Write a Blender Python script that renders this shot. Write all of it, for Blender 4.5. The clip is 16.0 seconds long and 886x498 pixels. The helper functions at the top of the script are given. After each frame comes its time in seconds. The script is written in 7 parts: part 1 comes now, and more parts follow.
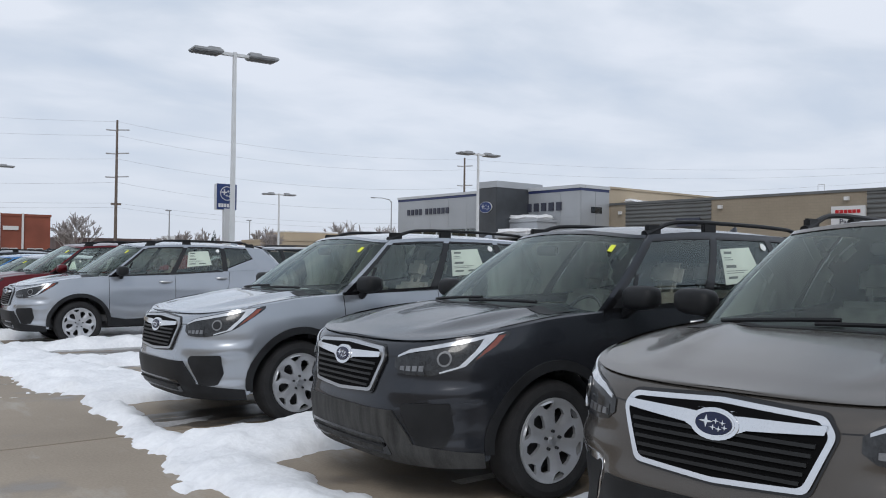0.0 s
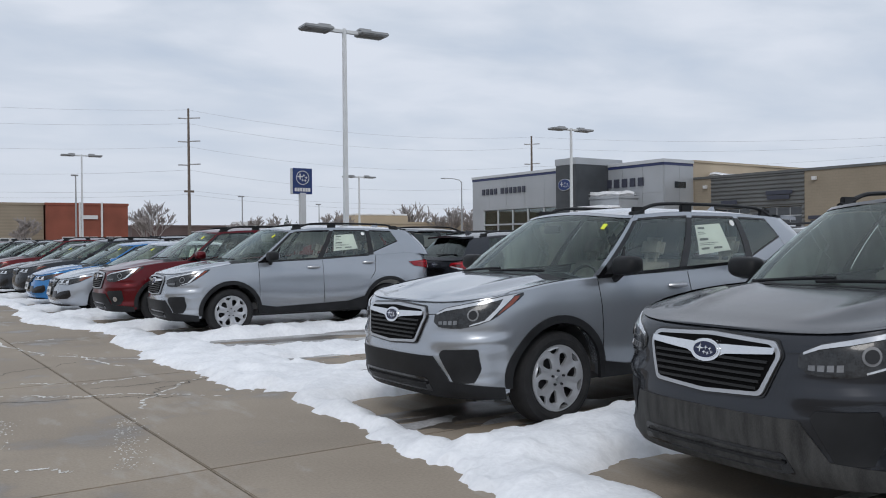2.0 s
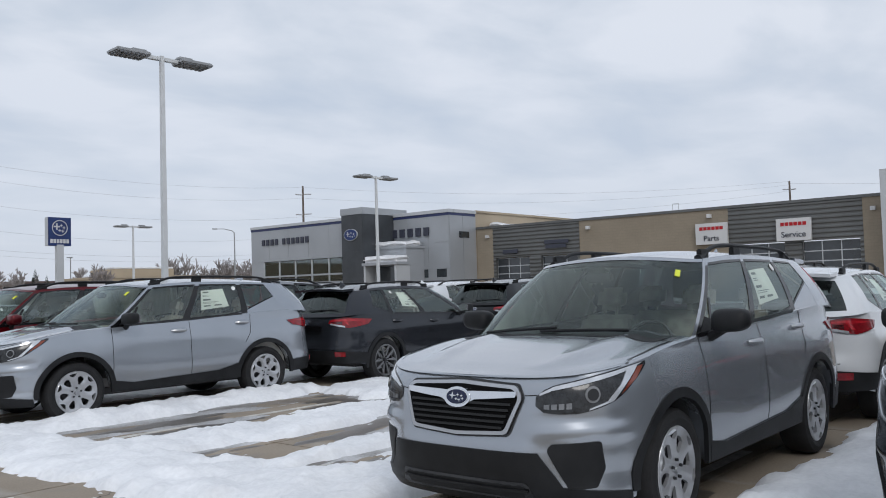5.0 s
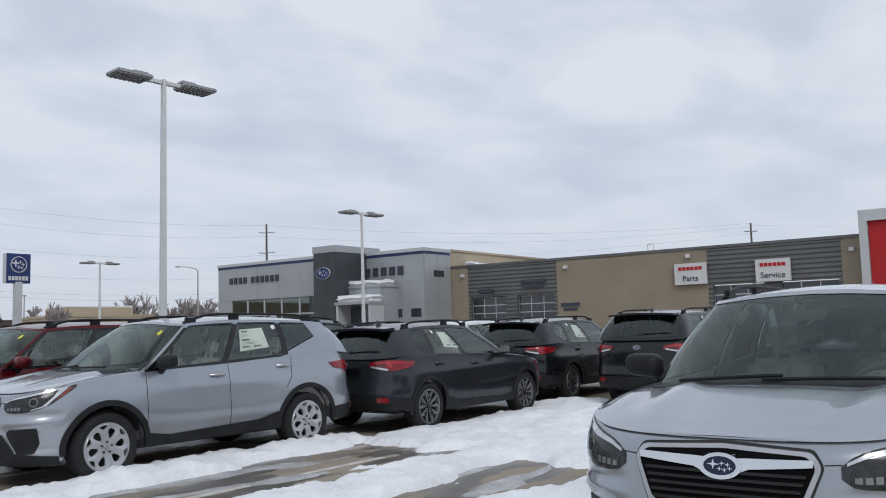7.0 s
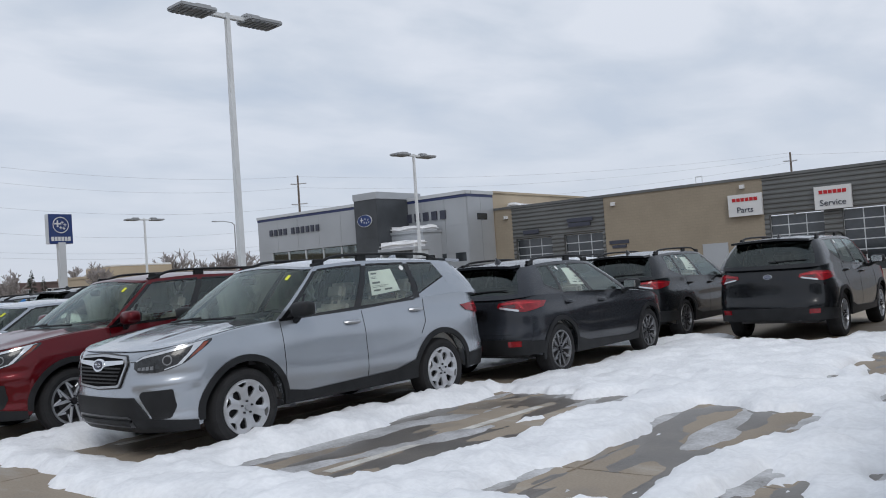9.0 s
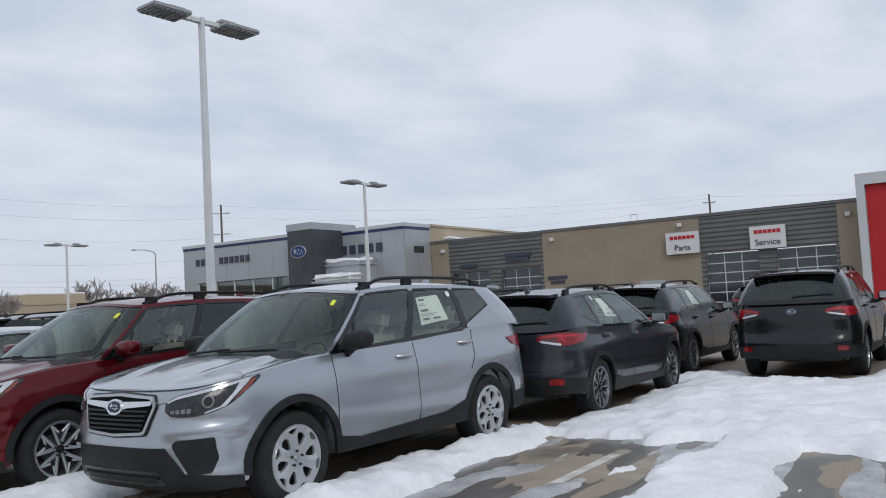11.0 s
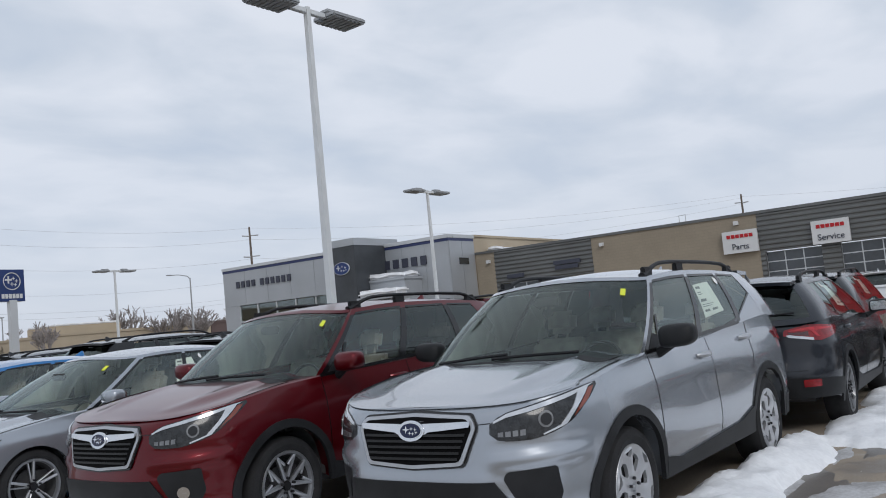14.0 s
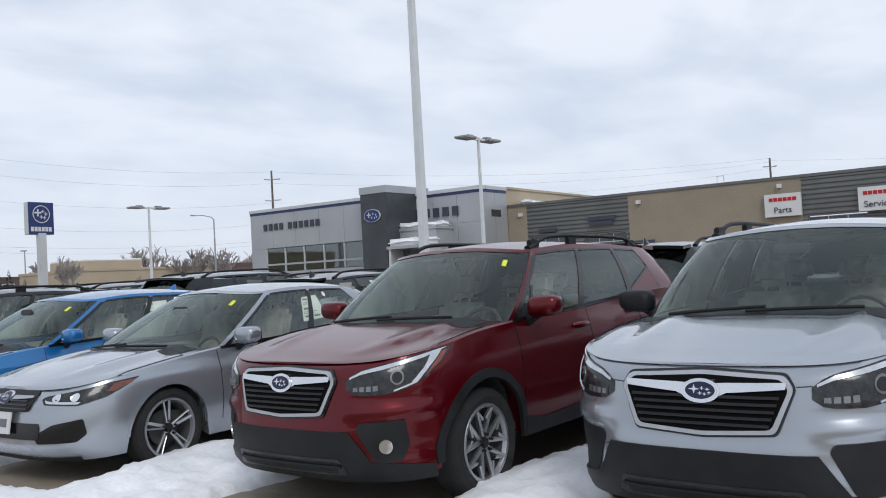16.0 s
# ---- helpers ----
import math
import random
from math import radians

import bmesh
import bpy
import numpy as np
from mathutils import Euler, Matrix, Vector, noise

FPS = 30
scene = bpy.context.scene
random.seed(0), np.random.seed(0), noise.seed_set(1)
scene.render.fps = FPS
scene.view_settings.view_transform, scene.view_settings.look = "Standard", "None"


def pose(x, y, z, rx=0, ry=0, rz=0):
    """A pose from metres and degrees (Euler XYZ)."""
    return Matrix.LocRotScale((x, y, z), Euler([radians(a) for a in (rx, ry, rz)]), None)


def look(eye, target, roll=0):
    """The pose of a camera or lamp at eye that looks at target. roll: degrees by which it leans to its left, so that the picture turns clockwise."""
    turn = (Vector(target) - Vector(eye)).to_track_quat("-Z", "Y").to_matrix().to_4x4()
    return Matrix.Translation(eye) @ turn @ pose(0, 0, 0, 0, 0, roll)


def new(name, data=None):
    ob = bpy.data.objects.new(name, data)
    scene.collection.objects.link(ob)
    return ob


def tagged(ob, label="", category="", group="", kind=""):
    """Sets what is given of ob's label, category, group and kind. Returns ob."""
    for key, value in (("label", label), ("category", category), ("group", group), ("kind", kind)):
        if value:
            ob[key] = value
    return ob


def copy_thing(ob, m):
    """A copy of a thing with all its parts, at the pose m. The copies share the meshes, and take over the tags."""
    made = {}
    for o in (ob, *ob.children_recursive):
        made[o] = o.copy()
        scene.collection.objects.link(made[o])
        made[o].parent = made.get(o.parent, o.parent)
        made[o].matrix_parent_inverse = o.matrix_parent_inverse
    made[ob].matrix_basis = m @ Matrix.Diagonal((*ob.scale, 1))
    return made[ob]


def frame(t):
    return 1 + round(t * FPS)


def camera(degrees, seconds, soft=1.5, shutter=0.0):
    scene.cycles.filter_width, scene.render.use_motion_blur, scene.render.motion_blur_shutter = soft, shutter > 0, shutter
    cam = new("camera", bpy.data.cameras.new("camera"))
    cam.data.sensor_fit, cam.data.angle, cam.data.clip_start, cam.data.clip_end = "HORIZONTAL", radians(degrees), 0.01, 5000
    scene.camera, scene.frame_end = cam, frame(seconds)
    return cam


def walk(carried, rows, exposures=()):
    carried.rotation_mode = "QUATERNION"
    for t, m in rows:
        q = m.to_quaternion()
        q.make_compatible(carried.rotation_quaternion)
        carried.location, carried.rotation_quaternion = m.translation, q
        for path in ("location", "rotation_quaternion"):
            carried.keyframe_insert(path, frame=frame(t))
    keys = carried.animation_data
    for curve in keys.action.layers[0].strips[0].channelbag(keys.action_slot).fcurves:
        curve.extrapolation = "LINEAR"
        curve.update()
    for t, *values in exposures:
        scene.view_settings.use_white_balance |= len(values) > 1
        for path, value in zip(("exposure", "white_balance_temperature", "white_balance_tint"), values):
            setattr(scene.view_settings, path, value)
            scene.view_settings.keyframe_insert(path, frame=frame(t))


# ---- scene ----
cam = camera(55.0, 16.0, 1.0)
PATH = [
    (0, (0.292, 0.568, 1.386), (1.419, 2.221, 1.416), 0.7),
    (0.5, (0.078, 0.925, 1.35), (1.175, 2.598, 1.367), 0.9),
    (1, (-0.127, 1.325, 1.379), (0.892, 3.045, 1.414), 0.3),
    (1.5, (-0.372, 1.683, 1.395), (0.658, 3.398, 1.417), 1.2),
    (2, (-0.57, 2.157, 1.372), (0.439, 3.883, 1.356), -0.5),
    (2.5, (-0.794, 2.546, 1.372), (0.161, 4.303, 1.349), -0.5),
    (3, (-0.954, 2.926, 1.385), (0.11, 4.619, 1.339), -0.5),
    (3.5, (-0.98, 3.385, 1.398), (0.188, 5.009, 1.358), -1.9),
    (4, (-1.096, 3.775, 1.405), (0.161, 5.331, 1.409), -1.7),
    (4.2, (-1.096, 3.951, 1.422), (0.227, 5.451, 1.448), -1.6),
    (6.3, (-1.213, 5.855, 1.436), (0.269, 7.193, 1.559), -1.9),
    (6.5, (-1.214, 5.995, 1.439), (0.247, 7.353, 1.586), -1.9),
    (7, (-1.258, 6.423, 1.458), (0.251, 7.722, 1.642), -1.6),
    (7.5, (-1.217, 6.841, 1.442), (0.331, 8.099, 1.584), -3.1),
    (8, (-1.216, 7.288, 1.441), (0.253, 8.643, 1.523), -2.9),
    (8.5, (-1.278, 7.707, 1.441), (0.192, 9.062, 1.495), -2.7),
    (9, (-1.275, 8.171, 1.415), (0.195, 9.526, 1.475), -3.9),
    (9.2, (-1.244, 8.365, 1.433), (0.211, 9.736, 1.508), -4.2),
    (11.3, (-1.279, 10.173, 1.417), (0.364, 11.307, 1.539), -2.9),
    (11.5, (-1.277, 10.321, 1.4), (0.393, 11.416, 1.507), -2.7),
    (12, (-1.265, 10.81, 1.409), (0.354, 11.976, 1.534), -3.5),
    (12.5, (-1.343, 11.201, 1.408), (0.247, 12.405, 1.566), -3.6),
    (13, (-1.382, 11.54, 1.399), (0.251, 12.688, 1.537), -3.9),
    (13.5, (-1.371, 11.969, 1.41), (0.244, 13.141, 1.538), -5.6),
    (14, (-1.438, 12.367, 1.412), (0.128, 13.6, 1.58), -5.6),
    (14.5, (-1.506, 12.737, 1.42), (0.061, 13.968, 1.59), -5.6),
    (15, (-1.542, 13.176, 1.419), (0.005, 14.437, 1.549), -6.4),
    (15.5, (-1.619, 13.507, 1.408), (-0.067, 14.765, 1.498), -5.6),
    (16, (-1.687, 13.913, 1.433), (-0.141, 15.179, 1.492), -3.1),
]
walk(cam, [(t, look(eye, target, roll)) for t, eye, target, roll in PATH], [(0, -0.02, 6200, 10), (1.0, -0.03, 6200, 10), (1.5, -0.14, 6200, 10), (2.0, -0.12, 6200, 10), (3, -0.06, 6200, 10), (4, -0.08, 6200, 10), (8, -0.13, 6200, 10), (13, -0.12, 6200, 10), (14.5, -0.08, 6200, 10), (16, 0.10, 6200, 10)])


# ---- light ----
world = bpy.data.worlds.new("overcast_sky")
scene.world = world
world.use_nodes = True
wn, wl = world.node_tree.nodes, world.node_tree.links
wn.clear()
SUN_ELEV, SUN_AZ = 40.0, -125.0     # azimuth counted from +x towards +y


def cloud_sky():
    out = wn.new("ShaderNodeOutputWorld")
    bg = wn.new("ShaderNodeBackground")
    bg.inputs["Strength"].default_value = 1.0
    sky = wn.new("ShaderNodeTexSky")
    sky.sky_type = "NISHITA"
    sky.sun_disc = False
    sky.sun_elevation = radians(SUN_ELEV)
    sky.sun_rotation = radians(90 - SUN_AZ)
    sky.dust_density = 2.0
    scale = wn.new("ShaderNodeMix")
    scale.data_type, scale.blend_type = "RGBA", "MULTIPLY"
    scale.inputs["Factor"].default_value = 1.0
    scale.inputs["B"].default_value = (0.085, 0.085, 0.085, 1)
    wl.new(sky.outputs["Color"], scale.inputs["A"])
    co = wn.new("ShaderNodeTexCoord")
    sep = wn.new("ShaderNodeSeparateXYZ")
    wl.new(co.outputs["Generated"], sep.inputs[0])
    # flat cloud layer: direction divided by height
    add = wn.new("ShaderNodeMath")
    add.operation = "MAXIMUM"
    add.inputs[1].default_value = 0.0
    wl.new(sep.outputs["Z"], add.inputs[0])
    plus = wn.new("ShaderNodeMath")
    plus.operation = "ADD"
    plus.inputs[1].default_value = 0.16
    wl.new(add.outputs[0], plus.inputs[0])
    div = wn.new("ShaderNodeVectorMath")
    div.operation = "DIVIDE"
    wl.new(co.outputs["Generated"], div.inputs[0])
    comb = wn.new("ShaderNodeCombineXYZ")
    for i in range(3):
        wl.new(plus.outputs[0], comb.inputs[i])
    wl.new(comb.outputs[0], div.inputs[1])
    mp = wn.new("ShaderNodeMapping")
    mp.inputs["Rotation"].default_value = (0, 0, radians(35))
    mp.inputs["Scale"].default_value = (1.0, 1.35, 1.0)
    wl.new(div.outputs[0], mp.inputs["Vector"])
    nz = wn.new("ShaderNodeTexNoise")
    nz.inputs["Scale"].default_value = 1.75
    nz.inputs["Detail"].default_value = 5.0
    nz.inputs["Roughness"].default_value = 0.48
    nz.inputs["Distortion"].default_value = 0.25
    wl.new(mp.outputs[0], nz.inputs["Vector"])
    ramp = wn.new("ShaderNodeValToRGB")
    ramp.color_ramp.elements[0].position, ramp.color_ramp.elements[0].color = 0.30, (0.60, 0.668, 0.765, 1)
    ramp.color_ramp.elements[1].position, ramp.color_ramp.elements[1].color = 0.62, (0.88, 0.90, 0.945, 1)
    e = ramp.color_ramp.elements.new(0.46)
    e.color = (0.725, 0.77, 0.835, 1)
    wl.new(nz.outputs["Fac"], ramp.inputs["Fac"])
    # haze near the horizon
    hz = wn.new("ShaderNodeMapRange")
    hz.inputs["From Min"].default_value, hz.inputs["From Max"].default_value = 0.0, 0.28
    hz.inputs["To Min"].default_value, hz.inputs["To Max"].default_value = 0.0, 1.0
    wl.new(sep.outputs["Z"], hz.inputs["Value"])
    haze = wn.new("ShaderNodeMix")
    haze.data_type = "RGBA"
    haze.inputs["A"].default_value = (0.735, 0.77, 0.845, 1)
    wl.new(hz.outputs[0], haze.inputs["Factor"])
    wl.new(ramp.outputs["Color"], haze.inputs["B"])
    mix = wn.new("ShaderNodeMix")
    mix.data_type = "RGBA"
    mix.inputs["Factor"].default_value = 0.88
    wl.new(scale.outputs["Result"], mix.inputs["A"])
    wl.new(haze.outputs["Result"], mix.inputs["B"])
    wl.new(mix.outputs["Result"], bg.inputs["Color"])
    wl.new(bg.outputs[0], out.inputs["Surface"])


cloud_sky()
sun_data = bpy.data.lights.new("sun", "SUN")
sun_data.energy, sun_data.angle, sun_data.color = 0.9, radians(20), (1.0, 0.95, 0.88)
sun = new("sun", sun_data)
sx, sy = math.cos(radians(SUN_AZ)), math.sin(radians(SUN_AZ))
sun.matrix_world = look((0, 0, 40), (-sx, -sy, 40 - math.tan(radians(SUN_ELEV))))


# ---- materials ----
def material(name, color, rough=0.6, metal=0.0, vary=0.12, scale=4.0, fine=60.0, bump=0.0, coat=0.0, dark=None, spec=0.5, stretch=(1, 1, 1), island=0.0):
    """Principled surface with broad stains and fine grain at real size."""
    m = bpy.data.materials.new(name)
    m.use_nodes = True
    n, l = m.node_tree.nodes, m.node_tree.links
    b = n["Principled BSDF"]
    b.inputs["Roughness"].default_value, b.inputs["Metallic"].default_value = rough, metal
    b.inputs["Specular IOR Level"].default_value = spec
    b.inputs["Coat Weight"].default_value, b.inputs["Coat Roughness"].default_value = coat, 0.04
    co = n.new("ShaderNodeTexCoord")
    mp = n.new("ShaderNodeMapping")
    mp.inputs["Scale"].default_value = stretch
    l.new(co.outputs["Object"], mp.inputs["Vector"])
    big, small = n.new("ShaderNodeTexNoise"), n.new("ShaderNodeTexNoise")
    big.inputs["Scale"].default_value, big.inputs["Detail"].default_value = scale, 5
    small.inputs["Scale"].default_value, small.inputs["Detail"].default_value = fine, 3
    l.new(mp.outputs[0], big.inputs["Vector"])
    l.new(mp.outputs[0], small.inputs["Vector"])
    mix = n.new("ShaderNodeMix")
    mix.data_type = "RGBA"
    c = Vector(color)
    d = Vector(dark) if dark else c * (1 - 2.2 * vary)
    mix.inputs["A"].default_value = (*d, 1)
    mix.inputs["B"].default_value = (*(c * (1 + vary * 0.6)), 1)
    mr = n.new("ShaderNodeMapRange")
    mr.inputs["From Min"].default_value, mr.inputs["From Max"].default_value = 0.28, 0.66
    av = n.new("ShaderNodeMath")
    av.operation = "MULTIPLY_ADD"
    av.inputs[1].default_value = 0.35
    l.new(small.outputs["Fac"], av.inputs[0])
    sc = n.new("ShaderNodeMath")
    sc.operation = "MULTIPLY"
    sc.inputs[1].default_value = 0.65
    l.new(big.outputs["Fac"], sc.inputs[0])
    l.new(sc.outputs[0], av.inputs[2])
    l.new(av.outputs[0], mr.inputs["Value"])
    l.new(mr.outputs[0], mix.inputs["Factor"])
    last = mix.outputs["Result"]
    if island:
        ob = n.new("ShaderNodeObjectInfo")
        hv = n.new("ShaderNodeHueSaturation")
        r = n.new("ShaderNodeMapRange")
        r.inputs["To Min"].default_value, r.inputs["To Max"].default_value = 1 - island, 1 + island
        l.new(ob.outputs["Random"], r.inputs["Value"])
        l.new(r.outputs[0], hv.inputs["Value"])
        l.new(last, hv.inputs["Color"])
        last = hv.outputs["Color"]
    l.new(last, b.inputs["Base Color"])
    if bump:
        bp = n.new("ShaderNodeBump")
        bp.inputs["Strength"].default_value, bp.inputs["Distance"].default_value = min(bump, 1.0), 0.01 * max(1.0, bump)
        l.new(av.outputs[0], bp.inputs["Height"])
        l.new(bp.outputs[0], b.inputs["Normal"])
    return m


def glass(name, tint, ior=1.45):
    m = bpy.data.materials.new(name)
    m.use_nodes = True
    n, l = m.node_tree.nodes, m.node_tree.links
    n.clear()
    out, mx = n.new("ShaderNodeOutputMaterial"), n.new("ShaderNodeMixShader")
    tr, gl, fr = n.new("ShaderNodeBsdfTransparent"), n.new("ShaderNodeBsdfGlossy"), n.new("ShaderNodeFresnel")
    tr.inputs["Color"].default_value = (*tint, 1)
    gl.inputs["Roughness"].default_value = 0.03
    gl.inputs["Color"].default_value = (0.86, 0.95, 0.92, 1)
    fr.inputs["IOR"].default_value = ior
    l.new(fr.outputs[0], mx.inputs[0])
    l.new(tr.outputs[0], mx.inputs[1])
    l.new(gl.outputs[0], mx.inputs[2])
    l.new(mx.outputs[0], out.inputs["Surface"])
    return m


def paint(name, color, metal=0.65, rough=0.27, dirt=0.10, coat=1.0, spec=0.5):
    """Car lacquer: metal flakes under a clear coat, with dried road salt low down in patches."""
    m = material(name, color, rough, metal, 0.05, 1.5, 900.0, coat=coat, spec=spec)
    n, l = m.node_tree.nodes, m.node_tree.links
    b = n["Principled BSDF"]
    nz = n.new("ShaderNodeTexNoise")
    nz.inputs["Scale"].default_value, nz.inputs["Detail"].default_value = 2.6, 7
    mr = n.new("ShaderNodeMapRange")
    mr.inputs["From Min"].default_value, mr.inputs["From Max"].default_value = 0.42, 0.75
    mr.inputs["To Min"].default_value, mr.inputs["To Max"].default_value = 0.03, 0.03 + dirt
    co = n.new("ShaderNodeTexCoord")
    l.new(co.outputs["Object"], nz.inputs["Vector"])
    l.new(nz.outputs["Fac"], mr.inputs["Value"])
    l.new(mr.outputs[0], b.inputs["Coat Roughness"])
    return m


M = {}
M["silver"] = paint("silver_paint", (0.365, 0.392, 0.432))
M["charcoal"] = paint("charcoal_paint", (0.029, 0.032, 0.039), 0.5, 0.26, coat=0.5, spec=0.25)
M["brown"] = paint("bronze_paint", (0.100, 0.089, 0.078), coat=0.5)
M["red"] = paint("red_paint", (0.105, 0.002, 0.006), 0.55, 0.28, coat=0.6, spec=0.15)
M["blue"] = paint("blue_paint", (0.012, 0.16, 0.42), 0.4)
M["white"] = paint("white_paint", (0.70, 0.72, 0.74), 0.05)
M["black"] = paint("black_paint", (0.010, 0.011, 0.013), 0.3, coat=0.65, spec=0.2)
M["plastic"] = material("black_plastic", (0.017, 0.0178, 0.0195), 0.5, 0, 0.25, 6, 400, 0.15, spec=0.25)
M["gloss_black"] = material("gloss_black", (0.008, 0.008, 0.009), 0.12, 0, 0.1, 6, 100)
M["rubber"] = material("tyre_rubber", (0.024, 0.024, 0.025), 0.8, 0, 0.35, 9, 140, 0.3, dark=(0.013, 0.013, 0.014), spec=0.25)
M["chrome"] = material("chrome", (0.72, 0.73, 0.75), 0.14, 1.0, 0.04, 3, 100)
M["satin"] = material("satin_silver", (0.50, 0.51, 0.53), 0.36, 0.9, 0.06, 8, 200)
M["hubcap"] = material("hubcap_silver", (0.52, 0.53, 0.55), 0.34, 0.6, 0.08, 9, 200, coat=0.4)
M["dark_rim"] = material("dark_rim", (0.03, 0.03, 0.033), 0.3, 0.4, 0.1, 9, 200)
M["lamp_body"] = material("lamp_housing", (0.032, 0.034, 0.037), 0.25, 0.2, 0.45, 26, 120, coat=0.5, spec=0.3)
M["lamp_white"] = material("lamp_white", (0.62, 0.64, 0.67), 0.2, 0.6, 0.10, 14, 80, coat=1.0)
M["lamp_amber"] = material("amber_lens", (0.20, 0.030, 0.010), 0.15, 0, 0.3, 16, 90, coat=1.0)
M["lamp_red"] = material("red_lens", (0.26, 0.006, 0.012), 0.14, 0.0, 0.3, 14, 90, coat=0.6, spec=0.3)
M["lamp_bright"] = material("bright_red_lens", (0.50, 0.010, 0.020), 0.2, 0.0, 0.25, 22, 120, coat=0.5)
M["lamp_smoke"] = material("smoked_red_lens", (0.075, 0.006, 0.008), 0.12, 0.0, 0.3, 18, 90, coat=0.8)
M["glass"] = glass("windscreen_glass", (0.84, 0.93, 0.88), 1.62)
M["side_glass"] = glass("side_glass", (0.93, 0.98, 0.92), 1.95)
M["dark_glass"] = glass("privacy_glass", (0.20, 0.21, 0.21), 1.7)
M["clear"] = glass("clear_lens", (0.9, 0.92, 0.93), 1.4)
M["seat"] = material("seat_cloth", (0.40, 0.39, 0.35), 0.9, 0, 0.2, 10, 300, 0.2)
M["interior"] = material("dark_interior", (0.07, 0.07, 0.072), 0.8, 0, 0.2, 6, 200)
M["paper"] = material("paper", (0.80, 0.81, 0.79), 0.7, 0, 0.04, 8, 200)
M["ink"] = material("ink", (0.16, 0.17, 0.17), 0.7)
M["yellow_tag"] = material("yellow_tag", (0.70, 0.76, 0.05), 0.6, 0, 0.05)
M["emblem_blue"] = material("emblem_blue", (0.004, 0.009, 0.045), 0.25, 0, 0.1)
M["gunmetal"] = material("gunmetal_rim", (0.25, 0.252, 0.258), 0.32, 0.85, 0.2, 9, 200)
M["salt_plastic"] = material("salt_stained_plastic", (0.060, 0.060, 0.058), 0.65, 0, 0.3, 7, 160, 0.2, dark=(0.012, 0.012, 0.013), spec=0.3, stretch=(1.0, 3.0, 0.6))
M["slat"] = material("grille_slat", (0.014, 0.0145, 0.015), 0.38, 0.0, 0.15, 8, 200, spec=0.35)
# near-black without sheen: the shade inside the grille is put into this colour
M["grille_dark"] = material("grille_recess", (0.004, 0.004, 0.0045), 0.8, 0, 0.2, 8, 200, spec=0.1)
M["snow"] = material("snow", (0.89, 0.897, 0.91), 0.6, 0, 0.08, 1.6, 22, 1.9, dark=(0.70, 0.71, 0.73))
M["slush"] = material("grey_slush", (0.52, 0.52, 0.53), 0.42, 0, 0.2, 3.2, 40, 0.6, dark=(0.17, 0.16, 0.148))
M["wet"] = material("wet_concrete", (0.125, 0.108, 0.090), 0.34, 0, 0.25, 2.5, 50, 0.3, dark=(0.070, 0.062, 0.054))
M["salt"] = material("dried_salt", (0.78, 0.77, 0.74), 0.85, 0, 0.2, 9, 60, dark=(0.40, 0.37, 0.33))
M["lining"] = material("pale_lining", (0.56, 0.545, 0.50), 0.9, 0, 0.1, 5, 200)
M["joint"] = material("joint_sealant", (0.035, 0.032, 0.03), 0.85, 0, 0.25, 5, 80)
M["pole_white"] = material("pole_white", (0.68, 0.70, 0.71), 0.45, 0.0, 0.06, 3, 60)
M["lamp_head"] = material("lamp_head_grey", (0.36, 0.37, 0.38), 0.45, 0.2, 0.1, 5, 60)
M["panel"] = material("grey_metal_panel", (0.40, 0.42, 0.445), 0.42, 0.25, 0.06, 0.4, 30)
M["panel_light"] = material("light_metal_panel", (0.56, 0.58, 0.60), 0.42, 0.2, 0.05, 0.4, 30)
M["stripe"] = material("blue_stripe", (0.030, 0.042, 0.125), 0.4, 0, 0.08, 1, 30)
M["dark_tile"] = material("dark_tile", (0.060, 0.066, 0.074), 0.4, 0.1, 0.2, 0.8, 20)
M["tan_block"] = material("tan_block", (0.315, 0.268, 0.203), 0.85, 0, 0.07, 0.5, 12, 0.4, island=0.06)
M["tan_stucco"] = material("tan_stucco", (0.46, 0.385, 0.285), 0.85, 0, 0.06, 0.4, 25)
M["corrugated"] = material("corrugated_grey", (0.155, 0.160, 0.158), 0.5, 0.4, 0.10, 0.5, 30)
M["letters"] = material("dark_letters", (0.055, 0.06, 0.085), 0.4, 0.2, 0.1)
M["door_glass"] = material("dark_window", (0.035, 0.042, 0.048), 0.08, 0, 0.3, 0.3, 3, coat=0.6)
M["sign_white"] = material("sign_white", (0.64, 0.645, 0.65), 0.45, 0, 0.04, 1, 30)
M["sign_red"] = material("sign_red", (0.44, 0.008, 0.014), 0.6, 0, 0.05, 1, 30)
M["sign_blue"] = material("sign_blue", (0.012, 0.035, 0.15), 0.35, 0, 0.08, 1, 30)
M["wood_pole"] = material("weathered_pole", (0.17, 0.14, 0.12), 0.9, 0, 0.2, 2, 40)
# lighter than bare cable: distance haze is mixed into this grey
M["wire"] = material("wire", (0.50, 0.51, 0.53), 0.7)
M["brick"] = material("red_brick", (0.27, 0.085, 0.055), 0.85, 0, 0.2, 0.3, 10, 0.3)
M["brick_dark"] = material("brown_brick", (0.14, 0.10, 0.095), 0.85, 0, 0.2, 0.3, 10)
M["bark"] = material("bare_twigs", (0.34, 0.31, 0.30), 0.9, 0, 0.25, 3, 30)
M["needles"] = material("dark_needles", (0.028, 0.045, 0.028), 0.9, 0, 0.3, 2, 30)
M["line_paint"] = material("worn_line_paint", (0.58, 0.56, 0.52), 0.8, 0, 0.25, 6, 60, dark=(0.33, 0.31, 0.28))


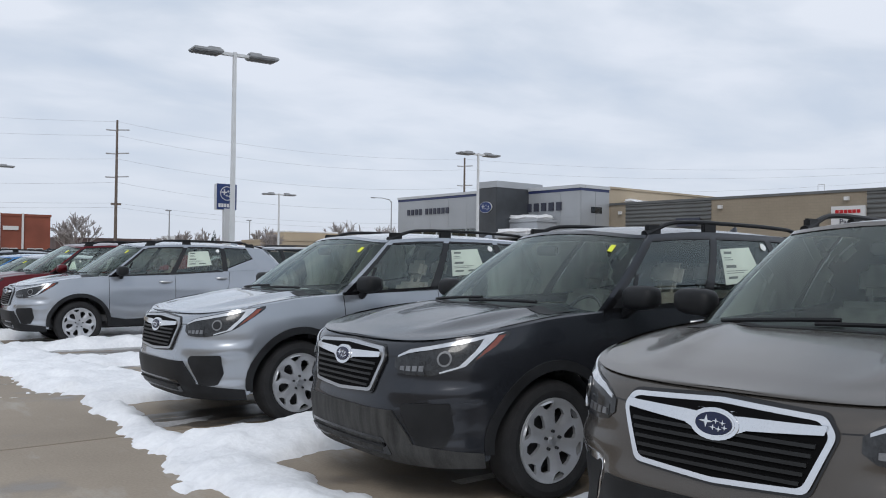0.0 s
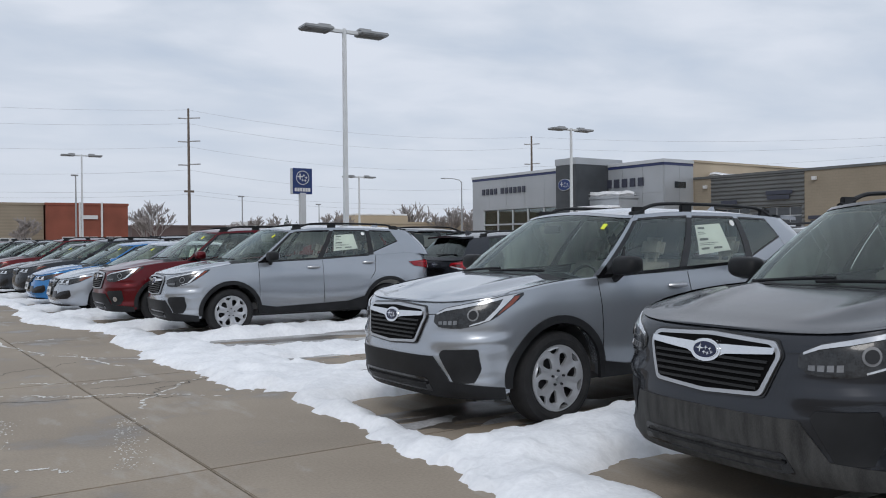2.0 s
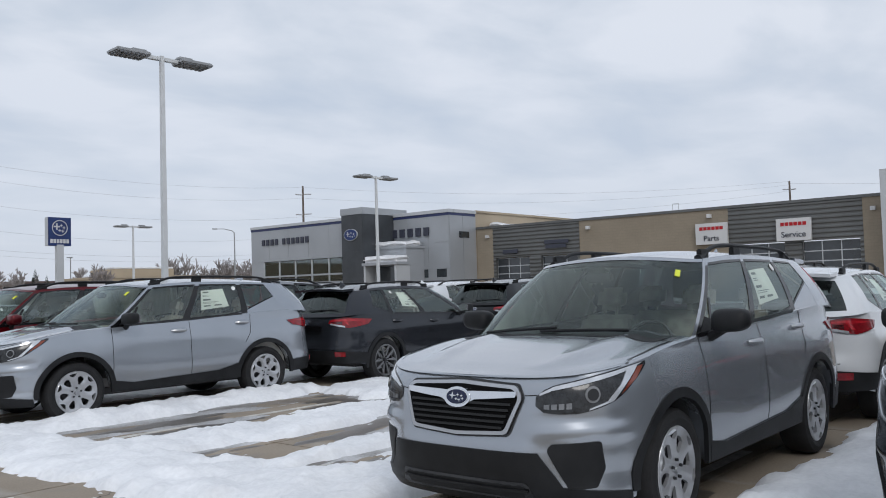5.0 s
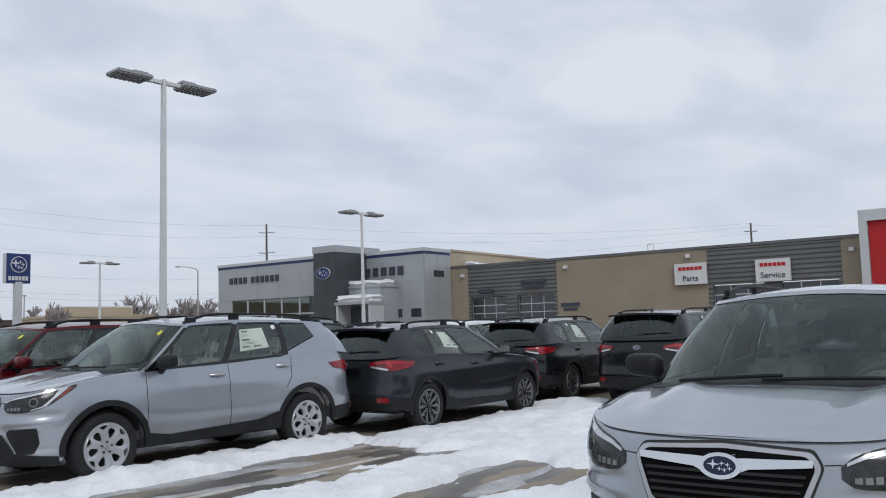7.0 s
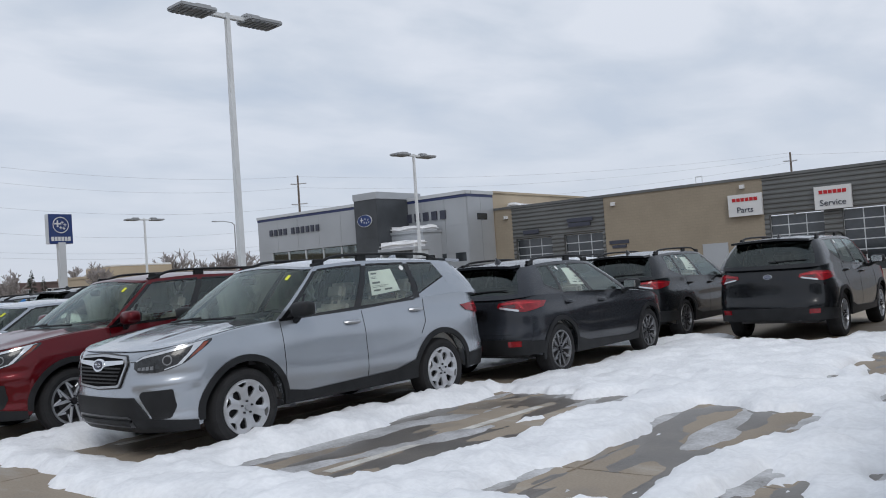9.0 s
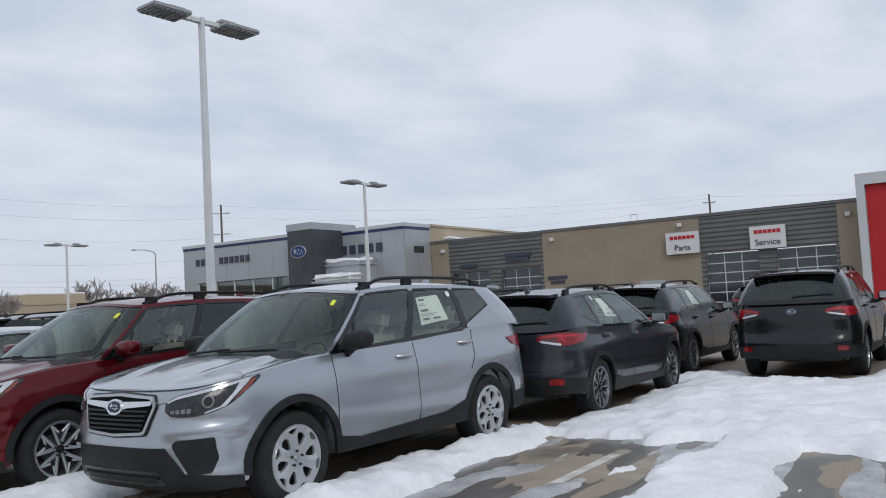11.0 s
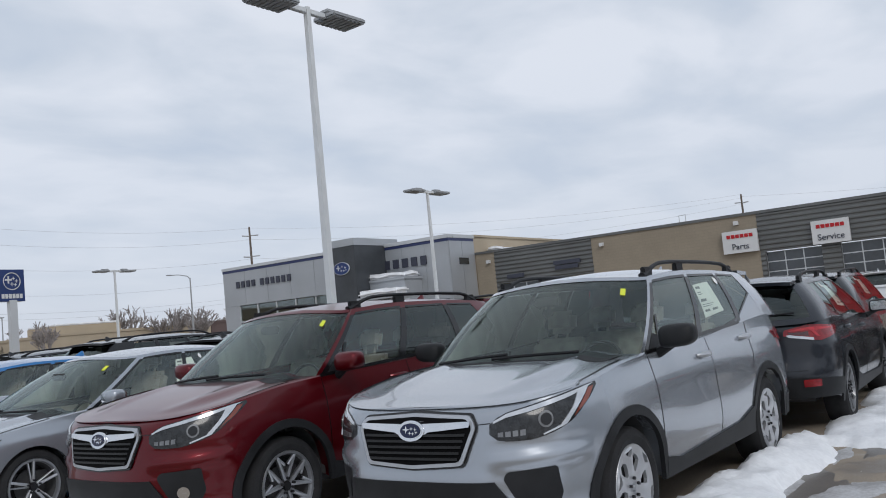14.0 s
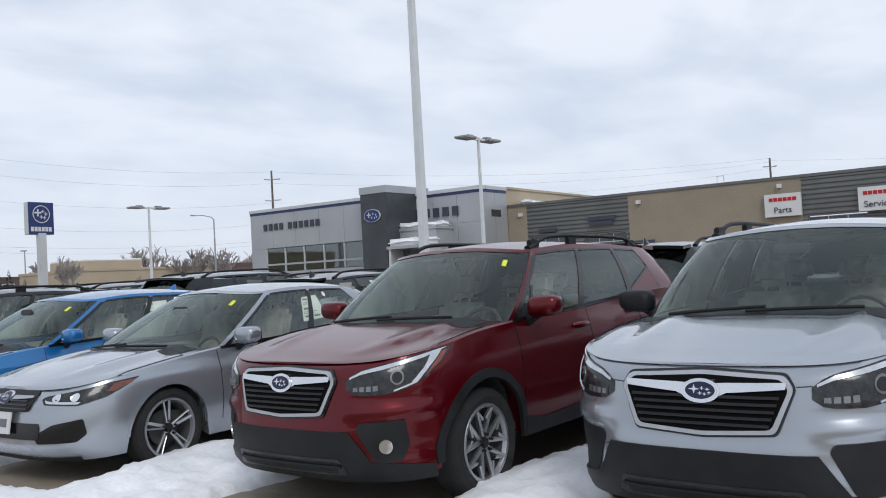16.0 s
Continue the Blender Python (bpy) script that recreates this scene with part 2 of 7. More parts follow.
def block_courses(m):
    """Block joints on a wall that runs along y: darker recessed mortar and a tone for each block."""
    n, l = m.node_tree.nodes, m.node_tree.links
    b = n["Principled BSDF"]
    co, sp, cb, br = n.new("ShaderNodeTexCoord"), n.new("ShaderNodeSeparateXYZ"), n.new("ShaderNodeCombineXYZ"), n.new("ShaderNodeTexBrick")
    l.new(co.outputs["Object"], sp.inputs[0])
    l.new(sp.outputs["Y"], cb.inputs["X"])
    l.new(sp.outputs["Z"], cb.inputs["Y"])
    l.new(cb.outputs[0], br.inputs["Vector"])
    br.inputs["Scale"].default_value = 1.0
    br.inputs["Brick Width"].default_value, br.inputs["Row Height"].default_value, br.inputs["Mortar Size"].default_value = 0.40, 0.20, 0.012
    br.inputs["Color1"].default_value, br.inputs["Color2"].default_value, br.inputs["Mortar"].default_value = (1, 1, 1, 1), (0.96, 0.96, 0.965, 1), (0.90, 0.90, 0.90, 1)
    mx = n.new("ShaderNodeMix")
    mx.data_type, mx.blend_type = "RGBA", "MULTIPLY"
    mx.inputs["Factor"].default_value = 1.0
    l.new(b.inputs["Base Color"].links[0].from_socket, mx.inputs["A"])
    l.new(br.outputs["Color"], mx.inputs["B"])
    l.new(mx.outputs["Result"], b.inputs["Base Color"])


block_courses(M["tan_block"])


def concrete():
    """Winter concrete: damp dark patches, pale salt streaks, fine aggregate."""
    m = material("lot_concrete", (0.330, 0.277, 0.214), 0.78, 0, 0.16, 0.55, 55, 0.35, dark=(0.215, 0.178, 0.138), island=0.05)
    n, l = m.node_tree.nodes, m.node_tree.links
    b = n["Principled BSDF"]
    geo = n.new("ShaderNodeNewGeometry")
    mp = n.new("ShaderNodeMapping")
    mp.inputs["Rotation"].default_value = (0, 0, radians(-20))
    mp.inputs["Scale"].default_value = (1.0, 0.30, 1.0)
    l.new(geo.outputs["Position"], mp.inputs["Vector"])

    def band(scale, lo, hi, vec, detail=6):
        nz = n.new("ShaderNodeTexNoise")
        nz.inputs["Scale"].default_value, nz.inputs["Detail"].default_value, nz.inputs["Roughness"].default_value = scale, detail, 0.6
        l.new(vec, nz.inputs["Vector"])
        r = n.new("ShaderNodeMapRange")
        r.inputs["From Min"].default_value, r.inputs["From Max"].default_value = lo, hi
        l.new(nz.outputs["Fac"], r.inputs["Value"])
        return r.outputs[0]

    damp = band(0.9, 0.54, 0.64, geo.outputs["Position"], 9)
    salt = band(2.4, 0.57, 0.72, mp.outputs[0], 9)
    base = b.inputs["Base Color"].links[0].from_socket
    m1, m2 = n.new("ShaderNodeMix"), n.new("ShaderNodeMix")
    m1.data_type = m2.data_type = "RGBA"
    m1.inputs["B"].default_value = (0.135, 0.115, 0.096, 1)
    m2.inputs["B"].default_value = (0.46, 0.44, 0.41, 1)
    k = n.new("ShaderNodeMath")
    k.operation = "MULTIPLY"
    k.inputs[1].default_value = 0.66
    l.new(damp, k.inputs[0])
    l.new(k.outputs[0], m1.inputs["Factor"])
    l.new(base, m1.inputs["A"])
    l.new(m1.outputs["Result"], m2.inputs["A"])
    k2 = n.new("ShaderNodeMath")
    k2.operation = "MULTIPLY"
    k2.inputs[1].default_value = 0.5
    l.new(salt, k2.inputs[0])
    l.new(k2.outputs[0], m2.inputs["Factor"])
    l.new(m2.outputs["Result"], b.inputs["Base Color"])
    r = n.new("ShaderNodeMapRange")
    r.inputs["To Min"].default_value, r.inputs["To Max"].default_value = 0.8, 0.38
    l.new(damp, r.inputs["Value"])
    l.new(r.outputs[0], b.inputs["Roughness"])
    return m


M["concrete"] = concrete()


# ---- mesh helpers ----
from mathutils.geometry import delaunay_2d_cdt


def mesh_ob(name, verts, faces, mat, parent=None, label="", smooth=True, sharp=32):
    me = bpy.data.meshes.new(name)
    me.from_pydata([tuple(v) for v in verts], [], faces)
    me.materials.append(mat)
    if smooth:
        me.polygons.foreach_set("use_smooth", [True] * len(me.polygons))
        me.set_sharp_from_angle(angle=radians(sharp))
    me.update()
    ob = new(name, me)
    if parent:
        ob.parent = parent
    if label:
        ob["label"] = label
    return ob


def part(name, bm, mat, parent, label="", smooth=False, sharp=32):
    me = bpy.data.meshes.new(name)
    bmesh.ops.recalc_face_normals(bm, faces=bm.faces)
    bm.to_mesh(me)
    bm.free()
    me.materials.append(mat)
    if smooth:
        me.polygons.foreach_set("use_smooth", [True] * len(me.polygons))
        me.set_sharp_from_angle(angle=radians(sharp))
    ob = new(name, me)
    if parent:
        ob.parent = parent
    if label:
        ob["label"] = label
    return ob


def empty(name, m=None):
    ob = new(name)
    ob.empty_display_size = 0.2
    if m:
        ob.matrix_world = m
    return ob


def add_box(bm, lo, hi, bevel=0.0, m=None):
    c = [(a + b) / 2 for a, b in zip(lo, hi)]
    s = [abs(b - a) for a, b in zip(lo, hi)]
    mt = Matrix.Translation(c) @ Matrix.Diagonal((*s, 1))
    if m:
        mt = m @ mt
    vs = bmesh.ops.create_cube(bm, size=1, matrix=mt)["verts"]
    if bevel:
        es = list({e for v in vs for e in v.link_edges})
        bmesh.ops.bevel(bm, geom=es, offset=bevel, segments=2, affect="EDGES")
    return bm


def box(lo, hi, bevel=0.0, m=None):
    return add_box(bmesh.new(), lo, hi, bevel, m)


def add_tube(bm, p, q, r0, r1=None, n=8):
    p, q = Vector(p), Vector(q)
    r1 = r0 if r1 is None else r1
    d = q - p
    m = Matrix.Translation((p + q) / 2) @ d.to_track_quat("Z", "Y").to_matrix().to_4x4()
    bmesh.ops.create_cone(bm, cap_ends=True, segments=n, radius1=r0, radius2=r1, depth=d.length, matrix=m)
    return bm


def tube(p, q, r0, r1=None, n=8):
    return add_tube(bmesh.new(), p, q, r0, r1, n)


def sweep(points, radii, n=8, squash=1.0):
    """A closed tube along points."""
    vs, fs = [], []
    pts = [Vector(p) for p in points]
    for i, p in enumerate(pts):
        d = (pts[min(i + 1, len(pts) - 1)] - pts[max(i - 1, 0)]).normalized()
        side = d.cross(Vector((0, 0, 1)))
        side = side.normalized() if side.length > 1e-4 else Vector((1, 0, 0))
        up = side.cross(d).normalized()
        for k in range(n):
            a = 2 * math.pi * k / n
            vs.append(p + side * math.cos(a) * radii[i] + up * math.sin(a) * radii[i] * squash)
    for i in range(len(pts) - 1):
        for k in range(n):
            fs.append((i * n + k, i * n + (k + 1) % n, (i + 1) * n + (k + 1) % n, (i + 1) * n + k))
    fs.append(tuple(range(n))[::-1])
    fs.append(tuple((len(pts) - 1) * n + k for k in range(n)))
    return vs, fs


def lathe(profile, n=32, axis_y=True):
    """Profile of (radius, along) turned round the y axis."""
    vs, fs = [], []
    for r, h in profile:
        for k in range(n):
            a = 2 * math.pi * k / n
            vs.append((r * math.cos(a), h, r * math.sin(a)))
    for i in range(len(profile) - 1):
        for k in range(n):
            fs.append((i * n + k, (i + 1) * n + k, (i + 1) * n + (k + 1) % n, i * n + (k + 1) % n))
    return vs, fs


def curve_of(pts):
    """Smooth curve through (x, y) pairs, without overshoot."""
    xs, ys = np.array([p[0] for p in pts], float), np.array([p[1] for p in pts], float)
    h, d = np.diff(xs), np.diff(ys) / np.diff(xs)
    t = np.zeros(len(xs))
    for i in range(1, len(xs) - 1):
        t[i] = 0 if d[i - 1] * d[i] <= 0 else (h[i - 1] + h[i]) / (h[i - 1] / d[i] + h[i] / d[i - 1])
    t[0], t[-1] = d[0], d[-1]

    def f(x):
        x = np.clip(x, xs[0], xs[-1])
        i = np.clip(np.searchsorted(xs, x) - 1, 0, len(h) - 1)
        u = (x - xs[i]) / h[i]
        return ys[i] * (1 + 2 * u) * (1 - u) ** 2 + t[i] * h[i] * u * (1 - u) ** 2 + ys[i + 1] * u * u * (3 - 2 * u) + t[i + 1] * h[i] * u * u * (u - 1)
    return f


def smooth01(x):
    x = np.clip(x, 0, 1)
    return x * x * (3 - 2 * x)


def dense(poly, step):
    out = []
    for i, p in enumerate(poly):
        q = poly[(i + 1) % len(poly)]
        k = max(1, int(math.hypot(q[0] - p[0], q[1] - p[1]) / step))
        out += [(p[0] + (q[0] - p[0]) * j / k, p[1] + (q[1] - p[1]) * j / k) for j in range(k)]
    return out


def rounded(poly, r, n=4):
    """The polygon with its corners rounded by about r."""
    out, m = [], len(poly)
    for i in range(m):
        p, a, b = Vector(poly[i]), Vector(poly[i - 1]), Vector(poly[(i + 1) % m])
        ra = min(r, (a - p).length * 0.45)
        rb = min(r, (b - p).length * 0.45)
        s, e = p + (a - p).normalized() * ra, p + (b - p).normalized() * rb
        for k in range(n + 1):
            t = k / n
            out.append(tuple(s * (1 - t) ** 2 + p * 2 * t * (1 - t) + e * t * t))
    return out


def patch(poly, surf, off=0.006, depth=0.012, step=0.05, holes=()):
    """A solid piece with this outline, laid on the surface surf(a, b, offset)."""
    ring = dense(poly, step)
    xs, ys = [p[0] for p in ring], [p[1] for p in ring]
    inner = []
    nx, ny = int((max(xs) - min(xs)) / step), int((max(ys) - min(ys)) / step)
    for i in range(1, nx):
        for j in range(1, ny):
            inner.append((min(xs) + i * (max(xs) - min(xs)) / nx, min(ys) + j * (max(ys) - min(ys)) / ny))
    n = len(ring)
    edges = [(i, (i + 1) % n) for i in range(n)]
    pts = ring + inner
    for h in holes:
        b0 = len(pts)
        pts = pts + h
        edges += [(b0 + i, b0 + (i + 1) % len(h)) for i in range(len(h))]
    co, _, tri, *_ = delaunay_2d_cdt([Vector(p) for p in pts], edges, [], 1, 1e-6)
    vs = [surf(c.x, c.y, off) for c in co]

    def in_hole(f):
        x, y = sum(co[i].x for i in f) / 3, sum(co[i].y for i in f) / 3
        for h in holes:
            odd = False
            for (ax, ay), (bx, by) in zip(h, h[1:] + h[:1]):
                if (ay > y) != (by > y) and x < (bx - ax) * (y - ay) / (by - ay) + ax:
                    odd = not odd
            if odd:
                return True
        return False
    fs = [tuple(f) for f in tri if not (holes and in_hole(f))]
    # the rim: edges with one face
    count = {}
    for f in fs:
        for k in range(3):
            e = (f[k], f[(k + 1) % 3])
            count[tuple(sorted(e))] = None if tuple(sorted(e)) in count else e
    low = {}
    for e in [e for e in count.values() if e]:
        for v in e:
            if v not in low:
                low[v] = len(vs)
                vs.append(surf(co[v].x, co[v].y, off - depth))
        fs.append((e[1], e[0], low[e[0]], low[e[1]]))
    return vs, fs


# ---- cars ----
class Shell:
    """The skin of a car. x runs from the nose (0) to the tail, y across, z up; d holds its sizes."""

    def __init__(self, d):
        self.d = d
        L, W = d["L"], d["W"]
        a, n, ar, nr = d["nose_a"], d["nose_n"], d["tail_a"], d["tail_n"]
        al = np.linspace(0, math.pi / 2, 44)
        fx, fy = a * (1 - np.cos(al) ** (2 / n)), W * np.sin(al) ** (2 / n)
        mx = np.linspace(a, L - ar, 60)[1:-1]
        my = np.full(len(mx), W)
        be = np.linspace(math.pi / 2, 0, 34)
        rx, ry = L - ar * (1 - np.cos(be) ** (2 / nr)), W * np.sin(be) ** (2 / nr)
        self.x0, self.y0 = np.concatenate([fx, mx, rx]), np.concatenate([fy, my, ry])
        tx, ty = np.gradient(self.x0), np.gradient(self.y0)
        ln = np.hypot(tx, ty) + 1e-9
        self.nx, self.ny = -ty / ln, tx / ln
        self.s = np.concatenate([[0], np.cumsum(np.hypot(np.diff(self.x0), np.diff(self.y0)))])
        self.zt = curve_of(d["top"])
        self.nose, self.tail, self.side = curve_of(d["nose"]), curve_of(d["tail"]), curve_of(d["side"])
        self.crown = curve_of(d["crown"])
        d["zt0"] = float(self.zt(1.45))

    def ring(self, z):
        """Half outline at height z (a number or one per station)."""
        d = self.d
        wf = np.clip(1 - self.x0 / (0.8 * d["nose_a"]), 0, 1) ** 1.5
        wr = np.clip(1 - (d["L"] - self.x0) / (0.9 * d["tail_a"]), 0, 1) ** 1.5
        x = self.x0 + wf * self.nose(z) - wr * self.tail(z)
        k = d["zt0"] / 1.065                      # lower cars carry their creases lower
        door = np.exp(-((self.x0 - 2.35) / 0.80) ** 4)
        flare = np.exp(-((self.x0 - d["xa"]) / 0.50) ** 2) + np.exp(-((self.x0 - d["xb"]) / 0.50) ** 2)
        cut = door * (0.003 * np.exp(-((z / k - 0.74) / 0.11) ** 2) - 0.005 * np.exp(-((z / k - 0.50) / 0.05) ** 2)) - flare * 0.011 * np.exp(-((z / k - 0.74) / 0.14) ** 2)
        y = self.y0 - np.abs(self.ny) * (self.side(z) + cut) * np.minimum(1, self.y0 / 0.3)
        if d["front"] is front_suv:
            # brow over the fog pockets: a ridge under the lamps with a hollow below it
            win = smooth01((self.y0 - 0.42) / 0.16) * smooth01((0.52 - self.x0) / 0.14)
            b = win * (0.007 * np.exp(-((z - 0.655) / 0.045) ** 2) - 0.020 * smooth01((0.64 - z) / 0.05) * smooth01((z - 0.34) / 0.08) - 0.010 * np.exp(-((z - 0.72) / 0.03) ** 2))
            x, y = x + self.nx * b, y + self.ny * b
        return x, np.maximum(y, 0)

    def at(self, s, z, off=0.0):
        """Point of the flank at s metres round the outline (negative: the -y side)."""
        e = abs(s)
        x, y = self.ring(z)
        px, py = np.interp(e, self.s, x), np.interp(e, self.s, y)
        nx, ny = np.interp(e, self.s, self.nx), np.interp(e, self.s, self.ny)
        sg = -1 if s < 0 else 1
        return Vector((px + nx * off, sg * (py + ny * off), z))

    def sx(self, x):
        """The outline's s where it passes x on the flank."""
        i = np.argmax(self.x0)
        return float(np.interp(x, self.x0[:i + 1], self.s[:i + 1]))

    def sy(self, y):
        return float(np.interp(y, self.y0[:44], self.s[:44]))

    def sr(self, y):
        """s on the tail at y."""
        return float(self.s[-1] - (np.interp(y, self.y0[::-1][:34], (self.s[-1] - self.s)[::-1][:34])))

    def edge(self):
        zt = self.zt(self.x0)
        x, y = self.ring(zt)
        return x, y, self.zt(x)

    def top(self, x, eta, off=0.0):
        """Point of bonnet or deck at x; eta runs -1 to 1 across."""
        ex, ey, ez = self.edge()
        i = int(np.argmax(ex))
        w, z = np.interp(x, ex[:i + 1], ey[:i + 1]), float(self.zt(x))
        rib = (0.016 * math.exp(-((abs(eta) - 0.50 - 0.10 * min(1, x)) / 0.09) ** 2) - 0.008 * math.exp(-((abs(eta) - 0.76) / 0.08) ** 2)) * min(1, max(0, (x - 0.25) / 0.3))
        c = float(self.crown(x)) * (1 - abs(eta) ** 2.4) + rib
        return Vector((x, eta * w, z + c + off))

    def house(self, ph, t, off=0.0):
        """Point of the glasshouse; ph 0..1 windscreen centre to its corner, 1..2 flank, 2..3 to the rear centre; sign of ph: side."""
        d = self.d
        e, sg = abs(ph), (-1 if ph < 0 else 1)
        out = []
        for xf, xr, w, a, ar, n, nr in ((d["g0"]), (d["g1"])):
            if e <= 1:
                al = e * math.pi / 2
                x, y = xf + a * (1 - math.cos(al) ** (2 / n)), w * math.sin(al) ** (2 / n)
            elif e <= 2:
                x, y = xf + a + (xr - ar - xf - a) * (e - 1), w
            else:
                al = (3 - e) * math.pi / 2
                x, y = xr - ar * (1 - math.cos(al) ** (2 / nr)), w * math.sin(al) ** (2 / nr)
            out.append((x, y))
        (x0, y0), (x1, y1) = out
        z0 = float(self.zt(x0)) + (float(self.crown(x0)) * (1 - (y0 / d["g0"][2]) ** 2) - 0.015 if e < 1 else -0.01)
        z1 = float(self.roof(x1)) + (0.0 if e >= 1 else d["rcrown"] * (1 - (y1 / d["g1"][2]) ** 2))
        if e > 2:
            z1 += d["rcrown"] * (1 - (y1 / d["g1"][2]) ** 2)
        b = 4 * t * (1 - t)
        fwd = (1 - e) if e < 1 else (-(e - 2) if e > 2 else 0)
        bx = -0.035 * max(0, min(1, fwd * 2)) * b + 0.03 * max(0, min(1, -fwd * 2)) * b
        by = 0.028 * b * min(1, y0 / 0.5)
        p = Vector((x0 + (x1 - x0) * t + bx, sg * (y0 + (y1 - y0) * t + by), z0 + (z1 - z0) * t))
        if off:
            if e < 1:
                nrm = Vector((-0.55 * (1 - e * 0.6), sg * e * 0.8, 0.6))
            elif e <= 2:
                nrm = Vector((0, sg, 0.30))
            else:
                nrm = Vector((1, sg * (3 - e) * 0.6, 0.25))
            p += nrm.normalized() * off
        return p

    def roof(self, x):
        return self.roof_curve(x)

    def roof_point(self, x, eta, off=0.0):
        d = self.d
        xf, xr, w, a, ar, n, nr = d["g1"]
        if x < xf + a:
            yy = w * max(0, 1 - ((xf + a - x) / a) ** n) ** (1 / n)
        elif x > xr - ar:
            yy = w * max(0, 1 - ((x - xr + ar) / ar) ** nr) ** (1 / nr)
        else:
            yy = w
        y = eta * yy
        return Vector((x, y, float(self.roof(x)) + d["rcrown"] * (1 - (y / w) ** 2) + off))


def skin(sh):
    """Lower body: flanks with wheel arches, nose and tail, bonnet deck, all one sheet."""
    d = sh.d
    n = len(sh.x0)
    xs = sh.x0
    zb = np.interp(xs, [0, 0.3, 0.6, d["L"] - 0.7, d["L"] - 0.3, d["L"]], [d["zf"], d["zf"], d["zs"], d["zs"], d["zr"], d["zr"]])
    for xa in (d["xa"], d["xb"]):
        k = np.abs(xs - xa) < d["arch"]
        zb[k] = np.maximum(zb[k], np.sqrt(d["arch"] ** 2 - (xs[k] - xa) ** 2) + d["R"] - 0.01)
    zt = sh.edge()[2]
    rows = 26
    vs, fs = [], []

    def grid(sgn):
        base = len(vs)
        # a flange turned in under the lower edge
        x, y = sh.ring(zb)
        cx = np.clip(x, 0.35, d["L"] - 0.35)
        for i in range(n):
            vs.append((x[i] + (cx[i] - x[i]) * 0.5, sgn * max(0, y[i] - 0.10), zb[i] + 0.03))
        for j in range(rows + 1):
            z = zb + (zt - zb) * j / rows
            x, y = sh.ring(z)
            for i in range(n):
                vs.append((x[i], sgn * y[i], z[i]))
        # rounded shoulder
        for i in range(n):
            vs.append((x[i] + (0.02 if xs[i] < 0.5 else 0), sgn * max(0, y[i] - 0.02), zt[i] + 0.010))
        for j in range(rows + 2):
            for i in range(n - 1):
                q = (base + j * n + i, base + j * n + i + 1, base + (j + 1) * n + i + 1, base + (j + 1) * n + i)
                fs.append(q if sgn < 0 else q[::-1])
    grid(-1)
    grid(1)
    return vs, fs


def deck(sh, x0, x1, e0=-1.0, e1=1.0, off=0.0, nx=26, ny=22, skirt=0.0, rim_=None):
    vs, fs = [], []
    for i in range(nx + 1):
        u = i / nx
        x = x0 + (x1 - x0) * (u ** 1.6 if x0 < 1 else u)
        k = 1.0 if rim_ is None else rim_(x)
        for j in range(ny + 1):
            vs.append(sh.top(x, k * (e0 + (e1 - e0) * j / ny), off))
    for i in range(nx):
        for j in range(ny):
            a = i * (ny + 1) + j
            fs.append((a, a + ny + 1, a + ny + 2, a + 1))
    if skirt:
        rim = [j for j in range(ny + 1)] + [i * (ny + 1) + ny for i in range(1, nx + 1)] + [nx * (ny + 1) + j for j in range(ny - 1, -1, -1)] + [i * (ny + 1) for i in range(nx - 1, 0, -1)]
        base = len(vs)
        vs += [vs[k] - Vector((0, 0, skirt)) for k in rim]
        fs += [(rim[i], rim[(i + 1) % len(rim)], base + (i + 1) % len(rim), base + i) for i in range(len(rim))]
    return vs, fs


